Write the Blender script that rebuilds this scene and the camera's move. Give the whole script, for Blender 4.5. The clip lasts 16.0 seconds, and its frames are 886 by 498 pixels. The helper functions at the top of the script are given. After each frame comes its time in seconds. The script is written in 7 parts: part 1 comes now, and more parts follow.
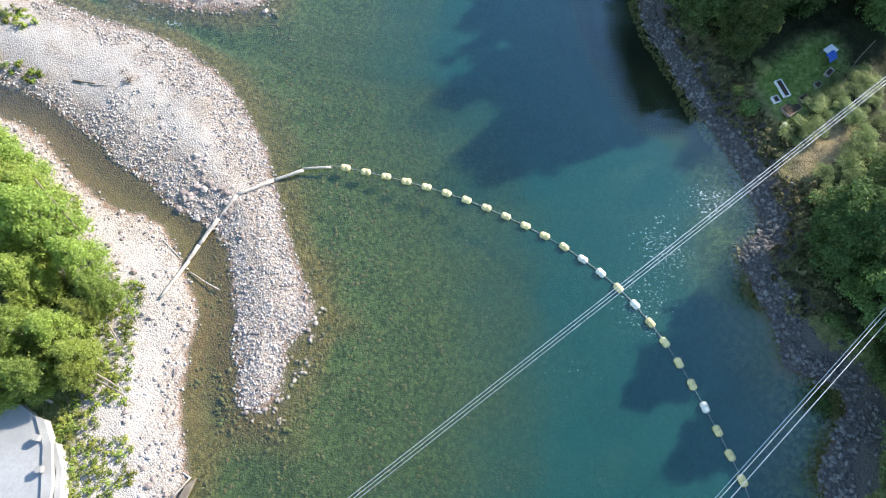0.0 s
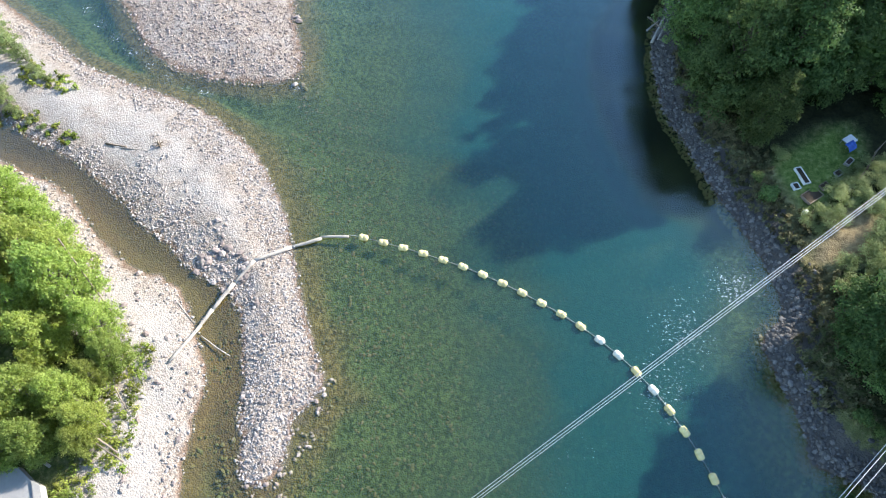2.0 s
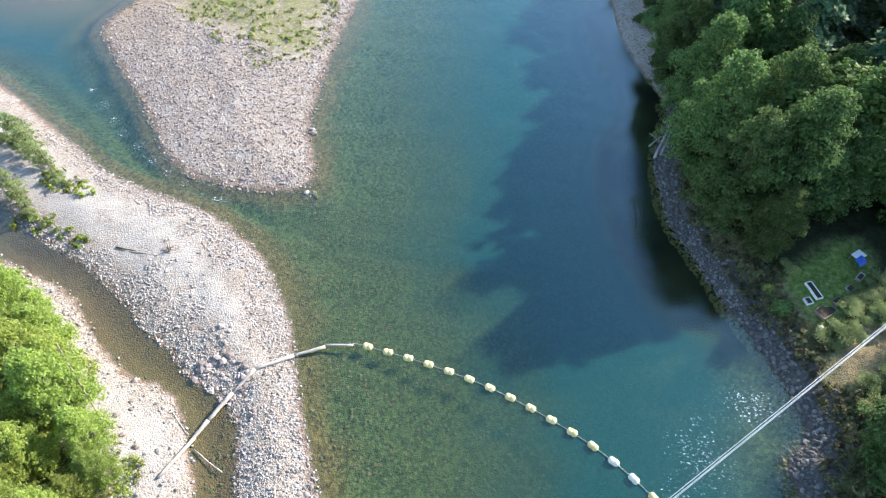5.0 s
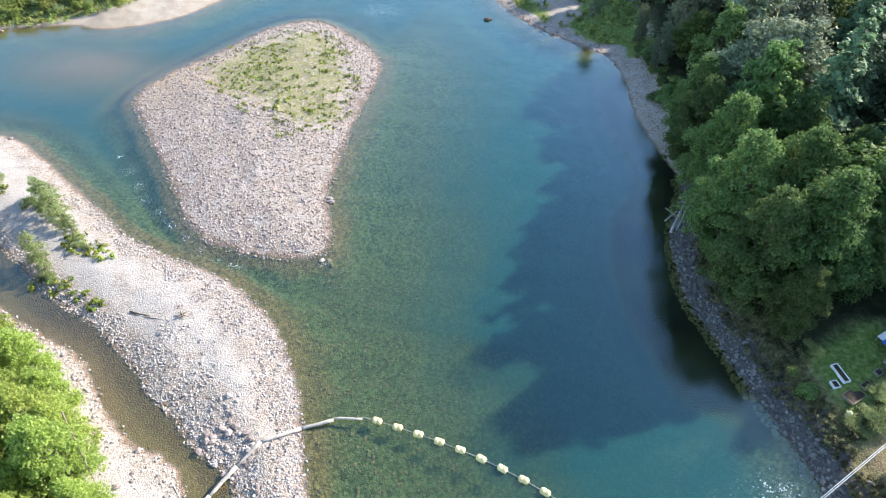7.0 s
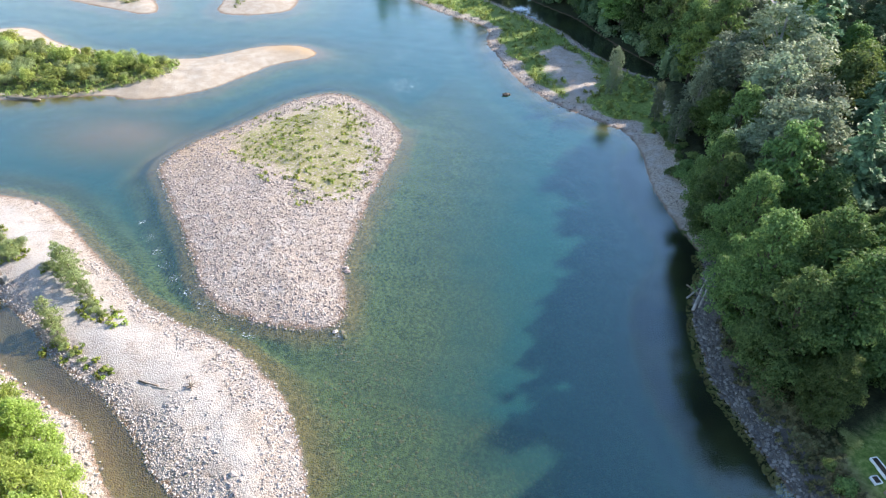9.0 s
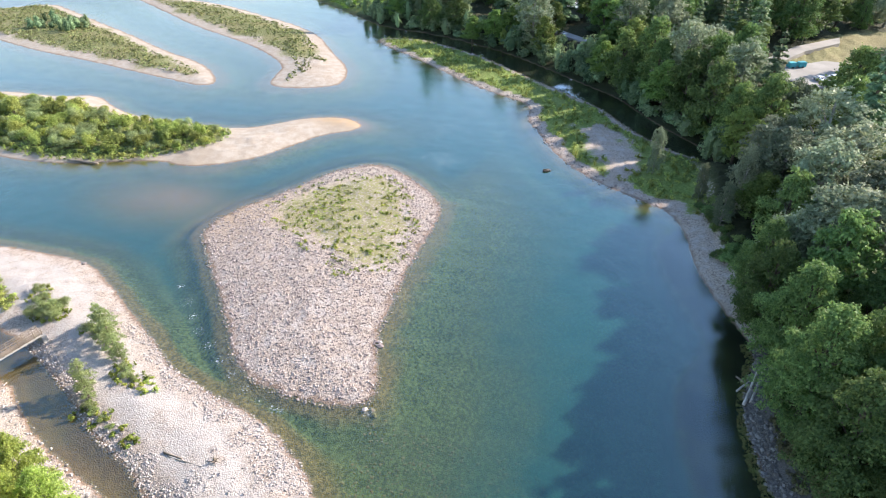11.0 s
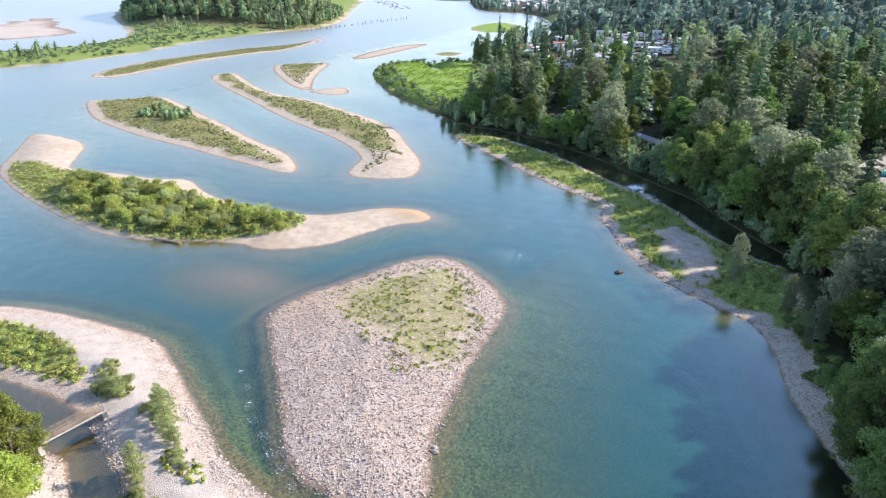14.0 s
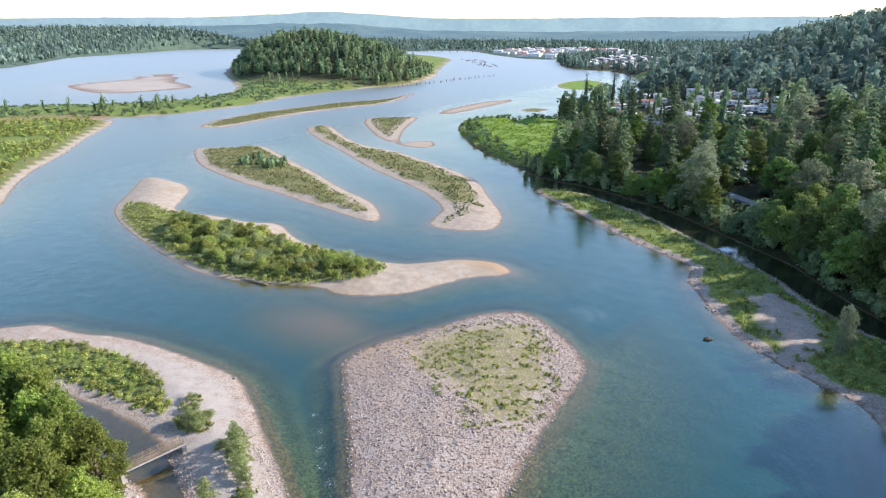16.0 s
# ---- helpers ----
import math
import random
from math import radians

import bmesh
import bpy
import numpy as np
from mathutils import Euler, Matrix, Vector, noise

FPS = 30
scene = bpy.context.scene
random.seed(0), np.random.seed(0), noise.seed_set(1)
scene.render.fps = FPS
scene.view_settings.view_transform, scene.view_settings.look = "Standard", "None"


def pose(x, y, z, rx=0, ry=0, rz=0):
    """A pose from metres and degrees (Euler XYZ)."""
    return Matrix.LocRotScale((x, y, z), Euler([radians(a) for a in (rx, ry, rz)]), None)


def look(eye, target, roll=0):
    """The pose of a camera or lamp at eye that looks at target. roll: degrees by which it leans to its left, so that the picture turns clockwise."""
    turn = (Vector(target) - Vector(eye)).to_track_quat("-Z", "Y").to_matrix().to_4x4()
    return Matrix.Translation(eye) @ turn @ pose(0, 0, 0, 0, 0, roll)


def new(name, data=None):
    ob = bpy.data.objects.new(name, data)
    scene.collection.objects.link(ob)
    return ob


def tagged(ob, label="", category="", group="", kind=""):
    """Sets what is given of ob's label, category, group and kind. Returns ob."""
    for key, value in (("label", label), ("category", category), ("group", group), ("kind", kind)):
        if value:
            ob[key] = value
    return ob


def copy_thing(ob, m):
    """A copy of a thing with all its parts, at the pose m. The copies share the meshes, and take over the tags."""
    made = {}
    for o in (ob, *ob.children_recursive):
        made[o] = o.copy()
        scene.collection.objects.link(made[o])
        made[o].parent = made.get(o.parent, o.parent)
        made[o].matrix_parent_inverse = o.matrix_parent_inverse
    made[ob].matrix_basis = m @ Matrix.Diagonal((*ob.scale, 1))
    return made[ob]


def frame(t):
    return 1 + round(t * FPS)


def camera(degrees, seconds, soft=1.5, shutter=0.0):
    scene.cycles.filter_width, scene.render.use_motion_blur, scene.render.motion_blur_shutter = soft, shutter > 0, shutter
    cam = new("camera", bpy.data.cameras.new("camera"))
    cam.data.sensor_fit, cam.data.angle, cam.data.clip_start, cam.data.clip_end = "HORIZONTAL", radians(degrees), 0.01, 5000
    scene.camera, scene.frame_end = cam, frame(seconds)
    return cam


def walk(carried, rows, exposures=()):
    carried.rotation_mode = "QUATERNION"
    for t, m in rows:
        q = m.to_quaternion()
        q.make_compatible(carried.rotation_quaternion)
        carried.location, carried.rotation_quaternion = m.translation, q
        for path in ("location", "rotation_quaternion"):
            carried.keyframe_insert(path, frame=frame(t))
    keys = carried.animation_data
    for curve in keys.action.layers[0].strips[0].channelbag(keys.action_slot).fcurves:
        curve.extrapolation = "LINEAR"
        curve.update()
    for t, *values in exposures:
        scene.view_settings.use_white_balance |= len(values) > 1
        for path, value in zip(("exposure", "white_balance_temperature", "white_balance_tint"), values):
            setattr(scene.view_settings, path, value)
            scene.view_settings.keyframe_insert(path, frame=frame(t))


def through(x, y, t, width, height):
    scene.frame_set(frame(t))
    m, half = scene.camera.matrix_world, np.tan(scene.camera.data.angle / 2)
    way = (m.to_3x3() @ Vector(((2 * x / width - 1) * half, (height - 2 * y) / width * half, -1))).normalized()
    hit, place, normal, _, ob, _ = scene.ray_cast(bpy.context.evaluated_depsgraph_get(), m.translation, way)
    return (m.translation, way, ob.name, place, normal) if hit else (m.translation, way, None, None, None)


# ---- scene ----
cam = camera(73.1, 16.0, soft=1.2)
METRES, EYE, TILT, LEAN, TURN = 22.0, 60.0, -72.0, -2.0, 0.0
PATH = [
    (0, (-1.625, 3.976, 65.677), (-1.659, 4.738, 63.828), 3.1),
    (0.5, (-1.666, 4.234, 65.685), (-1.724, 5.045, 63.859), 2.6),
    (1, (-1.734, 4.507, 65.682), (-1.816, 5.363, 63.877), 2.3),
    (1.5, (-1.822, 4.756, 65.653), (-1.92, 5.662, 63.872), 2.1),
    (2, (-1.918, 4.977, 65.597), (-2.024, 5.931, 63.842), 2.0),
    (2.5, (-2.046, 5.225, 65.534), (-2.16, 6.227, 63.807), 2.0),
    (3, (-2.144, 5.417, 65.496), (-2.265, 6.465, 63.798), 1.9),
    (3.5, (-2.173, 5.626, 65.474), (-2.304, 6.722, 63.806), 1.9),
    (4, (-2.215, 5.911, 65.481), (-2.356, 7.051, 63.844), 1.8),
    (6.5, (-2.384, 7.118, 65.685), (-2.611, 8.459, 64.218), 1.3),
    (7, (-2.428, 7.376, 65.726), (-2.675, 8.753, 64.296), 1.1),
    (7.5, (-2.484, 7.696, 65.764), (-2.751, 9.108, 64.374), 1.1),
    (8, (-2.54, 8.124, 65.772), (-2.83, 9.569, 64.421), 1.0),
    (8.5, (-2.673, 8.545, 65.788), (-2.983, 10.023, 64.476), 1.0),
    (9, (-2.93, 9.05, 65.837), (-3.259, 10.558, 64.565), 0.8),
    (11.5, (-4.245, 11.724, 66.371), (-4.764, 13.345, 65.321), 0.7),
    (12, (-4.496, 12.31, 66.419), (-5.062, 13.944, 65.415), 0.8),
    (12.5, (-4.681, 12.92, 66.394), (-5.298, 14.562, 65.434), 0.6),
    (13, (-4.827, 13.449, 66.352), (-5.486, 15.099, 65.432), 0.4),
    (13.5, (-4.988, 13.836, 66.33), (-5.674, 15.495, 65.449), 0.4),
    (14, (-5.181, 14.181, 66.329), (-5.908, 15.844, 65.489), 0.3),
    (14.5, (-5.362, 14.443, 66.327), (-6.154, 16.096, 65.526), 0.2),
    (15, (-5.481, 14.59, 66.33), (-6.346, 16.225, 65.569), 0.1),
    (15.5, (-5.611, 14.707, 66.337), (-6.544, 16.322, 65.616), 0.0),
    (16, (-5.801, 14.829, 66.343), (-6.788, 16.43, 65.661), 0.0),
]
walk(cam, [(t, look(eye, target, roll)) for t, eye, target, roll in PATH],
     exposures=((0.0, 1.35, 6450, 8), (4.0, 1.39, 6450, 8), (9.0, 1.50, 6650, 12), (11.5, 1.46, 6850, 15), (13.0, 1.43, 6850, 16), (14.5, 1.38, 6800, 17), (15.3, 1.24, 6680, 17), (16.0, 1.03, 6640, 16)))

# ---- world, sun, exposure ----
SUN_ELEVATION, SUN_AZIMUTH = radians(27), radians(49.5)   # azimuth clockwise from +y
world = bpy.data.worlds.new("sky")
scene.world = world
world.use_nodes = True
wnt = world.node_tree
sky = wnt.nodes.new("ShaderNodeTexSky")
sky.sky_type, sky.sun_disc = "NISHITA", False
sky.sun_elevation, sky.sun_rotation = SUN_ELEVATION, SUN_AZIMUTH
sky.air_density, sky.dust_density, sky.ozone_density = 1.15, 0.45, 3.2
wnt.nodes["Background"].inputs["Strength"].default_value = 0.15
wnt.links.new(sky.outputs["Color"], wnt.nodes["Background"].inputs["Color"])
sun_data = bpy.data.lights.new("sun", "SUN")
sun_data.energy, sun_data.angle, sun_data.color = 4.7, radians(0.7), (1.0, 0.92, 0.83)
sun = new("sun", sun_data)
SUN_DIR = Vector((math.cos(SUN_ELEVATION) * math.sin(SUN_AZIMUTH), math.cos(SUN_ELEVATION) * math.cos(SUN_AZIMUTH), math.sin(SUN_ELEVATION)))
sun.matrix_basis = look(SUN_DIR * 300, (0, 0, 0))
scene.view_settings.exposure = 1.3


# ---- materials ----
def node(nt, kind, **values):
    n = nt.nodes.new(kind)
    for key, value in values.items():
        n.inputs[key].default_value = value
    return n


def material(name, rough=0.8, metal=0.0, spec=0.3):
    m = bpy.data.materials.new(name)
    m.use_nodes = True
    b = m.node_tree.nodes["Principled BSDF"]
    b.inputs["Roughness"].default_value = rough
    b.inputs["Metallic"].default_value = metal
    b.inputs["Specular IOR Level"].default_value = spec
    return m, m.node_tree, b


def where(nt):
    return node(nt, "ShaderNodeNewGeometry").outputs["Position"]


def noise_of(nt, scale, detail=4.0, rough=0.55, vector=None, stretch=None):
    n = node(nt, "ShaderNodeTexNoise", Scale=scale, Detail=detail, Roughness=rough)
    v = vector or where(nt)
    if stretch:
        mp = node(nt, "ShaderNodeMapping")
        mp.inputs["Scale"].default_value = stretch
        nt.links.new(v, mp.inputs["Vector"])
        v = mp.outputs["Vector"]
    nt.links.new(v, n.inputs["Vector"])
    return n.outputs["Fac"]


def ramp(nt, fac, stops):
    r = node(nt, "ShaderNodeValToRGB")
    e = r.color_ramp.elements
    while len(e) < len(stops):
        e.new(0.5)
    for el, (pos, col) in zip(e, stops):
        el.position, el.color = pos, (*col, 1)
    nt.links.new(fac, r.inputs["Fac"])
    return r.outputs["Color"]


def mix(nt, fac, a, b, blend="MIX"):
    n = node(nt, "ShaderNodeMix")
    n.data_type, n.blend_type = "RGBA", blend
    for sock, value in ((n.inputs[0], fac), (n.inputs[6], a), (n.inputs[7], b)):
        if isinstance(value, (int, float)):
            sock.default_value = value
        elif isinstance(value, tuple):
            sock.default_value = (*value, 1)
        else:
            nt.links.new(value, sock)
    return n.outputs[2]


def math_node(nt, op, a, b=0.0, c=0.0, clamp=False):
    n = node(nt, "ShaderNodeMath")
    n.operation, n.use_clamp = op, clamp
    for sock, value in zip(n.inputs, (a, b, c)):
        if isinstance(value, (int, float)):
            sock.default_value = value
        else:
            nt.links.new(value, sock)
    return n.outputs[0]


def span(nt, value, lo, hi, a=0.0, b=1.0):
    n = node(nt, "ShaderNodeMapRange")
    n.interpolation_type = "SMOOTHSTEP"
    nt.links.new(value, n.inputs["Value"])
    for key, v in (("From Min", lo), ("From Max", hi), ("To Min", a), ("To Max", b)):
        n.inputs[key].default_value = v
    return n.outputs["Result"]


def attribute(nt, name):
    n = node(nt, "ShaderNodeAttribute")
    n.attribute_name = name
    return n.outputs["Fac"]


def bump(nt, bsdf, height, strength=0.5, distance=0.1):
    n = node(nt, "ShaderNodeBump", Strength=strength, Distance=distance)
    nt.links.new(height, n.inputs["Height"])
    nt.links.new(n.outputs["Normal"], bsdf.inputs["Normal"])


def height_above_water(nt):
    s = node(nt, "ShaderNodeSeparateXYZ")
    nt.links.new(where(nt), s.inputs[0])
    return s.outputs["Z"]


def simple(name, colour, rough=0.8, vary=0.25, scale=3.0, metal=0.0, spec=0.3, relief=0.2, per_object=0.0):
    """A plain surface with two scales of mottling and fine relief."""
    m, nt, b = material(name, rough, metal, spec)
    big, fine = noise_of(nt, scale * 0.3, 3), noise_of(nt, scale * 6, 4)
    dark, light = tuple(c * (1 - vary) for c in colour), tuple(min(1, c * (1 + vary)) for c in colour)
    col = mix(nt, span(nt, big, 0.3, 0.7), dark, light)
    col = mix(nt, span(nt, fine, 0.2, 0.8, 0.0, 0.45), col, tuple(c * 0.7 for c in colour))
    if per_object:
        rnd = node(nt, "ShaderNodeObjectInfo").outputs["Random"]
        hsv = node(nt, "ShaderNodeHueSaturation")
        nt.links.new(col, hsv.inputs["Color"])
        nt.links.new(span(nt, rnd, 0, 1, 1 - per_object, 1 + per_object), hsv.inputs["Value"])
        col = hsv.outputs["Color"]
    nt.links.new(col, b.inputs["Base Color"])
    bump(nt, b, fine, relief, 0.05)
    return m


def stone_material(name, cool, warm, pale, wet_line=0.12):
    m, nt, b = material(name, 0.85, 0.0, 0.25)
    rnd = node(nt, "ShaderNodeNewGeometry").outputs["Random Per Island"]
    obj = node(nt, "ShaderNodeObjectInfo").outputs["Random"]
    pick = math_node(nt, "FRACT", math_node(nt, "ADD", rnd, obj))
    col = ramp(nt, pick, [(0.0, cool), (0.35, warm), (0.6, pale), (0.85, tuple(c * 0.72 for c in warm)), (1.0, cool)])
    fine = noise_of(nt, 9.0, 4)
    col = mix(nt, span(nt, fine, 0.35, 0.75, 0, 0.4), col, tuple(c * 0.62 for c in cool))
    z = height_above_water(nt)
    slime = ramp(nt, noise_of(nt, 0.5, 3), [(0.3, (0.17, 0.125, 0.06)), (0.7, (0.125, 0.125, 0.05))])
    col = mix(nt, span(nt, z, -0.05, wet_line, 1.0, 0.0), col, slime)
    nt.links.new(col, b.inputs["Base Color"])
    bump(nt, b, fine, 0.4, 0.05)
    return m


def ground_material():
    m, nt, b = material("river_ground", 0.92, 0.0, 0.2)
    z = height_above_water(nt)
    pebble = node(nt, "ShaderNodeTexVoronoi", Scale=5.6, Randomness=1.0)
    nt.links.new(where(nt), pebble.inputs["Vector"])
    cobble = node(nt, "ShaderNodeTexVoronoi", Scale=2.9, Randomness=1.0)
    nt.links.new(where(nt), cobble.inputs["Vector"])
    sep = node(nt, "ShaderNodeSeparateColor")
    nt.links.new(pebble.outputs["Color"], sep.inputs[0])
    sep2 = node(nt, "ShaderNodeSeparateColor")
    nt.links.new(cobble.outputs["Color"], sep2.inputs[0])
    broad, mid, fine = noise_of(nt, 0.06, 4), noise_of(nt, 0.45, 5), noise_of(nt, 5.0, 4)
    # dry gravel
    gravel = ramp(nt, sep.outputs[0], [(0.0, (0.13, 0.10, 0.08)), (0.3, (0.32, 0.265, 0.22)), (0.65, (0.44, 0.38, 0.315)), (1.0, (0.28, 0.213, 0.168))])
    gravel = mix(nt, span(nt, pebble.outputs["Distance"], 0.55, 0.95, 0, 0.6), gravel, (0.17, 0.15, 0.13))
    gravel = mix(nt, span(nt, mid, 0.45, 0.7, 0, 0.5), gravel, (0.40, 0.375, 0.35))
    # sand and silt
    sand = mix(nt, span(nt, mid, 0.3, 0.7), (0.32, 0.265, 0.205), (0.40, 0.35, 0.285))
    sand = mix(nt, span(nt, broad, 0.5, 0.75, 0, 0.5), sand, (0.31, 0.235, 0.155))
    sandy = math_node(nt, "MULTIPLY", attribute(nt, "sand"), span(nt, fine, 0.2, 0.8, 0.75, 1.0))
    bare = mix(nt, sandy, gravel, sand)
    bare = mix(nt, attribute(nt, "rubble"), bare, (0.11, 0.10, 0.088))
    silt = math_node(nt, "MULTIPLY", attribute(nt, "silt"), span(nt, mid, 0.22, 0.5))
    bare = mix(nt, math_node(nt, "MULTIPLY", silt, span(nt, fine, 0.3, 0.62, 0.95, 0.5)), bare, (0.40, 0.372, 0.342))
    bare = mix(nt, math_node(nt, "MULTIPLY", attribute(nt, "ochre"), span(nt, mid, 0.3, 0.6, 0.35, 0.9)), bare, (0.34, 0.22, 0.105))
    # grass, herbs and dry stalks
    tuft = noise_of(nt, 1.6, 6, 0.65)
    grass = ramp(nt, tuft, [(0.3, (0.035, 0.055, 0.016)), (0.46, (0.10, 0.135, 0.038)), (0.56, (0.17, 0.185, 0.07)), (0.7, (0.27, 0.26, 0.14))])
    grass = mix(nt, span(nt, broad, 0.42, 0.62, 0, 0.55), grass, (0.19, 0.17, 0.075))
    lush = ramp(nt, tuft, [(0.3, (0.07, 0.14, 0.02)), (0.5, (0.135, 0.225, 0.035)), (0.7, (0.215, 0.31, 0.065))])
    grass = mix(nt, attribute(nt, "lush"), grass, lush)
    tan = ramp(nt, tuft, [(0.3, (0.15, 0.11, 0.06)), (0.7, (0.33, 0.26, 0.14))])
    grass = mix(nt, attribute(nt, "tan"), grass, tan)
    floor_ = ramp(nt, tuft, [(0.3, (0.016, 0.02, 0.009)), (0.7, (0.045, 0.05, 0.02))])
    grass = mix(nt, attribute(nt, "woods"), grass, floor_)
    leafy = ramp(nt, noise_of(nt, 0.05, 6, 0.7), [(0.35, (0.05, 0.09, 0.065)), (0.65, (0.12, 0.18, 0.13))])
    grass = mix(nt, attribute(nt, "canopy"), grass, leafy)
    cover = math_node(nt, "ADD", attribute(nt, "veg"), math_node(nt, "MULTIPLY", math_node(nt, "SUBTRACT", tuft, 0.5), 1.5))
    dry = mix(nt, span(nt, cover, 0.36, 0.66), bare, grass)
    # wet margin and river bed
    wet = mix(nt, 0.66, bare, (0.14, 0.08, 0.05))
    rim = math_node(nt, "ADD", z, math_node(nt, "MULTIPLY", math_node(nt, "SUBTRACT", mid, 0.5), 0.16))
    land = mix(nt, span(nt, rim, 0.02, 0.16), wet, dry)
    bed_stone = ramp(nt, sep2.outputs[1], [(0.0, (0.07, 0.05, 0.016)), (0.4, (0.13, 0.095, 0.032)), (0.75, (0.21, 0.155, 0.06)), (1.0, (0.09, 0.066, 0.022))])
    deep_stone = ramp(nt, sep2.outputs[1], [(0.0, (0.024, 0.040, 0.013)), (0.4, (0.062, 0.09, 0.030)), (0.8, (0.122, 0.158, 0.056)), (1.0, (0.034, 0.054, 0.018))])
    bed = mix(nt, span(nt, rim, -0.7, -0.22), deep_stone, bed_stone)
    # deepest stones: the water's green tint is put into their colour
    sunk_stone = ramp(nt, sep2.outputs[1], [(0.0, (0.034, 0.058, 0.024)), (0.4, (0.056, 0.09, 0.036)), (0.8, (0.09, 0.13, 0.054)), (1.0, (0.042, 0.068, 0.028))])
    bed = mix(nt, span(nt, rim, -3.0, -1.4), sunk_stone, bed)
    bed = mix(nt, span(nt, cobble.outputs["Distance"], 0.5, 0.9, 0, 0.55), bed, (0.05, 0.05, 0.02))
    bed = mix(nt, attribute(nt, "ochre"), bed, (0.22, 0.12, 0.065))
    # dark mud, with tree shade and reflections painted in
    bed = mix(nt, attribute(nt, "mud_and_shade"), bed, (0.010, 0.010, 0.008))
    bed = mix(nt, span(nt, broad, 0.42, 0.7, 0.0, 0.3), bed, (0.10, 0.11, 0.038))
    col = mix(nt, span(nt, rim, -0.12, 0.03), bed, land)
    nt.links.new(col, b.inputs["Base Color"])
    h = math_node(nt, "ADD", math_node(nt, "MULTIPLY", pebble.outputs["Distance"], -0.7), math_node(nt, "MULTIPLY", tuft, 0.9))
    bump(nt, b, h, 0.75, 0.16)
    return m


def water_material():
    """Clear river: what it scatters back grows with its depth; gloss by Fresnel; broken white water where it runs over
    stones, with sun glitter painted in as white.
    """
    m = bpy.data.materials.new("river_water")
    m.use_nodes = True
    nt = m.node_tree
    nt.nodes.clear()
    out = node(nt, "ShaderNodeOutputMaterial")
    depth = attribute(nt, "depth")
    murk = math_node(nt, "SUBTRACT", 1.0, math_node(nt, "POWER", 2.718, math_node(nt, "MULTIPLY", math_node(nt, "POWER", math_node(nt, "MULTIPLY", depth, 0.37), 1.7), -1.0)))
    murk = math_node(nt, "MULTIPLY", murk, 0.97, clamp=True)
    clear = node(nt, "ShaderNodeBsdfTransparent")
    clear.inputs["Color"].default_value = (0.88, 0.93, 0.82, 1)
    drift = noise_of(nt, 0.03, 3)
    tone = mix(nt, span(nt, depth, 0.9, 3.4), (0.056, 0.086, 0.025), (0.010, 0.059, 0.047))
    tone = mix(nt, span(nt, drift, 0.4, 0.65, 0, 0.35), tone, (0.009, 0.056, 0.050))
    body = node(nt, "ShaderNodeBsdfDiffuse")
    nt.links.new(tone, body.inputs["Color"])
    under = node(nt, "ShaderNodeMixShader")
    nt.links.new(murk, under.inputs[0])
    nt.links.new(clear.outputs[0], under.inputs[1])
    nt.links.new(body.outputs[0], under.inputs[2])
    ripple = noise_of(nt, 1.7, 4, 0.6, stretch=(1.0, 0.55, 1.0))
    swirl = noise_of(nt, 0.22, 3)
    h = math_node(nt, "ADD", math_node(nt, "MULTIPLY", ripple, span(nt, swirl, 0.35, 0.65, 0.35, 1.0)), math_node(nt, "MULTIPLY", swirl, 0.6))
    bp = node(nt, "ShaderNodeBump", Strength=0.42, Distance=0.12)
    nt.links.new(h, bp.inputs["Height"])
    gloss = node(nt, "ShaderNodeBsdfGlossy")
    nt.links.new(span(nt, attribute(nt, "wind"), 0, 1, 0.08, 0.36), gloss.inputs["Roughness"])
    nt.links.new(bp.outputs["Normal"], gloss.inputs["Normal"])
    facing = node(nt, "ShaderNodeLayerWeight", Blend=0.5)
    nt.links.new(bp.outputs["Normal"], facing.inputs["Normal"])
    f = facing.outputs["Facing"]
    nt.links.new(mix(nt, span(nt, f, 0.35, 0.8), (0.66, 0.92, 1.0), (1.0, 0.97, 0.95)), gloss.inputs["Color"])
    sheen = math_node(nt, "ADD", 0.060, math_node(nt, "ADD", math_node(nt, "MULTIPLY", f, 0.085), math_node(nt, "MULTIPLY", math_node(nt, "POWER", f, 3.4), 0.66)))
    top = node(nt, "ShaderNodeMixShader")
    nt.links.new(sheen, top.inputs[0])
    nt.links.new(under.outputs[0], top.inputs[1])
    nt.links.new(gloss.outputs[0], top.inputs[2])
    froth = noise_of(nt, 2.3, 7, 0.75, stretch=(1.0, 1.7, 1.0))
    fleck = noise_of(nt, 0.5, 3)
    churn = math_node(nt, "ADD", math_node(nt, "MULTIPLY", attribute(nt, "foam_and_glitter"), 0.26), math_node(nt, "ADD", math_node(nt, "MULTIPLY", froth, 0.88), math_node(nt, "MULTIPLY", fleck, 0.12)))
    white = math_node(nt, "MULTIPLY", span(nt, churn, 0.725, 0.84), span(nt, attribute(nt, "foam_and_glitter"), 0.04, 0.25))
    foam_and_glitter = node(nt, "ShaderNodeBsdfDiffuse")
    foam_and_glitter.inputs["Color"].default_value = (0.75, 0.8, 0.8, 1)
    last = node(nt, "ShaderNodeMixShader")
    nt.links.new(white, last.inputs[0])
    nt.links.new(top.outputs[0], last.inputs[1])
    nt.links.new(foam_and_glitter.outputs[0], last.inputs[2])
    nt.links.new(last.outputs[0], out.inputs["Surface"])
    return m


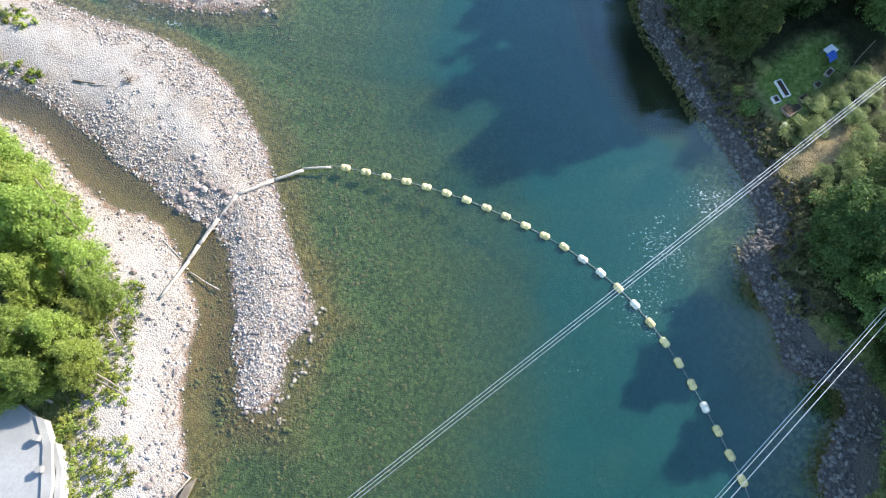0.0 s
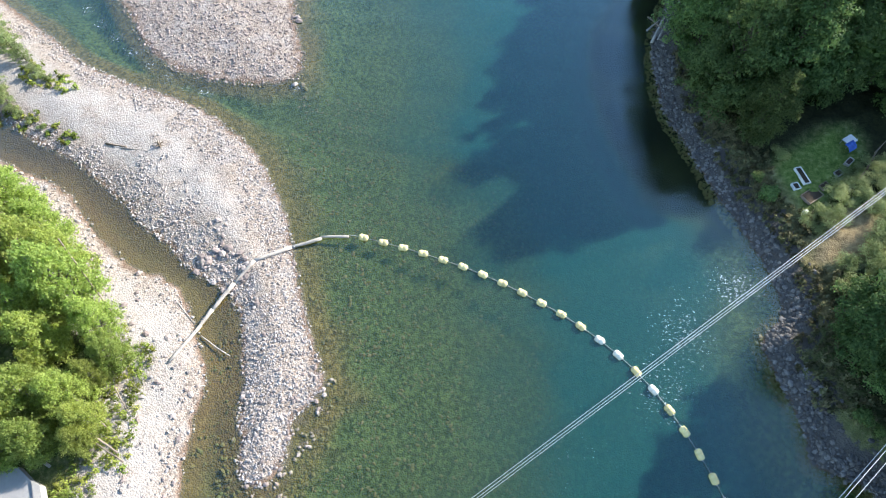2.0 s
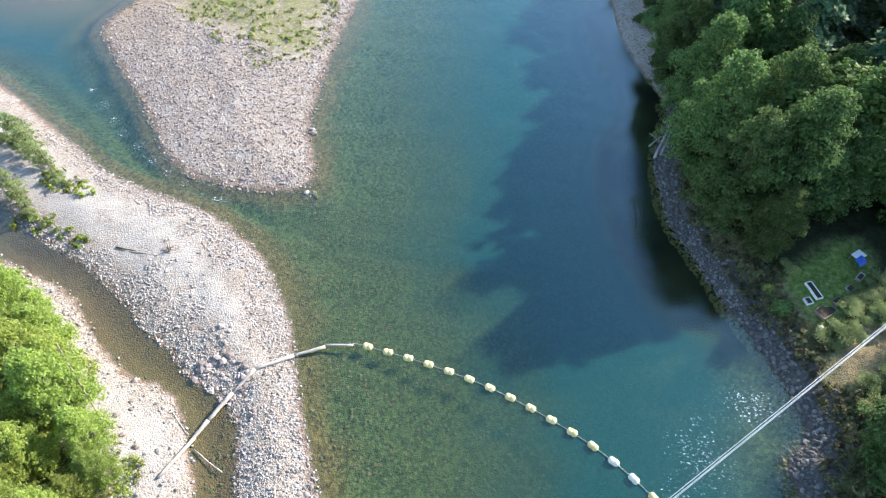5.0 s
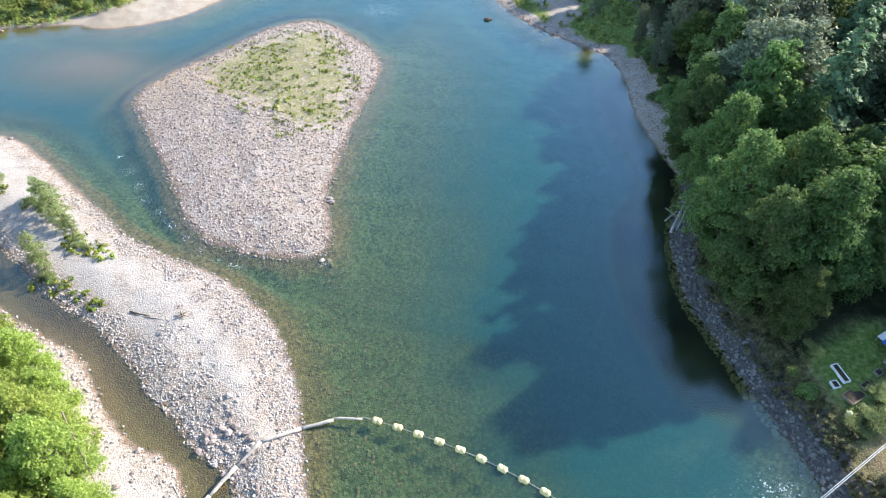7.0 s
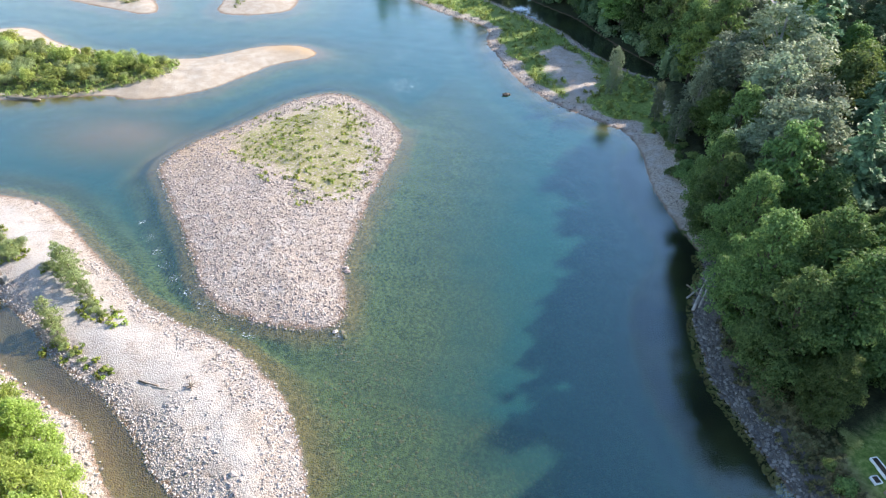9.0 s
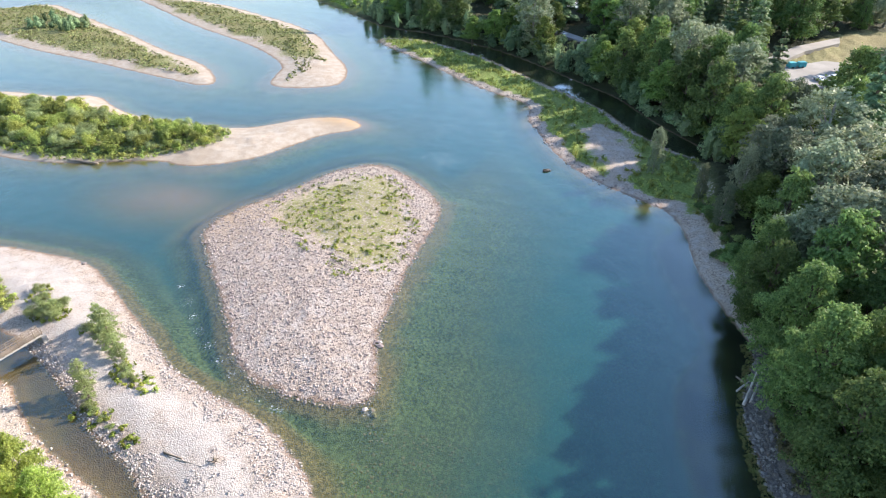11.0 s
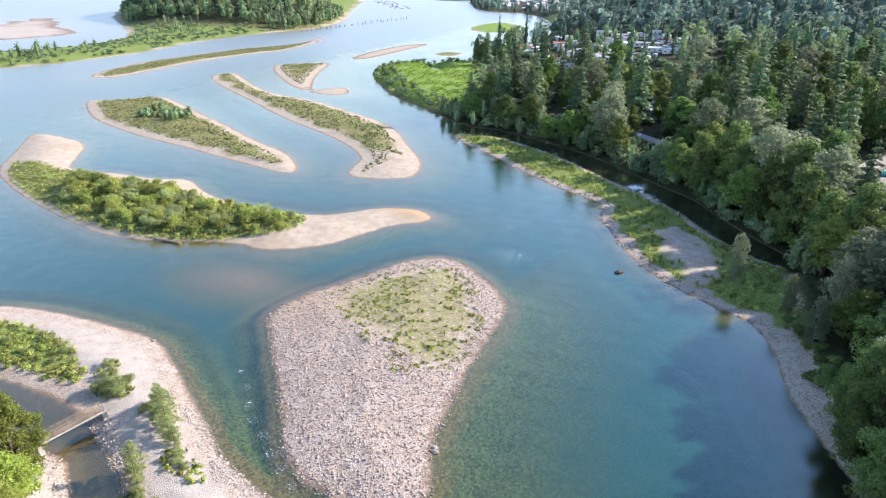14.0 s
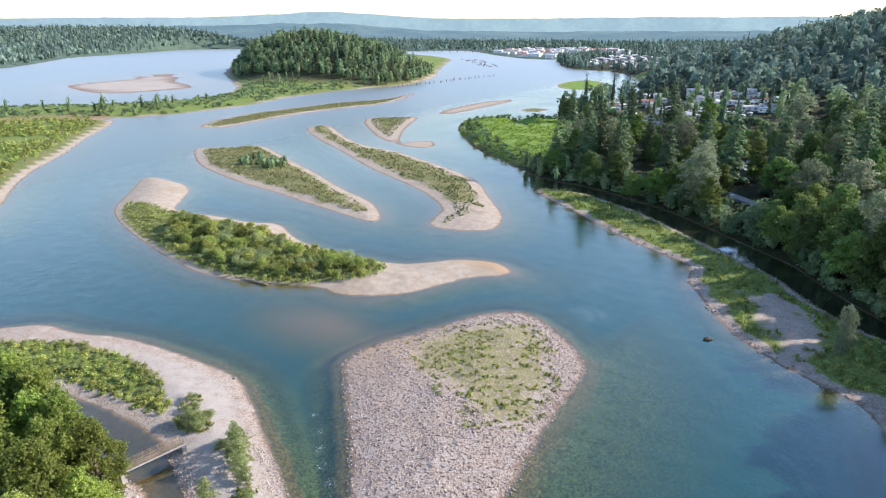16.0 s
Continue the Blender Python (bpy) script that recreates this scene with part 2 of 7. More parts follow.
def leaf_material(name, dark, light, through=0.32, tint=0.0, gloss=0.18, spread=1.0):
    m, nt, b = material(name, 0.6, 0.0, gloss * (0.25 if tint else 1.0))
    rnd = node(nt, "ShaderNodeNewGeometry").outputs["Random Per Island"]
    obj = node(nt, "ShaderNodeObjectInfo").outputs["Random"]
    pick = math_node(nt, "ADD", math_node(nt, "MULTIPLY", rnd, 0.55), math_node(nt, "MULTIPLY", noise_of(nt, 0.35, 3), 0.45))
    col = mix(nt, pick, dark, light)
    hsv = node(nt, "ShaderNodeHueSaturation")
    nt.links.new(col, hsv.inputs["Color"])
    who = attribute(nt, "tint") if tint else obj
    nt.links.new(span(nt, who, 0, 1, 0.5 - 0.032 * spread, 0.5 + 0.007 * spread), hsv.inputs["Hue"])
    nt.links.new(span(nt, math_node(nt, "FRACT", math_node(nt, "MULTIPLY", who, 7.3)), 0, 1, 1 - 0.34 * spread, 1 + 0.38 * spread), hsv.inputs["Value"])
    nt.links.new(hsv.outputs["Color"], b.inputs["Base Color"])
    tr = node(nt, "ShaderNodeBsdfTranslucent")
    nt.links.new(hsv.outputs["Color"], tr.inputs["Color"])
    mx = node(nt, "ShaderNodeMixShader")
    mx.inputs[0].default_value = through
    nt.links.new(b.outputs[0], mx.inputs[1])
    nt.links.new(tr.outputs[0], mx.inputs[2])
    nt.links.new(mx.outputs[0], nt.nodes["Material Output"].inputs["Surface"])
    return m


M_GROUND, M_WATER = ground_material(), water_material()
M_STONE = stone_material("river_stone", (0.22, 0.182, 0.168), (0.39, 0.315, 0.28), (0.51, 0.44, 0.395))
M_BAR_STONE = stone_material("pale_bar_stone", (0.22, 0.20, 0.19), (0.41, 0.365, 0.335), (0.56, 0.51, 0.475))
M_BED_STONE = stone_material("algae_stone", (0.11, 0.105, 0.035), (0.17, 0.15, 0.05), (0.26, 0.23, 0.10), -9.0)
M_RIPRAP = stone_material("riprap_stone", (0.09, 0.088, 0.088), (0.145, 0.13, 0.118), (0.25, 0.235, 0.218))
M_BARK = simple("bark", (0.11, 0.085, 0.065), 0.9, 0.4, 2.0)
M_PALE_BARK = simple("pale_bark", (0.30, 0.28, 0.25), 0.9, 0.3, 2.0)
M_LOG = simple("bleached_wood", (0.406, 0.367, 0.32), 0.85, 0.25, 1.5)
M_OLD_WOOD = simple("weathered_wood", (0.234, 0.189, 0.144), 0.9, 0.3, 1.5)
M_DARK_WOOD = simple("dark_wet_wood", (0.07, 0.055, 0.042), 0.7, 0.3, 1.5)
M_CONCRETE = simple("concrete", (0.36, 0.346, 0.324), 0.9, 0.18, 1.0)
M_ASPHALT = simple("pale_asphalt", (0.33, 0.325, 0.32), 0.92, 0.15, 0.6)
M_TRACK = simple("gravel_track", (0.285, 0.27, 0.24), 0.95, 0.15, 0.5)
M_BUOY = simple("buoy_plastic", (0.80, 0.66, 0.30), 0.5, 0.14, 1.2, spec=0.5, relief=0.05, per_object=0.14)
M_BUOY_PALE = simple("faded_buoy_plastic", (0.80, 0.76, 0.62), 0.5, 0.1, 1.2, spec=0.5, relief=0.05)
M_ROPE = simple("wire_rope", (0.28, 0.29, 0.28), 0.7, 0.2, 4.0)
M_WIRE = simple("aluminium_wire", (0.6, 0.6, 0.6), 0.45, 0.08, 4.0, metal=0.6, spec=0.5)
M_STEEL = simple("dull_steel", (0.35, 0.35, 0.36), 0.5, 0.2, 3.0, metal=0.8)
M_WHITE = simple("white_paint", (0.76, 0.76, 0.75), 0.6, 0.08, 0.6, per_object=0.1)
M_SIDING = simple("weathered_siding", (0.38, 0.38, 0.37), 0.7, 0.1, 0.6, per_object=0.25)
M_GREY_ROOF = simple("grey_roofing", (0.40, 0.41, 0.43), 0.8, 0.15, 0.5, per_object=0.4)
M_RED_ROOF = simple("rust_red_roofing", (0.30, 0.12, 0.09), 0.8, 0.2, 0.5, per_object=0.3)
M_BLUE = simple("blue_tarpaulin", (0.04, 0.13, 0.5), 0.5, 0.2, 3.0, spec=0.4)
M_TEAL = simple("teal_paint", (0.05, 0.36, 0.40), 0.5, 0.15, 1.0, spec=0.4)
M_GLASS = simple("dark_window", (0.03, 0.035, 0.04), 0.15, 0.1, 1.0, spec=0.6, relief=0.0)
M_CAR = simple("car_paint", (0.62, 0.64, 0.66), 0.25, 0.04, 0.5, spec=0.6, relief=0.0, per_object=0.35)
M_TYRE = simple("tyre_rubber", (0.025, 0.025, 0.026), 0.85, 0.1, 3.0)
M_SOIL = simple("garden_soil", (0.06, 0.045, 0.03), 0.95, 0.3, 2.0)
M_ALDER = leaf_material("alder_leaves", (0.16, 0.24, 0.055), (0.54, 0.63, 0.19), 0.64, spread=0.55)
M_LIME = leaf_material("lime_green_leaves", (0.07, 0.135, 0.032), (0.20, 0.30, 0.08), 0.42)
M_PLUM = leaf_material("plum_leaves", (0.06, 0.025, 0.035), (0.20, 0.085, 0.10), 0.3)
M_GROVE = leaf_material("grove_leaves", (0.10, 0.18, 0.04), (0.36, 0.48, 0.12), 0.6)
M_MAPLE = leaf_material("maple_leaves", (0.038, 0.092, 0.030), (0.20, 0.30, 0.092), 0.4)
M_POPLAR = leaf_material("poplar_leaves", (0.105, 0.145, 0.078), (0.31, 0.355, 0.225), 0.36)
M_FIR = leaf_material("fir_needles", (0.06, 0.12, 0.062), (0.185, 0.27, 0.14), 0.38)
M_SAPLING = leaf_material("sapling_leaves", (0.21, 0.275, 0.105), (0.41, 0.47, 0.23), 0.6, spread=0.4)
M_SHRUB = leaf_material("shrub_leaves", (0.145, 0.20, 0.045), (0.41, 0.48, 0.14), 0.5, spread=0.8)
M_WOODS = leaf_material("far_broadleaf_foliage", (0.060, 0.115, 0.062), (0.27, 0.375, 0.19), 0.42, tint=1)
M_FIRS = leaf_material("far_conifer_foliage", (0.036, 0.080, 0.056), (0.165, 0.24, 0.15), 0.3, tint=1)
M_SILVER = leaf_material("pale_far_foliage", (0.11, 0.15, 0.08), (0.28, 0.32, 0.20), 0.26, tint=1)
# haze over far woods is put into these two bluish base colours
M_HILLS = leaf_material("haze_tinted_foliage", (0.11, 0.178, 0.15), (0.235, 0.315, 0.26), 0.4, tint=1)
M_FAR_FIRS = leaf_material("haze_tinted_conifers", (0.075, 0.13, 0.115), (0.17, 0.24, 0.205), 0.38, tint=1)
M_BRUSH = leaf_material("brush_leaves", (0.12, 0.15, 0.055), (0.30, 0.33, 0.145), 0.3, tint=1)
M_THICKET = leaf_material("thicket_leaves", (0.14, 0.20, 0.05), (0.39, 0.46, 0.14), 0.42, tint=1)
M_WEEDS = leaf_material("weed_leaves", (0.12, 0.175, 0.035), (0.31, 0.37, 0.09), 0.4, tint=1)
M_REEDS = leaf_material("reed_leaves", (0.16, 0.27, 0.04), (0.33, 0.48, 0.10), 0.45, tint=1, spread=0.5)
M_DRY_BRUSH = leaf_material("dry_brush", (0.07, 0.08, 0.035), (0.19, 0.18, 0.095), 0.25, tint=1)




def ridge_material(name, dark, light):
    """Far hills that glow: the light of the haze is put into their emission colour."""
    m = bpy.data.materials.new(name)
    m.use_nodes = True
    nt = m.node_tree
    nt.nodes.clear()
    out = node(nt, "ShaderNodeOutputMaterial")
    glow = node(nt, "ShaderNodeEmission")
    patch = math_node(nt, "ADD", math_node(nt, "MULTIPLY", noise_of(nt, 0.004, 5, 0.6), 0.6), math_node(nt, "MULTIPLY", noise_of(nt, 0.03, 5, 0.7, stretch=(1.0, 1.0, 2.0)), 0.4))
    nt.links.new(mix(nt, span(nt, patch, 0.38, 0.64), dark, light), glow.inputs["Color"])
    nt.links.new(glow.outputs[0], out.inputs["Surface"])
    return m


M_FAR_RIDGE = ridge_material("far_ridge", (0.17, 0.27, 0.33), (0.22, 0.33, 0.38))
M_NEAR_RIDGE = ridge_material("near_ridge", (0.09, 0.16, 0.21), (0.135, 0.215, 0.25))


# ---- mesh helpers ----
RNG = np.random.default_rng(7)


def mesh_of(name, verts, faces, mat, smooth=False):
    """A mesh from an array of places and an array of faces with one number of corners each."""
    verts, faces = np.asarray(verts, np.float32), np.asarray(faces, np.int32)
    me = bpy.data.meshes.new(name)
    me.vertices.add(len(verts))
    me.vertices.foreach_set("co", verts.ravel())
    me.loops.add(faces.size)
    me.loops.foreach_set("vertex_index", faces.ravel())
    me.polygons.add(len(faces))
    me.polygons.foreach_set("loop_start", np.arange(0, faces.size, faces.shape[1], dtype=np.int32))
    me.polygons.foreach_set("use_smooth", np.full(len(faces), smooth))
    me.update(calc_edges=True)
    me.materials.append(mat)
    return me


def give(me, name, values):
    me.attributes.new(name, "FLOAT", "POINT").data.foreach_set("value", np.asarray(values, np.float32))


def part(name, bm, mat, parent=None, label="", m=None, smooth=False):
    """Links a bmesh, or a ready mesh, as ONE mesh object under a thing or part."""
    if isinstance(bm, bmesh.types.BMesh):
        me = bpy.data.meshes.new(name)
        for f in bm.faces:
            f.smooth = smooth
        bm.to_mesh(me)
        bm.free()
        me.materials.append(mat)
    else:
        me = bm
    ob = new(name, me)
    if parent:
        ob.parent = parent
    if m is not None:
        ob.matrix_basis = m
    return tagged(ob, label)


def thing(name, m, label, category, group="", kind=""):
    ob = new(name)
    ob.empty_display_size = 0.3
    ob.matrix_basis = m
    return tagged(ob, label, category, group, kind)


def box(sx, sy, sz, at=(0, 0, 0), bevel=0.0, bm=None):
    bm = bm or bmesh.new()
    made = bmesh.ops.create_cube(bm, size=1.0, matrix=Matrix.Translation(at) @ Matrix.Diagonal((sx, sy, sz, 1)))
    if bevel:
        edges = list({e for v in made["verts"] for e in v.link_edges})
        bmesh.ops.bevel(bm, geom=edges, offset=bevel, segments=2, affect="EDGES")
    return bm


def tube(points, radii, sides=8, bm=None, wobble=0.0):
    """A tapered tube along points, closed at both ends."""
    bm = bm or bmesh.new()
    pts = [Vector(p) for p in points]
    rings = []
    for i, p in enumerate(pts):
        way = (pts[min(i + 1, len(pts) - 1)] - pts[max(i - 1, 0)]).normalized()
        side = way.cross(Vector((0.31, 0.17, 0.93)) if abs(way.z) < 0.9 else Vector((1, 0.1, 0))).normalized()
        up = way.cross(side)
        ring = []
        for k in range(sides):
            a = 2 * math.pi * k / sides
            r = radii[i] * (1 + wobble * random.uniform(-1, 1))
            ring.append(bm.verts.new(p + side * (math.cos(a) * r) + up * (math.sin(a) * r)))
        rings.append(ring)
    for a, b in zip(rings, rings[1:]):
        for k in range(sides):
            bm.faces.new((a[k], a[(k + 1) % sides], b[(k + 1) % sides], b[k]))
    bm.faces.new(rings[0][::-1])
    bm.faces.new(rings[-1])
    return bm


# ---- shorelines ----
BAR_EAST = [(-22.0, 10.2), (-19.6, 10.6), (-18.9, 12.9), (-18.8, 15.3), (-19.3, 17.4), (-18.0, 19.2), (-16.4, 20.8), (-17.3, 23.3), (-19.2, 26.5), (-21.3, 30.6), (-23.4, 35.7), (-25.2, 39.5), (-27.1, 43.5),
            (-30.7, 48.3), (-34.0, 52.5), (-38.5, 55.3), (-44.0, 58.3), (-57.5, 61.6), (-63.8, 63.8), (-71.4, 68.8), (-78.9, 73.0), (-92.0, 80.9), (-98.6, 83.0),
            (-113.6, 83.0), (-132.6, 81.2), (-145.2, 75.8), (-155, 75), (-161, 70), (-173, 55), (-215, 23)]
BAR_WEST = [(-190, 20), (-150, 47), (-128.9, 59.3), (-118.2, 61.3), (-110.5, 62.4), (-100.2, 62.6), (-93.9, 62.3), (-87.4, 60.5), (-79.8, 57.1), (-75.1, 55.0),
            (-65.5, 49.6), (-58.5, 47.4), (-53.1, 44.5), (-47.3, 41.0), (-44.2, 38.3), (-39.2, 36.0), (-36.4, 33.2), (-30.3, 31.2), (-28.3, 28.5), (-26.7, 24.4),
            (-25.2, 20.5), (-25.0, 17.0), (-23.5, 14.3), (-23.4, 12.0)]
WEST_SHORE = [(-32, -2400), (-30, -600), (-26, -180), (-22, -90), (-25, -20), (-26.6, 0.4), (-26.1, 3.1), (-27.4, 5.7), (-28.8, 10.1), (-29.5, 14.9), (-29.4, 20.7), (-31.8, 23.9), (-34.4, 28.6), (-38.0, 31.5),
              (-43.0, 32.2), (-47.3, 34.8), (-51.1, 37.6), (-55.4, 41.7), (-61.2, 43.5), (-70, 46.0), (-78.9, 50.5), (-84.1, 53.8), (-89.5, 52.9), (-101.4, 53.2),
              (-112.7, 51.6), (-136.4, 42.7), (-171, 18), (-232, -56), (-300, -140), (-900, -560), (-4900, -900), (-4900, -2400)]
ISLAND_ONE = [(-82.9, 99.4), (-82.7, 105.3), (-80.1, 112.3), (-74.8, 120.4), (-70.3, 132.0), (-64.3, 139.0), (-59.2, 141.3), (-52.1, 138.1), (-44.5, 132.3), (-37.4, 124.2),
              (-37.1, 114.2), (-37.3, 105.1), (-36.6, 92.5), (-36.1, 85.0), (-35.4, 78.9), (-32.0, 71.4), (-30.9, 65.5), (-35.7, 64.1), (-41.0, 63.7), (-46.7, 64.2),
              (-51.3, 65.6), (-55.4, 68.5), (-59.9, 74.5), (-67.4, 82.4), (-74.4, 89.9), (-79.9, 95.7)]
ISLAND_TWO = [(-233, 138), (-245, 147), (-262, 165), (-281, 183), (-267, 184), (-242, 181), (-225, 162), (-217, 153), (-206, 154), (-194, 157), (-178, 157), (-168, 163),
              (-151, 153), (-138, 150), (-124, 150), (-107, 151), (-99, 158), (-93, 165), (-83, 169), (-75, 166), (-74, 161), (-83, 154), (-86.8, 145), (-91.6, 135.3),
              (-98.2, 129.1), (-106.4, 124.9), (-113.7, 126.2), (-121.7, 123.5), (-135.4, 117.4), (-152, 115), (-169, 118), (-194, 124), (-216, 131)]
ISLAND_THREE = [(-317, 238), (-324, 246), (-310, 255), (-300, 271), (-288, 269), (-244, 246), (-214, 232), (-180, 213), (-159, 205), (-145, 194), (-138, 185), (-141, 181),
                (-151, 183), (-172, 187), (-197, 193), (-228, 198), (-260, 207), (-285, 216)]
ISLAND_FOUR = [(-324, 338), (-328, 355), (-319, 360), (-280, 328), (-244, 305), (-215, 301), (-180, 284), (-151, 269), (-134, 256), (-116, 232), (-102, 216), (-96, 199),
               (-100, 193), (-111, 188), (-120, 189), (-123, 199), (-126, 211), (-143, 226), (-163, 238), (-196, 254), (-247, 287), (-287, 311)]
ISLET = [(-316, 395), (-318, 414), (-300, 425), (-288, 437), (-270, 391), (-247, 349), (-228, 322), (-223, 337), (-216, 342), (-203, 326), (-209, 315), (-236, 324), (-261, 341)]
THIN_BAR = [(-400, 304), (-414, 331), (-425, 374), (-421, 424), (-417, 482), (-392, 535), (-417, 617), (-397, 590), (-369, 494), (-382, 459), (-388, 405), (-385, 357), (-378, 317), (-383, 301)]
SAND_BAR = [(-291, 465), (-296, 512), (-296, 569), (-276, 607), (-273, 548), (-274, 495), (-275, 457)]
MARSH_ISLET = [(-309, 786), (-318, 872), (-297, 911), (-262, 859), (-245, 776), (-267, 735)]
REED_ISLET = [(-240, 522), (-231, 545), (-213, 538), (-219, 512)]
MUD_SHOAL = [(-878, 436), (-772, 398), (-703, 393), (-667, 431), (-666, 490), (-681, 537), (-771, 581), (-931, 685), (-997, 699), (-966, 630), (-924, 565), (-894, 493)]
LEFT_BANK = [(-248, 95), (-282, 120), (-314, 139), (-344, 162), (-371, 190), (-419, 230), (-471, 281), (-492, 291), (-529, 268), (-591, 214), (-702, 114), (-700, -60), (-300, -60), (-240, 42)]
LEVEE = [(-801, 100), (-603, 218), (-525, 266), (-487, 310), (-477, 351), (-475, 412), (-504, 508), (-506, 606), (-487, 677), (-496, 750), (-543, 859), (-612, 974), (-751, 1239),
         (-869, 1461), (-1115, 1664), (-1207, 1669), (-1438, 1659), (-1519, 1477), (-1347, 1166), (-986, 829), (-847, 704), (-677, 581), (-590, 502), (-565, 429), (-590, 352), (-663, 285), (-935, 118)]
FAR_SHORE = [(-2000, -600), (-1407, 131), (-1300, 475), (-1369, 592), (-1528, 729), (-1826, 961), (-1936, 1158), (-2054, 1352), (-2293, 1635), (-2147, 1829), (-1879, 1890),
             (-1347, 1863), (-1244, 2120), (-1129, 2058), (-1010, 1920), (-885, 1753), (-778, 1639), (-666, 1529), (-600, 1535), (-480, 1650), (1000, 2600), (4900, 3000), (4900, 4900), (-4900, 4900), (-4900, -600)]
RIGHT_SHORE = [(58, -2400), (52, -600), (46, -180), (44, -90), (38, -20), (39.3, 6.6), (38.5, 9.2), (39.5, 12.1), (41.8, 15.2), (42.7, 17.1), (41.8, 19.4), (39.4, 20.0), (36.1, 20.5), (36.3, 22.7), (35.2, 26.6),
               (33.6, 30.6), (32.3, 33.6), (33.5, 35.5), (35.8, 37.7), (34.9, 42.7), (33.1, 46.6), (30.6, 51.5), (28.6, 54.8), (25.9, 61.1), (22.3, 67.6), (20.8, 80.3), (22.9, 88.6),
               (24.3, 94.1), (19.5, 105.3), (15.9, 116.0), (14.6, 129.3), (11.7, 137.7), (5.2, 141.8), (-4.4, 146.9), (-16, 159), (-24, 175), (-29, 184), (-30, 198)]
SPIT = [(-44, 205), (-53, 211), (-67, 223), (-83, 237), (-99, 248), (-110, 259), (-93, 267), (-62, 250), (-46, 236), (-34, 224), (-19, 211), (-7, 200), (0, 187), (9, 177), (16, 171)]
RIGHT_FAR = [(25, 171), (18, 181), (12, 188), (5, 198), (-4, 213), (-14, 222), (-34, 241), (-51, 256), (-80, 272), (-96, 277), (-113, 280), (-131, 294), (-155, 314),
             (-178, 330), (-211, 371), (-234, 402), (-243, 440), (-210, 464), (-183, 481), (-182, 582), (-184, 706), (-199, 789), (-218, 879), (-268, 1020), (-304, 1080), (-342, 1131), (-410, 1151),
             (-473, 1229), (-538, 1389), (-606, 1525), (-500, 2300), (4900, 2600), (4900, -2400)]


def rounded(loop, times=1):
    p = np.array(loop, float)
    for _ in range(times):
        q = np.roll(p, -1, 0)
        p = np.stack((0.75 * p + 0.25 * q, 0.25 * p + 0.75 * q), 1).reshape(-1, 2)
    return p


def inside(loop, x, y, reach=90.0):
    """Signed distance to a closed outline, positive inside; past reach outside it is -reach."""
    p = rounded(loop)
    x, y = np.asarray(x, float), np.asarray(y, float)
    out = np.full(x.shape, -reach)
    near = (x > p[:, 0].min() - reach) & (x < p[:, 0].max() + reach) & (y > p[:, 1].min() - reach) & (y < p[:, 1].max() + reach)
    px, py = x[near], y[near]
    best, within = np.full(px.shape, 1e12), np.zeros(px.shape, bool)
    for (ax, ay), (bx, by) in zip(p, np.roll(p, -1, 0)):
        dx, dy = bx - ax, by - ay
        k = np.clip(((px - ax) * dx + (py - ay) * dy) / (dx * dx + dy * dy + 1e-9), 0, 1)
        best = np.minimum(best, (px - ax - k * dx) ** 2 + (py - ay - k * dy) ** 2)
        if ay != by:
            within ^= ((ay > py) != (by > py)) & (px < ax + dx * (py - ay) / dy)
    out[near] = np.maximum(np.where(within, 1, -1) * np.sqrt(best), -reach)
    return out


def step(v, lo, hi):
    k = np.clip((v - lo) / (hi - lo), 0, 1)
    return k * k * (3 - 2 * k)


def waves(x, y, size, seed):
    """Smooth rolling noise from a few sines, about -1 to 1."""
    r = np.random.default_rng(seed)
    total = 0
    for _ in range(7):
        a, f, ph = r.uniform(0, 2 * math.pi), r.uniform(0.6, 1.7) / size, r.uniform(0, 2 * math.pi)
        total = total + np.sin((x * math.cos(a) + y * math.sin(a)) * f * 2 * math.pi + ph)
    return total / 4.0


def graded(lo, a, b, hi, fine, grow):
    """Grid lines: fine between a and b, ever wider out to lo and hi."""
    def out(length):
        got, size = [], fine
        while sum(got) < length:
            size = min(size * grow, 160)
            got.append(size)
        return np.cumsum(got)
    return np.concatenate((a - out(a - lo)[::-1], np.arange(a, b, fine), b + out(hi - b)))


# name: outline, top, rise inland, fall under water
LANDS = {
    "bar": (BAR_EAST + BAR_WEST, 1.5, 0.22, 0.105), "west": (WEST_SHORE, 3.6, 0.28, 0.2), "one": (ISLAND_ONE, 1.5, 0.13, 0.23),
    "two": (ISLAND_TWO, 2.4, 0.22, 0.17), "three": (ISLAND_THREE, 1.8, 0.15, 0.09), "four": (ISLAND_FOUR, 1.8, 0.15, 0.09), "islet": (ISLET, 0.9, 0.1, 0.04),
    "thin": (THIN_BAR, 0.9, 0.1, 0.05), "sand": (SAND_BAR, 0.3, 0.03, 0.03), "marsh": (MARSH_ISLET, 0.8, 0.1, 0.05), "reed": (REED_ISLET, 0.6, 0.1, 0.05),
    "shoal": (MUD_SHOAL, 0.16, 0.004, 0.012), "left": (LEFT_BANK, 2.2, 0.2, 0.08), "levee": (LEVEE, 2.5, 0.2, 0.06), "far": (FAR_SHORE, 5.0, 0.2, 0.05),
    "right": (RIGHT_SHORE + SPIT + RIGHT_FAR, 4.2, 0.55, 0.6),
}
BED = 4.6
gx = graded(-4900, -112, 66, 4900, 0.74, 1.03)
gy = graded(-2400, -30, 148, 4900, 0.74, 1.027)
GX, GY = np.meshgrid(gx, gy)
X, Y = GX.ravel(), GY.ravel()
DIST = {key: inside(value[0], X, Y, 90.0) for key, value in LANDS.items()}
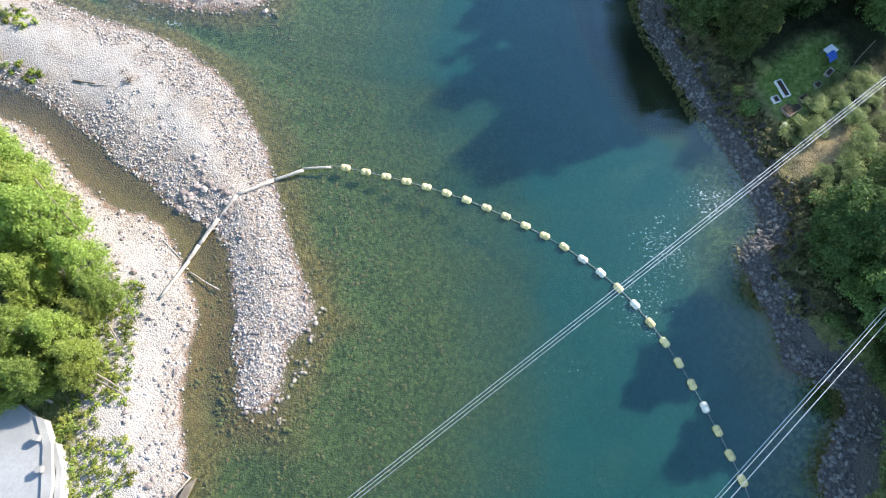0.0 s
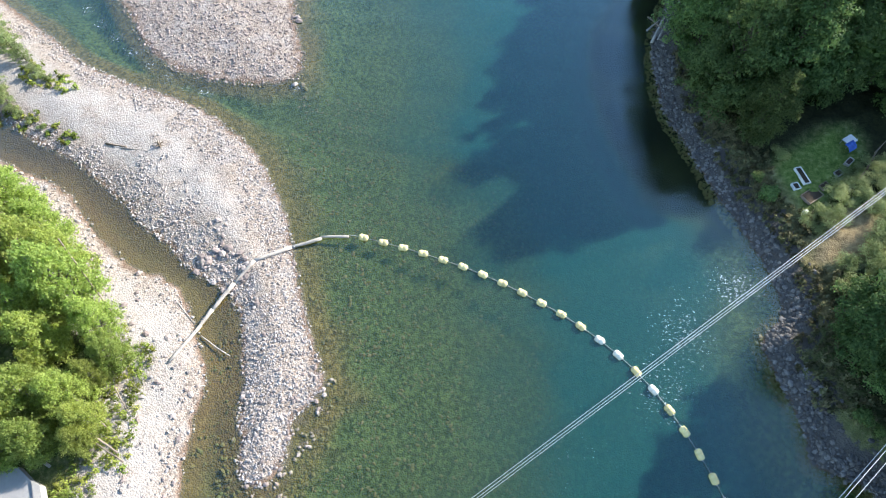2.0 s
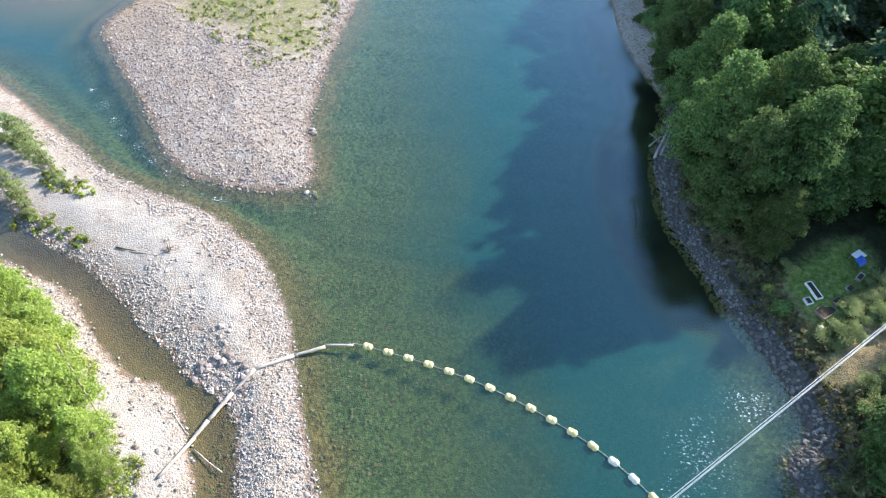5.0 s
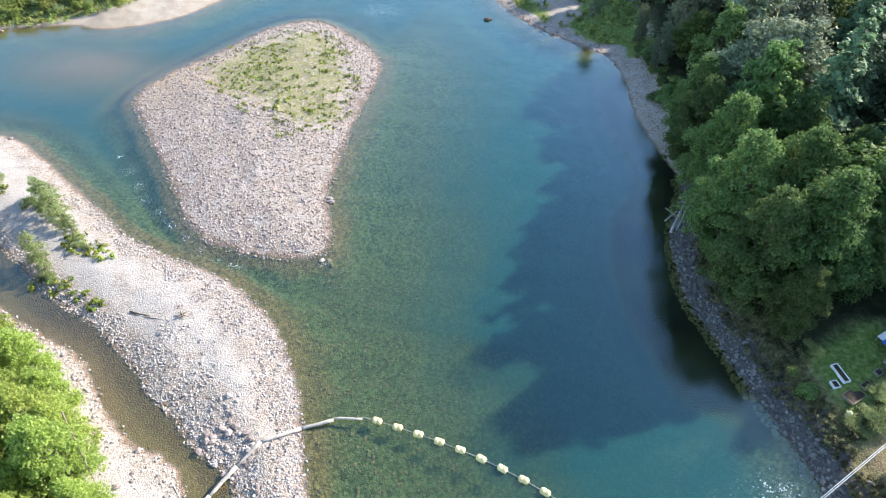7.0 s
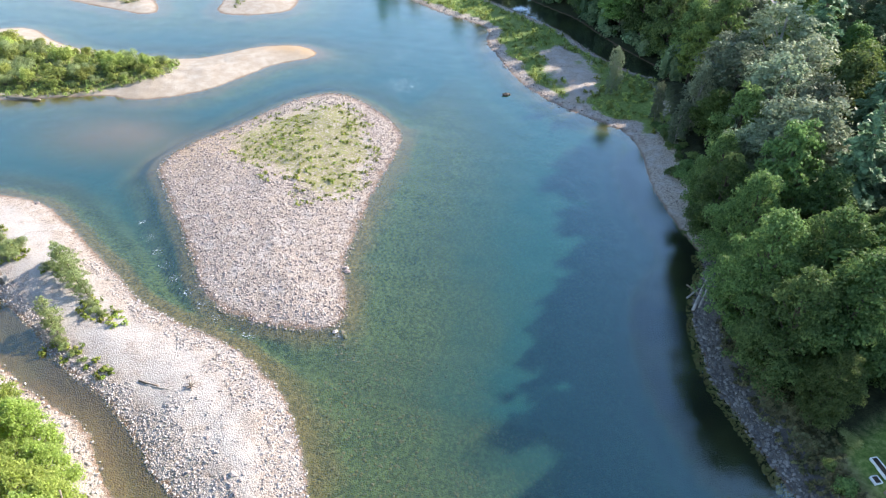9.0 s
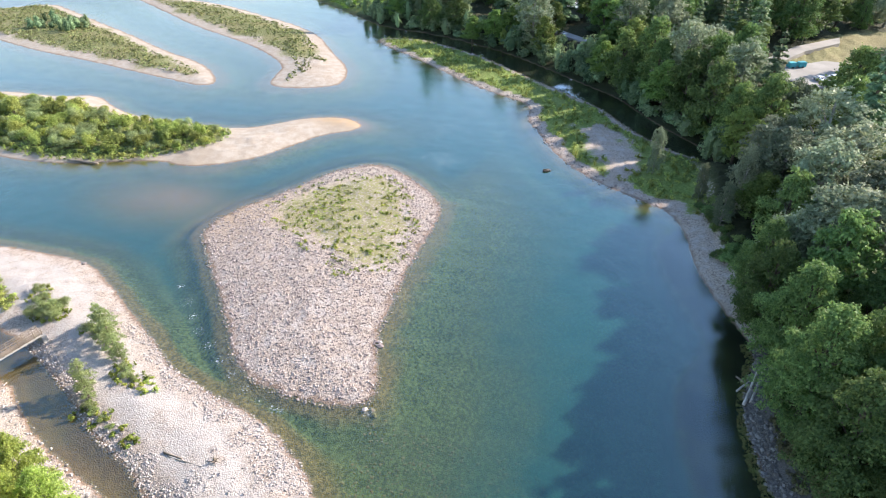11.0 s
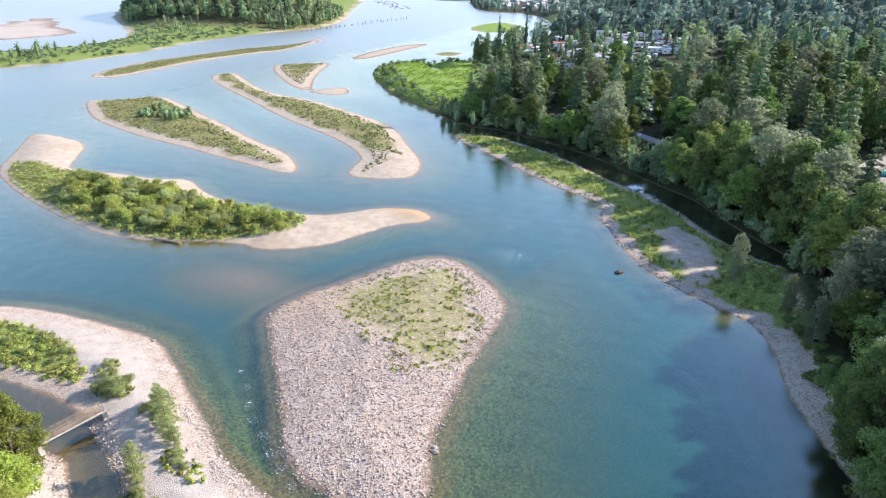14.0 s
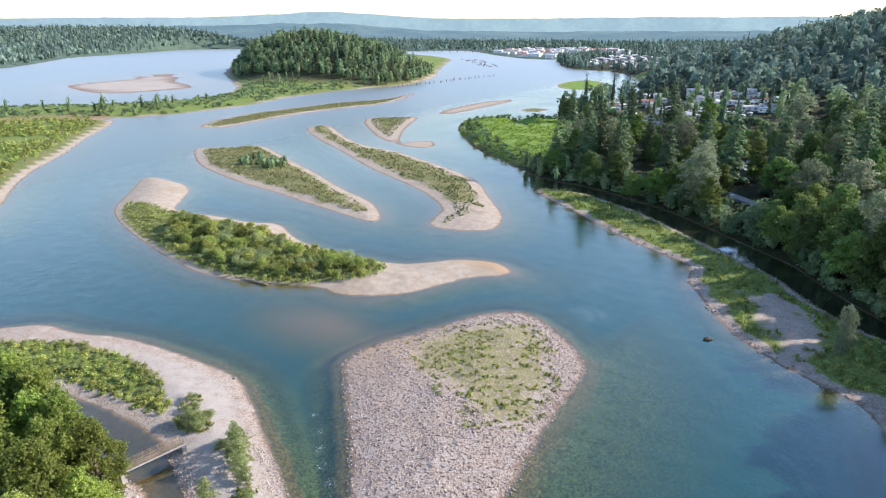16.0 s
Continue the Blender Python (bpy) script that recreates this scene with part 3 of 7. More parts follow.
# the low spit is flatter than the bank behind it
SPIT_LAND = [(-112, 260), (-94, 270), (-60, 252), (-32, 226), (-5, 203), (11, 181), (18, 166), (20, 140), (10, 132), (-10, 145), (-30, 175), (-36, 198), (-60, 212)]
on_spit = step(inside(SPIT_LAND, X, Y), -4, 3)


def relief(x, y):
    """Hills behind the shores."""
    right = 94 * step(x, -330, 190) * step(y, 430, 960)
    u, v = (x + 730) * 0.973 + (y - 785) * -0.23, (x + 730) * 0.23 + (y - 785) * 0.973
    knoll = 54 * np.exp(-np.abs((u + 5) / 205) ** 2.6 - (v / 105) ** 2) * (1 + 0.12 * waves(x, y, 160, 3))
    r, az = np.hypot(x, y), np.arctan2(x, y)
    far = 20 * step(r, 2300, 3900) * (1 + 0.4 * waves(x, y, 900, 5))
    west_hill = 50 * step(-x, 1700, 2700) * step(r, 1500, 2300) * (1 + 0.2 * waves(x, y, 500, 6)) * (y < 1900)
    return right, knoll, far + west_hill


H_RIGHT, H_KNOLL, H_FAR = relief(X, Y)
Z = np.full(X.shape, -BED)
open_west, open_east = step(-X, 55, 78) * step(Y, 66, 76), 0.34 * step(X, 2, 26) * (1 - step(Y, 66, 90))   # the deep runs
for key, (outline, top, rise, fall) in LANDS.items():
    d = DIST[key]
    t = np.full(X.shape, top)
    r = np.full(X.shape, rise)
    if key == "right":
        t = top - 3.0 * on_spit
        r = rise - np.maximum(0.42 * on_spit, 0.3 * step(Y, 88, 98) * (1 - step(d, 5, 9)))
        fall = 0.6 - 0.45 * on_spit
    up = t * (1 - np.exp(-r * np.maximum(d, 0) / t))
    if key == "bar":     # shelving on the river side, steeper elsewhere
        fall = 0.55 - 0.44 * step(X + 22 + (Y - 10) * 0.39, -2, 2) * (1 - step(Y, 54, 62)) - 0.36 * step(DIST["west"], -13, -8)
        fall = np.maximum(fall, 0.11)
    if key == "one":
        fall = 0.6 - 0.46 * step(X, -42, -34)
    out = np.maximum(-d, 0)
    out = out * (1 + (out / (60 if key in ("bar", "one") else 42)) ** 2)
    deeper = {"bar": open_west + open_east, "one": open_west, "two": open_west, "left": 0.3, "three": 0.25, "four": 0.25}.get(key, 0)
    if key in ("bar", "one"):     # a shelf along the gravel
        out = np.maximum(out - 2.4, 0) + 0.16 / fall * np.minimum(out, 2.4)
    down = -BED * (1 - np.exp(-(fall * out + deeper * 0.35 * np.maximum(out - 4.5, 0)) / BED))
    if key == "shoal":   # mud that only just lies bare
        up = np.minimum(0.20 + 0.16 * waves(X, Y * 1.6, 170, 24) + 0.10 * waves(X, Y * 2, 60, 25), 0.26) * step(d, 0, 50) - 0.1 * (1 - step(d, 0, 50))
    up = up if key == "shoal" else up * (1 + 0.16 * waves(X, Y, 11, 21) + 0.10 * waves(X, Y, 3.6, 22))
    extra = {"right": H_RIGHT, "levee": H_KNOLL, "far": H_FAR}.get(key, 0) * step(d, 0, 40)
    Z = np.maximum(Z, np.where(d > 0, up + extra, down))
close = np.exp(-(np.hypot(X + 10, Y - 50) / 150) ** 2)
Z += close * (0.055 * np.random.default_rng(31).normal(0, 1, X.shape) + 0.03 * waves(X, Y, 4.3, 32)) * np.where(Z < 0, 0.5, 0.8)
Z += np.where(Z < 0, 0.22 * waves(X, Y, 9, 33) * step(-Z, 0.05, 0.8), 0)
Z = np.maximum(Z, -0.7 - 3.9 * (1 - np.exp(-((X + 100 + (Y - 108) * 0.5) / 30) ** 2 - ((Y - 110 - (X + 100) * 0.1) / 17) ** 2)))   # a drowned shoal
APRON = [(-19.5, 20.5), (-16.0, 22.5), (-14.6, 19.5), (-15.6, 14.0), (-17.2, 8.6), (-20.0, 8.4), (-23.5, 9.0), (-23.0, 11.0), (-19.0, 12.0)]
Z = np.where((inside(APRON, X, Y) > -1.5) & (Z < 0.1), np.maximum(Z, -0.10 + 0.10 * waves(X, Y, 2.6, 36) - 0.5 * (1 - step(inside(APRON, X, Y), -1.5, 1.0))), Z)
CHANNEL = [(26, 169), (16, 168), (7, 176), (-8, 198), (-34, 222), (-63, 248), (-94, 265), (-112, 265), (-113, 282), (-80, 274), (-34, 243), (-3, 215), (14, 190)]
# back channel: dark mud plus the trees' dark reflection, put into the bed colour
mud_and_shade = step(inside(CHANNEL, X, Y), -2, 1.5)
# tree shade and reflection under the right bank, painted into the bed colour
shade_band = step(DIST["right"], -13.5 + 4 * step(Y, 80, 100), -6.5 + 2 * step(Y, 80, 100)) * step(Y, 46, 53) * (1 - step(Y, 118, 138))
# bed raised so its painted dark colour shows through the water
Z = np.where(Z < 0, np.maximum(Z, -0.45 - 4.2 * (1 - mud_and_shade)), Z)
Z = np.where(Z < 0, np.maximum(Z, -0.9 - 4 * (1 - shade_band)), Z)
mud_and_shade = np.maximum(np.maximum(mud_and_shade, step(shade_band, 0.0, 0.4)), 0.3 * step(DIST["west"], -13, -9) * step(-X, 40, 66))
side_channel = 0.5 * step(DIST["west"], -12, -8) * step(Y, 3, 12) * step(X, -175, -150)
POOL = [(-216, 461), (-194, 451), (-179, 421), (-191, 419), (-206, 436)]
Z = np.where(inside(POOL, X, Y) > -3, np.minimum(Z, 4.0 - 4.5 * step(inside(POOL, X, Y), -3, 4)), Z)
ZGRID = Z.reshape(GX.shape)


def ground_z(x, y):
    """The height of the ground sheet at any places."""
    x, y = np.atleast_1d(np.asarray(x, float)), np.atleast_1d(np.asarray(y, float))
    i, j = np.clip(np.searchsorted(gx, x) - 1, 0, len(gx) - 2), np.clip(np.searchsorted(gy, y) - 1, 0, len(gy) - 2)
    u, v = (x - gx[i]) / (gx[i + 1] - gx[i]), (y - gy[j]) / (gy[j + 1] - gy[j])
    return (ZGRID[j, i] * (1 - u) + ZGRID[j, i + 1] * u) * (1 - v) + (ZGRID[j + 1, i] * (1 - u) + ZGRID[j + 1, i + 1] * u) * v


def gz(x, y):
    return float(ground_z(x, y)[0])


# what grows where
ONE_GREEN = [(-74.2, 112.1), (-71.0, 121.9), (-64.1, 132.4), (-56.3, 135.1), (-48.4, 129.9), (-41.2, 115.8), (-39.2, 104.9), (-39.8, 93.6), (-47.3, 95.7), (-55.0, 99.2), (-64.5, 101.4), (-71.4, 105.8)]
TWO_MEADOW = [(-222, 132), (-240, 150), (-226, 158), (-207, 147), (-193, 134), (-179, 118), (-201, 125)]
TWO_GREEN = [(-229, 139), (-240, 151), (-215, 150), (-199, 148), (-181, 149.5), (-160, 151), (-139, 146), (-119, 149), (-106, 147), (-104.7, 137), (-116, 128), (-135, 119), (-160, 119), (-196, 127)]
BAR_GREEN = [(-150, 64), (-143, 71.4), (-129, 74.5), (-118, 75.5), (-106, 72.6), (-96, 66.8), (-103, 65.7), (-115, 65), (-127, 62.8), (-141, 58.7), (-165, 45), (-172, 55)]
MARSH = [(-222, 392), (-230, 420), (-222, 442), (-189, 480), (-147, 403), (-122, 325), (-118, 300), (-133, 304), (-154, 319), (-189, 352)]
LAWN = [(35.2, 57.9), (40.1, 62.1), (45.0, 65.5), (47.4, 62.0), (41.9, 54.3), (38.3, 50.9), (36.0, 52.8)]
DRY_GRASS = [(37.8, 44.8), (41.4, 50.8), (45.4, 53.8), (47.5, 49.8), (44.7, 45.5), (40.4, 43.5)]
FIELD = [(52, 262), (66, 262), (90, 270), (120, 330), (90, 320), (68, 292)]
FAR_MEADOW = [(-200, 800), (-222, 900), (-272, 1030), (-215, 1000), (-161, 988), (-157, 917), (-160, 817), (-174, 766)]
RED_FLAT = [(-514, 224), (-484, 288), (-510, 304), (-545, 272), (-575, 238)]
SPIT_GRAVEL = [(-13, 183), (-6, 186), (2, 174), (6, 160), (0, 149), (-4, 156), (-10, 168)]
G = {key: inside(loop, X, Y) for key, loop in (("one", ONE_GREEN), ("two", TWO_GREEN), ("bar", BAR_GREEN), ("marsh", MARSH), ("lawn", LAWN), ("dry", DRY_GRASS), ("field", FIELD), ("meadow", FAR_MEADOW), ("grit", SPIT_GRAVEL), ("mud", RED_FLAT))}
veg = 0.56 * step(G["one"] + 2.5 * waves(X, Y, 14, 61), -4.5, 5)
for cover in (0.95 * step(G["two"], -2, 2), 0.9 * step(G["bar"], -1.5, 1.5), step(DIST["west"], 7.5, 12), np.where(Y > 150, step(DIST["right"], -1.5, 0.5), 0.9 * step(DIST["right"] + 1.2 * waves(X, Y, 7, 62), 2.6 + 2.2 * step(Y, 90, 98), 4.6 + 2.8 * step(Y, 90, 98))) * (1 - on_spit),
              0.95 * on_spit * step(DIST["right"] + 1.5 * waves(X, Y, 12, 63) + 2.2 * step(X * 0.6 + Y * 0.8, 141, 144), 2.6, 5.2) * (1 - 0.8 * step(G["grit"] + 2.5 * waves(X, Y, 9, 66), -4, 3)), 0.78 * step(DIST["three"] + 3 * waves(X, Y, 25, 64), 0, 9), 0.78 * step(DIST["four"] + 3 * waves(X, Y, 25, 65), 0, 9) * step(X * -1 + Y * 0.1, 133, 150),
              0.7 * step(DIST["islet"], 5, 11) * (X < -245), 0.75 * step(DIST["thin"], 2, 7) * (Y < 540), step(DIST["marsh"], 1, 4), step(DIST["reed"], 1, 3), step(DIST["left"], 2, 6),
              step(DIST["levee"], -2, 4), step(DIST["far"], -80, -30)):
    veg = np.maximum(veg, cover)
sand = np.zeros(X.shape)
for key, amount in (("two", 1.0), ("three", 0.85), ("four", 0.85), ("islet", 1.0), ("thin", 1.0), ("sand", 1.0), ("shoal", 0.4), ("left", 1.0), ("levee", 1.0), ("far", 1.0)):
    sand = np.maximum(sand, amount * (DIST[key] > -30))
sand = np.maximum(sand, 0.85 * on_spit * (Y > 190) * (DIST["right"] > -20))
silt = np.maximum(1.0 * step(DIST["bar"], 2.0 + 2.0 * step(X, -50, -40), 4.5 + 3.0 * step(X, -50, -40)) * step(X, -150, -105), np.maximum(DIST["shoal"] > -20, 1.0 * step(DIST["west"], 0.5, 4) * (1 - step(DIST["west"], 9, 12))))
lush = np.maximum.reduce((0.9 * step(G["marsh"], -6, 4), step(DIST["marsh"], 0, 4), 0.45 * step(G["lawn"], -1, 1), 0.5 * step(DIST["left"], 8, 30), 0.5 * step(G["bar"], 0, 4), 0.3 * step(G["one"], -3, 4), 0.45 * on_spit, 0.4 * step(G["meadow"], -20, 20), 0.55 * step(DIST["levee"], 0, 6) * (H_KNOLL < 3)))
tan = np.maximum.reduce((0.4 * step(DIST["one"], 2, 6), step(G["dry"], -1.5, 1.5), 0.22 * step(DIST["three"], 0, 4), 0.22 * step(DIST["four"], 0, 4), 0.3 * step(DIST["thin"], 0, 4), 0.55 * step(DIST["right"], 1, 3) * (1 - step(DIST["right"], 6, 8)) * (Y > 36) * (Y < 80), 0.45 * step(G["field"], -3, 3), step(G["mud"], -6, 4)))
clear = np.maximum.reduce((step(G["marsh"], -8, 0), step(G["lawn"], -2, 0), step(G["dry"], -2, 0), step(G["field"], -3, 0), on_spit, step(G["meadow"], -20, 0)))
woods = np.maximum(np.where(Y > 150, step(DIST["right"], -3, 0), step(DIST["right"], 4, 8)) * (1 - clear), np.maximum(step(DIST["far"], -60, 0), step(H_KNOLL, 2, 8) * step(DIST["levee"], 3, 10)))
ochre = np.maximum.reduce((0.9 * np.exp(-((X + 81) / 11) ** 2 - ((Y - 165) / 5) ** 2), 0.7 * step(G["mud"], -6, 4), 0.9 * np.exp(-((X + 98) / 27) ** 2 - ((Y - 110) / 15) ** 2), side_channel * (Z < 0.02)))
lanes = np.arange(len(gx) * len(gy)).reshape(GX.shape)
quads = np.stack((lanes[:-1, :-1], lanes[:-1, 1:], lanes[1:, 1:], lanes[1:, :-1]), -1).reshape(-1, 4)
ground_mesh = mesh_of("ground", np.stack((X, Y, Z), 1), quads, M_GROUND, smooth=True)
for key, values in (("veg", veg), ("sand", sand), ("silt", silt), ("lush", lush), ("tan", tan), ("woods", woods), ("mud_and_shade", mud_and_shade), ("ochre", ochre), ("rubble", step(DIST["right"], -3, 0) * (1 - on_spit) * (1 - step(Y, 88, 98) * (1 - step(Y, 150, 160)))), ("canopy", np.maximum(step(DIST["far"], -60, 0), 0.8 * step(H_RIGHT, 6, 30)))):
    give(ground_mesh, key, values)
ground = tagged(new("ground", ground_mesh), "gravel river bars, wooded banks and stony river bed", "ground", kind="structure")

# the river: one level sheet that knows how deep it is
rows_, cols_ = np.arange(0, len(gy), 2), np.arange(0, len(gx), 2)
WX, WY = GX[np.ix_(rows_, cols_)], GY[np.ix_(rows_, cols_)]
depth = np.maximum(-ZGRID[np.ix_(rows_, cols_)], 0)


def blob(x, y, r, k=1.0):
    return np.exp(-(((WX - x) / r) ** 2 + ((WY - y) / (r * k)) ** 2))


# white water; off the right bank also sun glitter painted as white flecks
foam_and_glitter = np.maximum.reduce((*(0.86 * blob(x, y, w, 0.8) for x, y, w in ((-43.0, 60.8, 2.6), (-46.5, 61.6, 2.2), (-50, 63.0, 2.6), (-53.5, 65.0, 2.4), (-57, 67.2, 2.8), (-60.5, 69.6, 2.6), (-64, 72.2, 2.6), (-67.5, 75, 2.4), (-71, 78, 2.6), (-75, 81.5, 2.4))), 0.8 * blob(30, 41, 7, 0.8), 0.72 * blob(24, 34, 8, 1.2), 0.7 * blob(21, 27, 6, 1.5), 0.5 * blob(12, 18, 9, 1.2), 0.3 * blob(7, 9, 3),
                          0.9 * blob(-53, 141.5, 3, 0.4), 0.74 * blob(-45, 149, 11, 1.0), 0.66 * blob(-50, 170, 13, 1.2), 0.95 * blob(-30.5, 64, 1.6), 1.5 * blob(-23.0, 218.5, 4.0, 1.3), 0.4 * blob(-75, 205, 10)))
lanes = np.arange(WX.size).reshape(WX.shape)
quads = np.stack((lanes[:-1, :-1], lanes[:-1, 1:], lanes[1:, 1:], lanes[1:, :-1]), -1).reshape(-1, 4)
wet_corner = depth.ravel()[quads].max(1) > 0
water_mesh = mesh_of("water", np.stack((WX.ravel(), WY.ravel(), np.zeros(WX.size)), 1), quads[wet_corner], M_WATER, smooth=True)
clear_water = np.maximum(step(shade_band, 0.4, 0.9), 1.4 * side_channel).reshape(GX.shape)[np.ix_(rows_, cols_)]
give(water_mesh, "depth", (depth * (1 - 0.85 * clear_water)).ravel())   # less murk, so the painted dark band and brown side channel show
give(water_mesh, "foam_and_glitter", foam_and_glitter.ravel())
give(water_mesh, "wind", np.maximum(0.5 * step(WY, 230, 520), step(-WX, 150, 420)).ravel())
water = tagged(new("water", water_mesh), "clear green-blue river with rippled glossy surface", "river", kind="structure")


# ---- trees and shrubs ----
def leaf_quads(places, normals, sizes, rng, droop=0.0, loose=0.4):
    """Small bent leaf sprays: one quad each, facing about along its normal."""
    n = len(places)
    nrm = normals + rng.normal(0, loose, (n, 3))
    nrm[:, 2] += 0.25
    nrm /= np.linalg.norm(nrm, axis=1)[:, None] + 1e-9
    side = np.cross(nrm, rng.normal(0, 1, (n, 3)))
    side /= np.linalg.norm(side, axis=1)[:, None] + 1e-9
    up = np.cross(nrm, side)
    up[:, 2] -= droop
    a, b = side * (sizes * rng.uniform(0.7, 1.2, n))[:, None], up * (sizes * rng.uniform(0.45, 0.8, n))[:, None]
    bend = nrm * (sizes * rng.uniform(-0.3, 0.1, n))[:, None]
    v = np.stack((places - a + bend, places - b * 1.0, places + a + bend, places + b), 1).reshape(-1, 3)
    return v, np.arange(4 * n).reshape(n, 4)


def lobed_points(lobes, n, rng, shell=0.3, fuzz=0.2):
    """Places and outward ways on the skin of a heap of lobes (x, y, z, radius, flatness)."""
    L = np.array(lobes, float)
    which = rng.choice(len(L), n, p=L[:, 3] ** 2 / (L[:, 3] ** 2).sum())
    d = rng.normal(0, 1, (n, 3))
    d /= np.linalg.norm(d, axis=1)[:, None]
    d[:, 2] = np.where(d[:, 2] < -0.35, -d[:, 2], d[:, 2])
    r = L[which, 3] * (1 - shell * rng.random(n) ** 2) * (1 + fuzz * rng.normal(0, 1, n))
    p = L[which, :3] + d * np.stack((r, r, r * L[which, 4]), 1)
    return p, d


def budded(lobes, rng, each=6, small=0.42):
    """Smaller lobes budding from the upper skin of each lobe, so that a crown breaks up into clumps."""
    got = []
    for x, y, z, r, flat in lobes:
        got.append((x, y, z, r * 0.8, flat))
        for _ in range(each):
            d = rng.normal(0, 1, 3)
            d /= np.linalg.norm(d)
            d[2] = abs(d[2]) * 1.1 - 0.25
            k = r * rng.uniform(0.75, 1.15)
            got.append((x + d[0] * k, y + d[1] * k, z + d[2] * k * flat, r * small * rng.uniform(0.6, 1.25), 0.8))
    return got


def broadleaf(name, height, radius, leaves, size, leaf_mat, bark, label, category, seed, slender=1.0, bole=0.2, lobes=34, loose=0.5, buds=6, shell=0.4, fuzz=0.2, limbs=True):
    """tree > trunk with limbs, crown of leaf sprays on uneven lobes."""
    rng = np.random.default_rng(seed)
    random.seed(seed)
    tree = thing(name, Matrix(), label, category)
    heap = []
    for i in range(lobes):
        f = (i + 0.5) / lobes
        h = bole + (0.97 - bole) * f
        wide = math.sin(math.pi * min(1, 0.22 + 0.72 * (1 - f) ** 0.8 if slender > 1.2 else 0.30 + 0.66 * f)) if slender <= 1.2 else (0.35 + 0.8 * math.sin(math.pi * (0.15 + 0.8 * f)))
        a = i * 2.399 + rng.uniform(-0.5, 0.5)
        out = radius * wide * rng.uniform(0.35, 0.82)
        r = radius * rng.uniform(0.2, 0.4) * (0.75 + 0.35 * wide) * min(1.0, (40 / lobes) ** 0.5)
        heap.append((math.cos(a) * out, math.sin(a) * out, height * h - r * 0.4, r, 0.8 * min(slender, 1.6)))
    p, d = lobed_points(budded(heap, rng, buds), leaves, rng, shell, fuzz)
    v, f = leaf_quads(p, d, np.full(leaves, size) * rng.uniform(0.6, 1.35, leaves), rng, 0.25, loose)
    bm = tube([(0, 0, -0.5), (0.05 * radius, 0, height * bole), (0, 0.06 * radius, height * 0.55), (0.04 * radius, 0, height * 0.88)], [height * 0.026, height * 0.02, height * 0.012, height * 0.004], 7)
    for k in range(0, lobes if limbs else 0, 2):
        x, y, z, r, _ = heap[k]
        s = max(0.12, min(0.75, z / height - 0.22))
        tube([(0, 0, height * s), (x * 0.5, y * 0.5, (height * s + z) / 2 + 0.2), (x, y, z)], [height * 0.009, height * 0.006, height * 0.002], 5, bm)
    part("trunk", bm, bark, tree, smooth=True)
    part("crown", mesh_of("crown", v, f, leaf_mat), leaf_mat, tree)
    return tree


def conifer_points(height, radius, n, rng):
    f = 1 - np.sqrt(rng.random(n))
    f = 0.06 + 0.94 * f
    tier = np.floor(f * 17) / 17 + rng.normal(0, 0.006, n)
    whorl = rng.integers(0, 7, n) * (2 * math.pi / 7) + np.floor(f * 17) * 1.3 + rng.normal(0, 0.17, n)
    reach = radius * (1.03 - tier) ** 0.85 * np.sqrt(rng.random(n)) * (0.82 + 0.3 * np.sin(whorl * 3 + tier * 40))
    z = height * tier - 0.22 * reach + rng.normal(0, 0.1, n)
    p = np.stack((np.cos(whorl) * reach, np.sin(whorl) * reach, z), 1)
    d = np.stack((np.cos(whorl) * 0.5, np.sin(whorl) * 0.5, np.full(n, 0.8)), 1)
    return p, d


def conifer(name, height, radius, leaves, size, seed, label):
    rng = np.random.default_rng(seed)
    tree = thing(name, Matrix(), label, "conifer")
    p, d = conifer_points(height, radius, leaves, rng)
    v, f = leaf_quads(p, d, np.full(leaves, size) * rng.uniform(0.6, 1.3, leaves), rng, 0.4)
    part("trunk", tube([(0, 0, -0.5), (0, 0, height * 0.5), (0, 0, height * 0.98)], [height * 0.017, height * 0.010, 0.03], 7), M_BARK, tree, smooth=True)
    part("crown", mesh_of("crown", v, f, M_FIR), M_FIR, tree)
    return tree


def shrub(name, height, radius, leaves, size, leaf_mat, seed, label):
    rng = np.random.default_rng(seed)
    random.seed(seed)
    bush = thing(name, Matrix(), label, "shrub")
    heap = [(rng.uniform(-0.6, 0.6) * radius, rng.uniform(-0.6, 0.6) * radius, height * rng.uniform(0.25, 0.7), radius * rng.uniform(0.3, 0.55), 0.75) for _ in range(9)]
    p, d = lobed_points(heap, leaves, rng, 0.45)
    p[:, 2] = np.maximum(p[:, 2], 0.02)
    v, f = leaf_quads(p, d, np.full(leaves, size) * rng.uniform(0.6, 1.3, leaves), rng, 0.2)
    bm = bmesh.new()
    for x, y, z, r, _ in heap[:5]:
        tube([(0, 0, -0.15), (x * 0.5, y * 0.5, z * 0.5), (x, y, z)], [0.05, 0.035, 0.012], 5, bm)
    part("branching_stem", bm, M_BARK, bush)
    part("foliage", mesh_of("foliage", v, f, leaf_mat), leaf_mat, bush)
    return bush


def plant(kinds, x, y, scale=1.0, wide=1.0, z=None, group="", turn=None):
    """A copy of one of the kinds, rooted on the ground."""
    ob = kinds[int(RNG.integers(len(kinds)))]
    a = RNG.uniform(0, 360) if turn is None else turn
    m = pose(x, y, gz(x, y) - 0.05 if z is None else z, 0, 0, a) @ Matrix.Diagonal((scale * wide, scale * wide, scale, 1))
    got = copy_thing(ob, m)
    return tagged(got, group=group)


def drop_models(*kinds):
    for ob in kinds:
        for o in (*ob.children_recursive, ob):
            bpy.data.objects.remove(o)


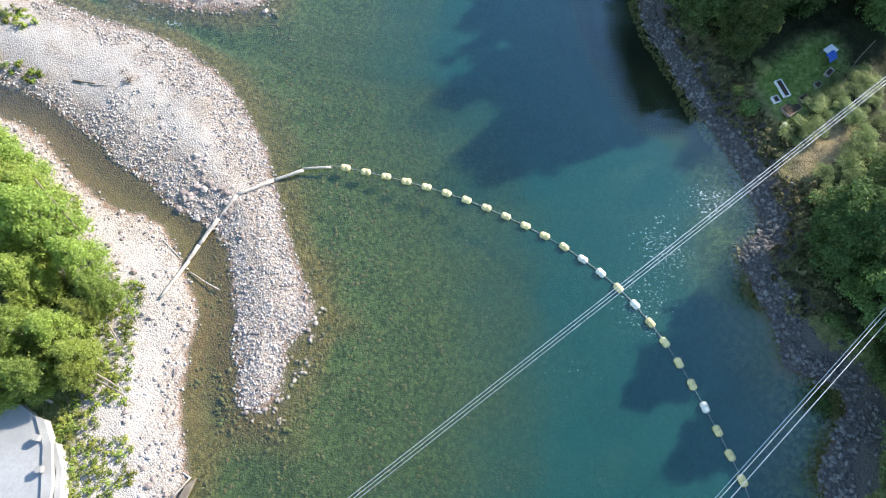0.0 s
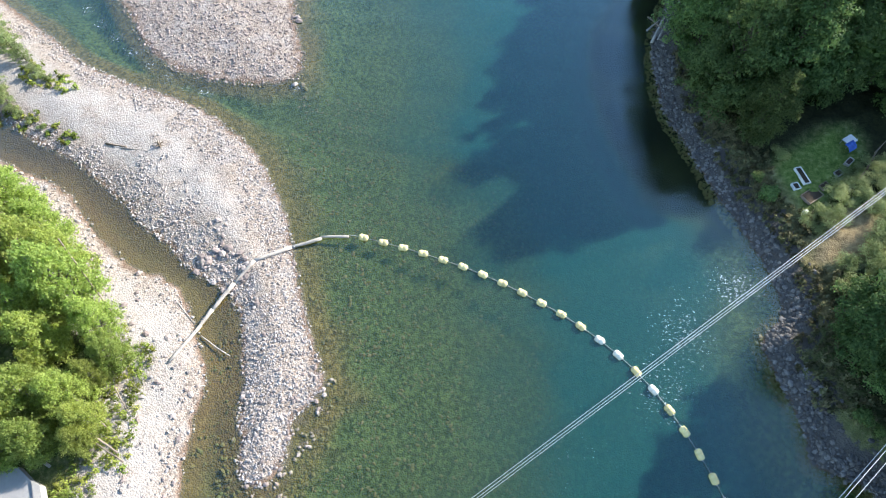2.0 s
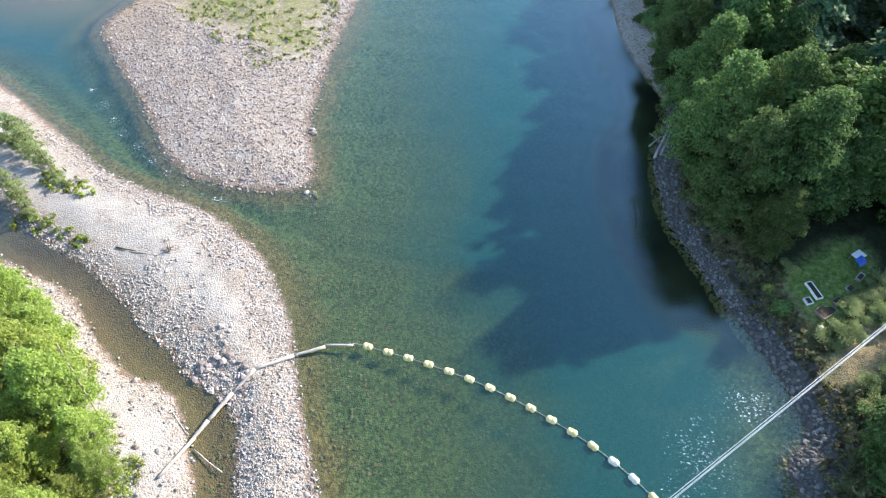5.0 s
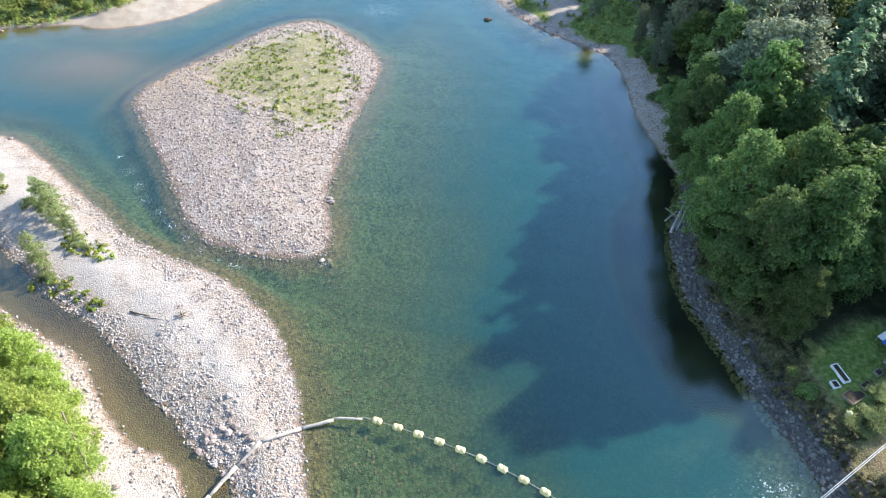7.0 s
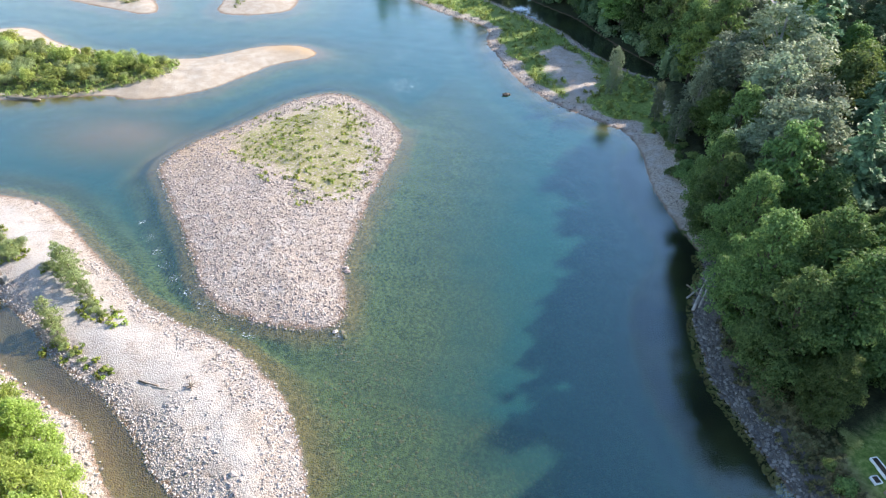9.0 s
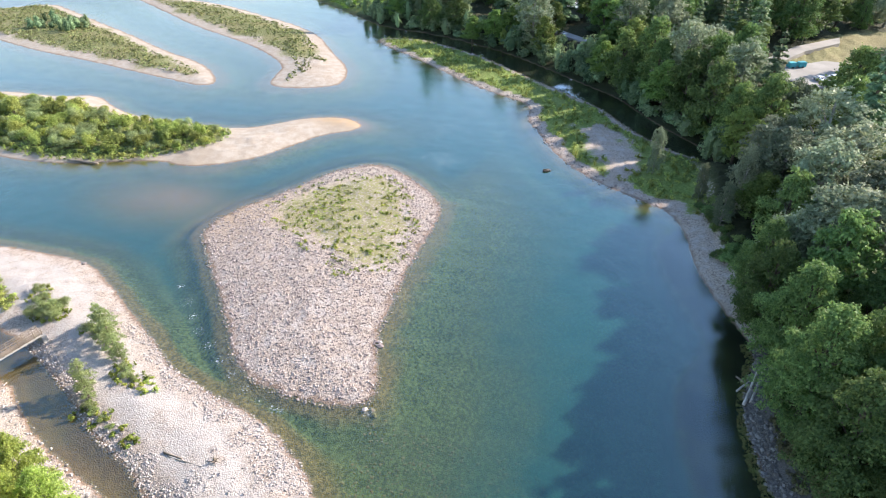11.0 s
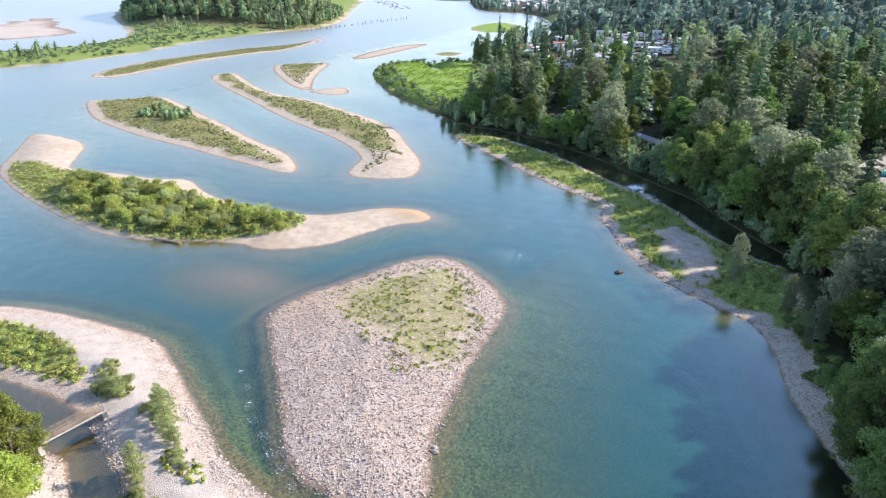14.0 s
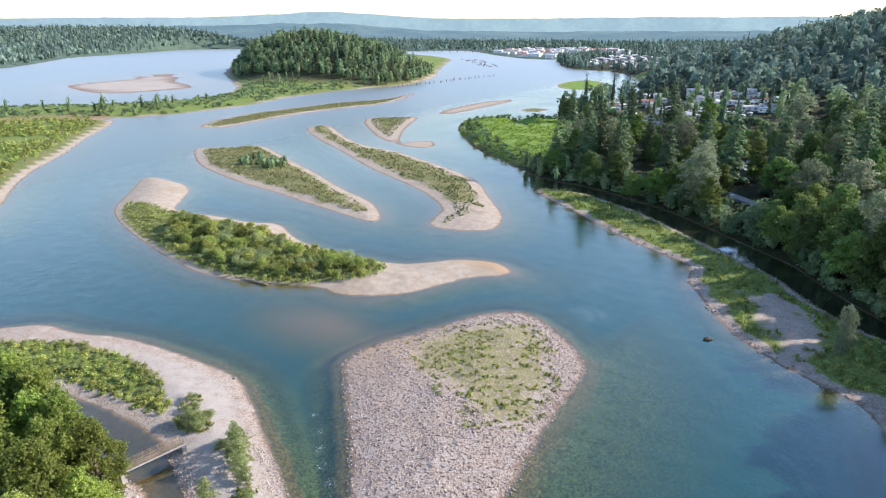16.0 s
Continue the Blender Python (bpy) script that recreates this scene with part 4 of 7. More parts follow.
ALDERS = [broadleaf("alder_tree", 10, 3.6, 21000, 0.12, M_ALDER, M_PALE_BARK, "young broadleaf tree with light yellow-green leaves on the river bank", "tree", 100 + i, bole=0.14, lobes=70, loose=1.0, buds=9, shell=0.8, fuzz=0.5) for i in range(3)]
MAPLES = [broadleaf("maple_tree", 18, 7.0, 11000, 0.30, M_MAPLE, M_BARK, "tall dense dark green broadleaf tree above the rocky shore", "tree", 200 + i, bole=0.12, lobes=38, buds=7) for i in range(4)]
BIG_MAPLES = [broadleaf("maple_tree", 18, 7.0, 26000, 0.19, M_MAPLE, M_BARK, "large dense dark green maple overhanging the rocky shore", "tree", 220 + i, bole=0.1, lobes=60, buds=9) for i in range(3)]
LIMES = [broadleaf("lime_tree", 15, 5.2, 11000, 0.25, M_LIME, M_BARK, "bright green broadleaf tree lit by the sun beside the dark channel", "tree", 250 + i, bole=0.3, lobes=26, buds=8) for i in range(3)]
GROVE_TREES = [broadleaf("grove_tree", 15, 4.8, 15000, 0.20, M_GROVE, M_BARK, "tall leafy green tree at the edge of the west grove", "tree", 260 + i, bole=0.12, lobes=34, buds=9, shell=0.6, fuzz=0.35) for i in range(2)]
POPLARS = [broadleaf("poplar_tree", 18, 5.0, 13000, 0.23, M_POPLAR, M_PALE_BARK, "tall poplar with pale silvery green leaves near the shore", "tree", 300 + i, slender=1.5, bole=0.1, lobes=30, buds=9, shell=0.85, fuzz=0.4) for i in range(3)]
PLUMS = [broadleaf("plum_tree", 9, 4.0, 2600, 0.3, M_PLUM, M_BARK, "dark red-leaved plum tree beside the parking yard", "tree", 270, bole=0.2, lobes=24)]
FIRS = [conifer("fir_tree", 25, 4.6, 9500, 0.34, 400 + i, "tall dark green conifer in the riverside wood") for i in range(3)]
SAPLINGS = [broadleaf("sapling", 4.6, 1.5, 3000, 0.085, M_SAPLING, M_BARK, "slender feathery green sapling on the pale gravel bar", "tree", 150 + i, bole=0.06, lobes=20, loose=1.2, buds=8, shell=0.9, fuzz=0.4, limbs=False) for i in range(3)]
FINE_SHRUBS = [shrub("shrub", 2.0, 1.7, 2600, 0.085, M_SAPLING, 540 + i, "fresh green leafy shrub on the gravel bar") for i in range(3)]
SHRUBS = [shrub("shrub", 2.2, 1.7, 1500, 0.135, M_SHRUB, 500 + i, "leafy green shrub on river gravel") for i in range(3)]
DARK_SHRUBS = [shrub("shrub", 2.2, 1.8, 1300, 0.15, M_MAPLE, 520 + i, "dark green shrub under the riverside trees") for i in range(2)]

# the grove on the west bank
GROVE_SOUTH = [(-50, 29.5, 1.0), (-45, 26.5, 1.0), (-41, 23.5, 0.9), (-45, 20.5, 1.05), (-38.5, 20.5, 0.78), (-44, 15, 1.0), (-40.5, 15.5, 0.9), (-38.0, 13.5, 0.72), (-41.5, 11, 0.85), (-48.5, 23.5, 1.1), (-54, 25, 1.1), (-50, 15.5, 1.05), (-60, 28, 1.1), (-56, 18, 1.1), (-64, 22, 1.15), (-45, 9.5, 0.95), (-50, 8, 1.0), (-47, 29.5, 0.8)]
GROVE_NORTH = [(-56, 31, 0.95), (-61, 34, 1.0), (-66, 37.5, 0.95), (-67, 31, 1.1), (-72, 40, 0.9), (-75, 35, 1.1), (-79, 43.5, 0.8), (-83, 40, 1.05), (-88, 44, 1.0), (-91, 38, 1.1), (-97, 46.5, 1.0), (-99, 40, 1.1), (-104, 47, 1.05), (-110, 46, 1.15), (-117, 45, 1.1), (-125, 42, 1.1), (-108, 39, 1.15), (-117, 37, 1.15), (-133, 38, 1.1), (-51.5, 33.5, 0.8), (-57, 37, 0.85), (-63, 39, 0.85), (-101, 49, 1.1), (-107, 49, 1.1), (-94, 48.5, 0.95), (-86, 48.5, 0.85), (-113, 48, 1.2), (-120, 47, 1.2)]
for x, y, h in GROVE_SOUTH + GROVE_NORTH:
    if x < -78:
        plant(GROVE_TREES, x, y, h * RNG.uniform(1.0, 1.15), 0.95, group="grove on the west bank")
        continue
    tall = h * (1.0 + 0.3 * (y > 24))
    plant(ALDERS, x, y, tall * RNG.uniform(0.95, 1.1), 0.78, group="grove on the west bank")
    for _ in range(2 if x > -66 else 0):
        px, py = x + RNG.uniform(-2.6, 1.6), y + RNG.uniform(-2.4, 2.4)
        if inside(WEST_SHORE, [px], [py])[0] > 8.5 and not (px < -38 and py < 8.5):
            plant(ALDERS, px, py, tall * RNG.uniform(0.6, 1.0), RNG.uniform(0.55, 0.75), group="grove on the west bank")

# the wooded right bank: (kinds, x, y, height factor, width factor)
# places: x, y, height factor, width factor
SHORE_MAPLES = [(41.8, 34.5, 0.74, 1.15), (47, 40, 0.62, 1.1), (45.5, 27.5, 0.66, 1.1), (47, 20, 0.62, 1.1), (46, 11, 0.6, 1.1), (52, 32, 0.8, 1.0), (54, 22, 0.8, 1.0), (44.5, 3, 0.62, 1.1), (33.0, 63.0, 0.66, 0.85), (28.5, 69, 1.0, 0.92), (35.5, 70.5, 1.12, 0.9), (26.8, 79, 1.1, 0.9), (24.6, 100, 0.95, 0.85), (25.2, 109, 0.85, 0.85), (41, 71, 0.85, 0.9), (35, 81, 1.0, 0.95), (44, 88, 0.85, 0.9), (50, 74, 0.8, 0.95), (27.0, 90.5, 1.05, 0.85), (52, 68, 0.75, 0.9), (57, 72, 0.8, 0.9), (37, 93, 0.95, 0.85)]
CHANNEL_MAPLES = [(22, 184, 1.2, 0.9), (15, 195, 1.15, 0.85), (22, 201, 1.25, 0.9), (7, 208, 1.1, 0.85), (-4, 221, 1.05, 0.85), (5, 219, 1.2, 0.9), (-12, 232, 0.7, 0.85), (26, 173, 1.1, 0.85), (32, 168, 1.2, 0.9), (33, 101, 1.15, 0.85), (30, 122, 0.95, 0.8), (47, 128, 1.25, 0.9)]
PALE_POPLARS = [(40, 150, 1.25, 1.35), (42, 136, 1.15, 1.3), (34.5, 115, 1.0, 1.3), (41, 121, 1.05, 1.25), (24.0, 135.7, 0.9, 0.6), (17.7, 143.8, 0.52, 0.6), (21, 131, 0.55, 0.8), (7.6, 155.4, 0.68, 0.62), (22, 216, 1.15, 1.6), (-4, 248, 1.3, 1.0), (10, 262, 1.2, 1.2), (28, 192, 1.25, 1.2), (14, 208, 1.3, 1.2), (37, 108, 1.15, 1.35), (36, 128, 1.1, 1.35), (29, 111, 0.8, 1.2), (31, 138, 1.05, 1.3), (30, 147, 1.0, 1.3)]
LIME_ROW = [(43.5, 76.5, 1.25, 1.4), (50, 82, 1.1, 1.3), (-8, 240, 1.0, 1.2), (-66, 262, 0.85, 1.0), (-57, 263, 0.95, 1.0), (-49, 265, 1.0, 1.05), (-41, 266, 1.0, 1.0), (-33, 268, 0.95, 1.0), (-2, 236, 1.1, 1.2), (3, 229, 1.0, 1.2), (-52, 258, 0.55, 0.8), (60, 205, 1.1, 1.1), (33, 180, 0.95, 1.1), (48, 165, 1.1, 1.1), (66, 150, 1.0, 1.2)]
PLUM_SPOTS = [(84, 212, 1.0, 1.0), (80, 361, 1.3, 1.2)]
DARK_FIRS = [(12, 289, 1.45, 1.3), (20, 284, 1.3, 1.3), (5, 296, 1.35, 1.3), (34, 184, 1.15, 1.2), (41, 98, 1.15, 1.2), (50, 119, 1.1, 1.35), (57, 128, 1.15, 1.25), (53, 108, 1.1, 1.25), (45, 101, 0.95, 1.2), (54, 96, 1.1, 1.2), (60, 112, 1.2, 1.2), (62, 100, 1.1, 1.2)]
NEAR_TREES = [(kinds, *spot) for kinds, spots in ((BIG_MAPLES, SHORE_MAPLES), (MAPLES, CHANNEL_MAPLES), (POPLARS, PALE_POPLARS), (LIMES, LIME_ROW), (PLUMS, PLUM_SPOTS), (FIRS, DARK_FIRS)) for spot in spots]
for kinds, x, y, h, w in NEAR_TREES:
    plant(kinds, x, y, h, w, group="riverside wood")


def scatter(n, lo, hi, keep, gap, seed):
    """Places in a rectangle for which keep(x, y) holds, no two nearer than gap."""
    rng = np.random.default_rng(seed)
    x, y = rng.uniform(lo[0], hi[0], n), rng.uniform(lo[1], hi[1], n)
    ok = keep(x, y)
    got, cells = [], {}
    for px, py in zip(x[ok], y[ok]):
        c = (int(px // gap), int(py // gap))
        if all((px - qx) ** 2 + (py - qy) ** 2 > gap * gap for i in (-1, 0, 1) for j in (-1, 0, 1) for qx, qy in cells.get((c[0] + i, c[1] + j), ())):
            cells.setdefault(c, []).append((px, py))
            got.append((px, py))
    return np.array(got).reshape(-1, 2)


RIGHT_LAND = RIGHT_SHORE + SPIT + RIGHT_FAR
PARKING = [(44, 236), (52, 250), (66, 262), (80, 262), (72, 240), (58, 228)]
LANE = [(-45, 282), (-36, 276), (-20, 262), (-16, 264), (-34, 282), (-42, 287)]
TRACK = [(40, 250), (46, 258), (60, 281), (80, 302), (78, 292), (62, 274), (50, 254), (43, 245)]
HOMES = [(-160, 505), (-98, 466), (-18, 545), (-12, 592), (-110, 618), (-168, 592)]
LOW_GROUND = [(40, 232), (60, 246), (90, 262), (84, 235), (66, 196), (34, 186), (34, 208)]
HARBOUR = [(-420, 1200), (-360, 1165), (-290, 1110), (-225, 1100), (-340, 1616), (-500, 1800), (-500, 1561), (-455, 1280)]
TOWN = [(-1000, 1925), (-880, 1765), (-775, 1655), (-665, 1545), (-610, 1548), (-480, 1850), (-600, 2350), (-1000, 2350)]
HOUSE_AT = np.array([(-31, 313), (-26, 330), (-100, 440), (-2, 326), (10, 268), (-94, 358), (-30, 288)])
near_xy = np.array([(t[1], t[2]) for t in NEAR_TREES])


def wood_here(x, y):
    k, off = (x - 42) * 0.76 + (y - 48) * 0.65, (x - 42) * 0.65 - (y - 48) * 0.76
    ok = (inside(RIGHT_LAND, x, y) > np.where(y > 150, 3.5, 9.0)) & (np.min((x[:, None] - HOUSE_AT[:, 0]) ** 2 + (y[:, None] - HOUSE_AT[:, 1]) ** 2, 1) > 100) & (inside(SPIT_LAND, x, y) < -5) & ~((np.abs(x + 22 + (y - 250) * 0.09) < 9) & (y > 226) & (y < 285))
    for loop, margin in ((MARSH, 6), (LAWN, 4), (DRY_GRASS, 5), (FIELD, 5), (PARKING, 9), (LANE, 8), (TRACK, 7), (FAR_MEADOW, 0), (LOW_GROUND, 0), (HARBOUR, 0), (MARSH, 8)):
        ok &= inside(loop, x, y) < -margin
    return ok & ~((off > -4.5) & (off < 6.5) & (k > 0) & (k < 48))   # a gap in the wood lets the sun in


spots = scatter(9000, (-190, -30), (115, 470), lambda x, y: wood_here(x, y) & (np.min((x[:, None] - near_xy[:, 0]) ** 2 + (y[:, None] - near_xy[:, 1]) ** 2, 1) > 36) & ~((x < 47) & (y < 66)) & (inside(HOMES, x, y) < -2) & ~((x < -180) & (y < 485)), 10.2, 41)
spots = spots[(waves(spots[:, 0], spots[:, 1], 55, 85) + 0.5 * waves(spots[:, 0], spots[:, 1], 21, 86) > -0.6) | (spots[:, 1] < 170)]
spots = spots[np.argsort(spots[:, 1])][:430]


def lower(x, y, h, chance):
    """Growth thins and drops towards the mobile homes; a few trees stand above it."""
    cap = np.maximum(58 - 0.119 * np.hypot(x + 6, y - 15), 4.5)
    return np.where((x > -150) & (x < 2) & (y > 300) & (y < 520) & (chance > 0.14), np.minimum(h, cap), h)


for x, y in spots:
    roll, fit = RNG.random(), float(lower(x, y, 30.0, RNG.random())) / 18
    edge = float(inside(RIGHT_LAND, [x], [y])[0]) < 17
    if y < 125:
        plant(MAPLES if roll < 0.75 else LIMES, x, y, RNG.uniform(0.55, 0.8) if x > 46 and y > 60 else RNG.uniform(0.65, 1.0), RNG.uniform(0.95, 1.25), group="riverside wood")
        continue
    if roll < (0.14 if edge else 0.2):
        plant(LIMES, x, y, min(fit, RNG.uniform(0.8, 1.05) if edge else RNG.uniform(0.75, 1.45)), RNG.uniform(1.0, 1.4), group="riverside wood")
    elif roll < (0.7 if edge else 0.6):
        plant(MAPLES, x, y, min(fit, RNG.uniform(0.65, 1.0) if edge else RNG.uniform(0.6, 1.4)), RNG.uniform(0.85, 1.15), group="riverside wood")
    elif roll < (0.84 if edge else 0.78):
        plant(POPLARS, x, y, min(fit, RNG.uniform(0.8, 1.5)), RNG.uniform(0.85, 1.35), group="riverside wood")
    else:
        plant(FIRS, x, y, min(fit, RNG.uniform(0.8, 1.5)), RNG.uniform(0.95, 1.3), group="riverside wood")
plant(LIMES, -40, 303, 0.6, 1.15, group="riverside wood")
ENOUGH_Y = float(spots[:, 1].max())

# shrubs along the right bank, on the spit and on the bars
for x, y in scatter(900, (-110, 10), (60, 262), lambda x, y: (inside(RIGHT_LAND, x, y) > 3.2) & (inside(RIGHT_LAND, x, y) < 9) & (inside(SPIT_LAND, x, y) < -3) & (inside(LAWN, x, y) < -1), 2.0, 42)[:190]:
    plant(DARK_SHRUBS, x, y, RNG.uniform(0.35, 1.0), group="shrubs along the rocky bank")
for x, y in scatter(900, (10, 84), (34, 140), lambda x, y: (inside(RIGHT_LAND, x, y) > 2.2 + 3.5 * np.clip((y - 92) / 30, 0, 1)) & (inside(RIGHT_LAND, x, y) < 9.5), 2.0, 40)[:90]:
    plant(DARK_SHRUBS, x, y, RNG.uniform(0.5, 1.3), group="shrubs along the rocky bank")
for x, y in scatter(700, (36, 40), (50, 60), lambda x, y: (inside(DRY_GRASS, x, y) < 0.3) & (inside(LAWN, x, y) < -0.5) & (inside(RIGHT_LAND, x, y) > 6.5) & (y > 40), 1.5, 44)[:60]:
    plant(FINE_SHRUBS, x, y, RNG.uniform(0.4, 0.9), 1.3, group="brambles round the dry grass")
for x, y, h, w in ((-79.2, 67.4, 1.15, 1.15), (-76.6, 65.9, 1.3, 1.3), (-74.4, 64.5, 1.2, 1.2), (-72.4, 63.0, 0.95, 1.2), (-70.8, 62.2, 0.75, 1.1), (-71.6, 55.9, 1.25, 1.0), (-70.4, 54.9, 0.95, 1.0), (-69.4, 54.1, 0.6, 1.0), (-89.0, 68.0, 0.65, 1.5), (-91.6, 67.6, 0.55, 1.5)):
    plant(SAPLINGS, x, y, h, w, group="saplings on the gravel bar")
for x, y, h in ((-69.0, 60.8, 0.6), (-67.5, 59.6, 0.6), (-66.0, 59.2, 0.5), (-68.6, 53.4, 0.55), (-67.2, 52.5, 0.45), (-65.4, 51.8, 0.4), (-63.2, 51.0, 0.35), (-90.2, 67.5, 1.1), (-88.2, 67.2, 0.95), (-92.6, 66.6, 1.0), (-89.2, 69.6, 0.9), (-96.4, 72.0, 0.7), (-80.8, 65.8, 0.7), (-94.4, 70.2, 0.8)):
    plant(FINE_SHRUBS, x, y, h, 1.05, group="shrubs on the gravel bar")
for x, y in scatter(500, (-172, 44), (-95, 76), lambda x, y: inside(BAR_GREEN, x, y) > 1.0, 3.0, 43)[:90]:
    plant(FINE_SHRUBS, x, y, RNG.uniform(0.3, 0.65), 1.3, group="shrubs on the gravel bar")
BAR_CLUMPS = ((-80.8, 66, 1.4), (-69, 60.8, 1.8), (-66.5, 59.4, 1.9), (-63.5, 58.7, 1.5), (-61.2, 58.2, 0.9), (-90.5, 67.8, 3), (-96, 71.5, 2), (-68.4, 53.2, 1.6), (-65.5, 51.8, 1.5), (-62, 50.9, 1.2), (-59, 50.2, 0.8))
for x, y in scatter(1600, (-245, 112), (-98, 156), lambda x, y: (inside(TWO_GREEN, x, y) > 0.5) & (inside(TWO_MEADOW, x, y) < -1), 2.9, 47)[:290]:
    edge_off = float(inside(TWO_GREEN, [x], [y])[0])
    plant(SHRUBS if RNG.random() < 0.6 else FINE_SHRUBS, x, y, RNG.uniform(0.6, 1.2) + (RNG.uniform(0.0, 1.2) if edge_off > 4 else 0.0), RNG.uniform(0.65, 1.0), group="thicket on the green island")

def thicket_floor():
    """Low growth that closes the thicket on the green island."""
    p = scatter(16000, (-245, 112), (-98, 156), lambda x, y: (inside(TWO_GREEN, x, y) > -1.0), 1.2, 48)
    wood("island_brush", p, np.random.default_rng(15).uniform(0.3, 1.5, len(p)) * np.where(inside(TWO_MEADOW, p[:, 0], p[:, 1]) > -1, 0.35, 1.0), np.random.default_rng(16).uniform(0.6, 1.5, len(p)), 56, 0.16, M_THICKET, "dense green brush covering the island", 49, False, 0.25, 0.8)


def wood(name, spots, heights, radii, leaves, size, mat, label, seed, fir, core=0.62, lift=0.0):
    """Many trees too far off to tell apart, as ONE mesh of leaf sprays."""
    rng = np.random.default_rng(seed)
    n = len(spots)
    base = ground_z(spots[:, 0], spots[:, 1])
    P, D = [], []
    for k in range(6):
        if fir:
            p, d = conifer_points(1.0, 1.0, leaves, rng)
            p[:, 2] = np.clip(p[:, 2], 0.03, 1)
        else:
            heap = [(rng.uniform(-0.6, 0.6) * (1 - 0.5 * abs(f - 0.55)), rng.uniform(-0.6, 0.6) * (1 - 0.5 * abs(f - 0.55)), 0.16 + 0.74 * f, 0.5 - 0.18 * f, 0.32) for f in np.linspace(0, 1, 9)]
            p, d = lobed_points(heap, leaves, rng)
        P.append(p)
        D.append(d)
    kind = rng.integers(0, 6, n)
    p, d = np.array(P)[kind], np.array(D)[kind]
    turn = rng.uniform(0, 2 * math.pi, n)[:, None]
    c, s = np.cos(turn), np.sin(turn)
    p = np.stack(((p[..., 0] * c - p[..., 1] * s) * radii[:, None], (p[..., 0] * s + p[..., 1] * c) * radii[:, None], p[..., 2] * heights[:, None]), -1)
    d = np.stack((d[..., 0] * c - d[..., 1] * s, d[..., 0] * s + d[..., 1] * c, d[..., 2]), -1)
    d[..., 2] += lift
    p += np.stack((spots[:, 0], spots[:, 1], base), 1)[:, None]
    v, f = leaf_quads(p.reshape(-1, 3), d.reshape(-1, 3), np.repeat(size * radii / radii.mean(), leaves) * rng.uniform(0.6, 1.3, n * leaves), rng, 0.2, 0.26)
    # the dense inside of each crown
    up = np.array([0.06, 0.22, 0.4, 0.58, 0.74, 0.88, 0.97])
    wide = (1.02 - up) * 0.72 * np.array([1, 0.85, 1.1, 0.85, 1.1, 0.85, 1]) if fir else np.array([0.42, 0.72, 0.86, 0.84, 0.7, 0.46, 0.12]) * 0.95
    if leaves < 75:
        up, wide = up[::2], wide[::2]
    R, S = len(up), 9 if leaves >= 75 else 6
    ring = np.arange(S) * 2 * math.pi / S
    w = wide[None, :, None] * rng.uniform(0.72, 1.12, (n, R, S)) * radii[:, None, None] * core
    core_at = np.stack((np.cos(ring) * w + spots[:, 0, None, None], np.sin(ring) * w + spots[:, 1, None, None], (up[None, :, None] + rng.normal(0, 0.025, (n, R, S))) * heights[:, None, None] * (0.9 if core else 0.0) + base[:, None, None]), -1)
    lane = (np.arange(R - 1)[:, None] * S + np.arange(S)[None])[..., None]
    nxt = (np.arange(R - 1)[:, None] * S + (np.arange(S)[None] + 1) % S)[..., None]
    cell = np.concatenate((lane, nxt, nxt + S, lane + S), -1).reshape(-1, 4)
    cf = cell[None] + (np.arange(n) * R * S)[:, None, None] + len(v)
    tint = rng.random(n)
    me = mesh_of(name, np.concatenate((v, core_at.reshape(-1, 3))), np.concatenate((f, cf.reshape(-1, 4))), mat)
    give(me, "tint", np.concatenate((np.repeat(tint, leaves * 4), np.repeat(tint, R * S))))
    return tagged(new(name, me), label, "woods", kind="stuff")


thicket_floor()
brush = scatter(3000, (-172, 44), (-95, 76), lambda x, y: (inside(BAR_GREEN, x, y) > -0.3) & (waves(x, y, 9, 77) > -0.75), 1.05, 45)
wood("bar_brush", brush, np.random.default_rng(1).uniform(0.3, 1.3, len(brush)), np.random.default_rng(2).uniform(0.6, 1.3, len(brush)), 70, 0.17, M_THICKET, "low leafy brush on the gravel bar", 46, False, 0.25, 0.4)
brush = scatter(4000, (-100, 46), (-58, 78), lambda x, y: np.min([np.hypot(x - cx, y - cy) - cr for cx, cy, cr in BAR_CLUMPS], 0) < 0.8 * waves(x, y, 5, 76), 0.8, 44)
wood("bar_brush", brush, np.random.default_rng(1).uniform(0.2, 1.0, len(brush)), np.random.default_rng(2).uniform(0.4, 0.9, len(brush)), 40, 0.18, M_WEEDS, "green weeds and brush on the gravel bar", 45, False, 0.25, 0.9)
brush = scatter(5000, (-78, 90), (-38, 140), lambda x, y: (inside(ONE_GREEN, x, y) + 2.5 * waves(x, y, 14, 61) > -1.5) & (waves(x, y, 4, 78) + 0.7 * waves(x, y, 13, 79) > 0.15), 0.7, 47)
wood("island_brush", brush, np.random.default_rng(3).uniform(0.08, 0.55, len(brush)) * (1 + 0.8 * (np.random.default_rng(5).random(len(brush)) > 0.92)), np.random.default_rng(4).uniform(0.3, 0.85, len(brush)), 34, 0.12, M_WEEDS, "tufts of grass and low brush on the gravel island", 48, False, 0.25, 0.9)


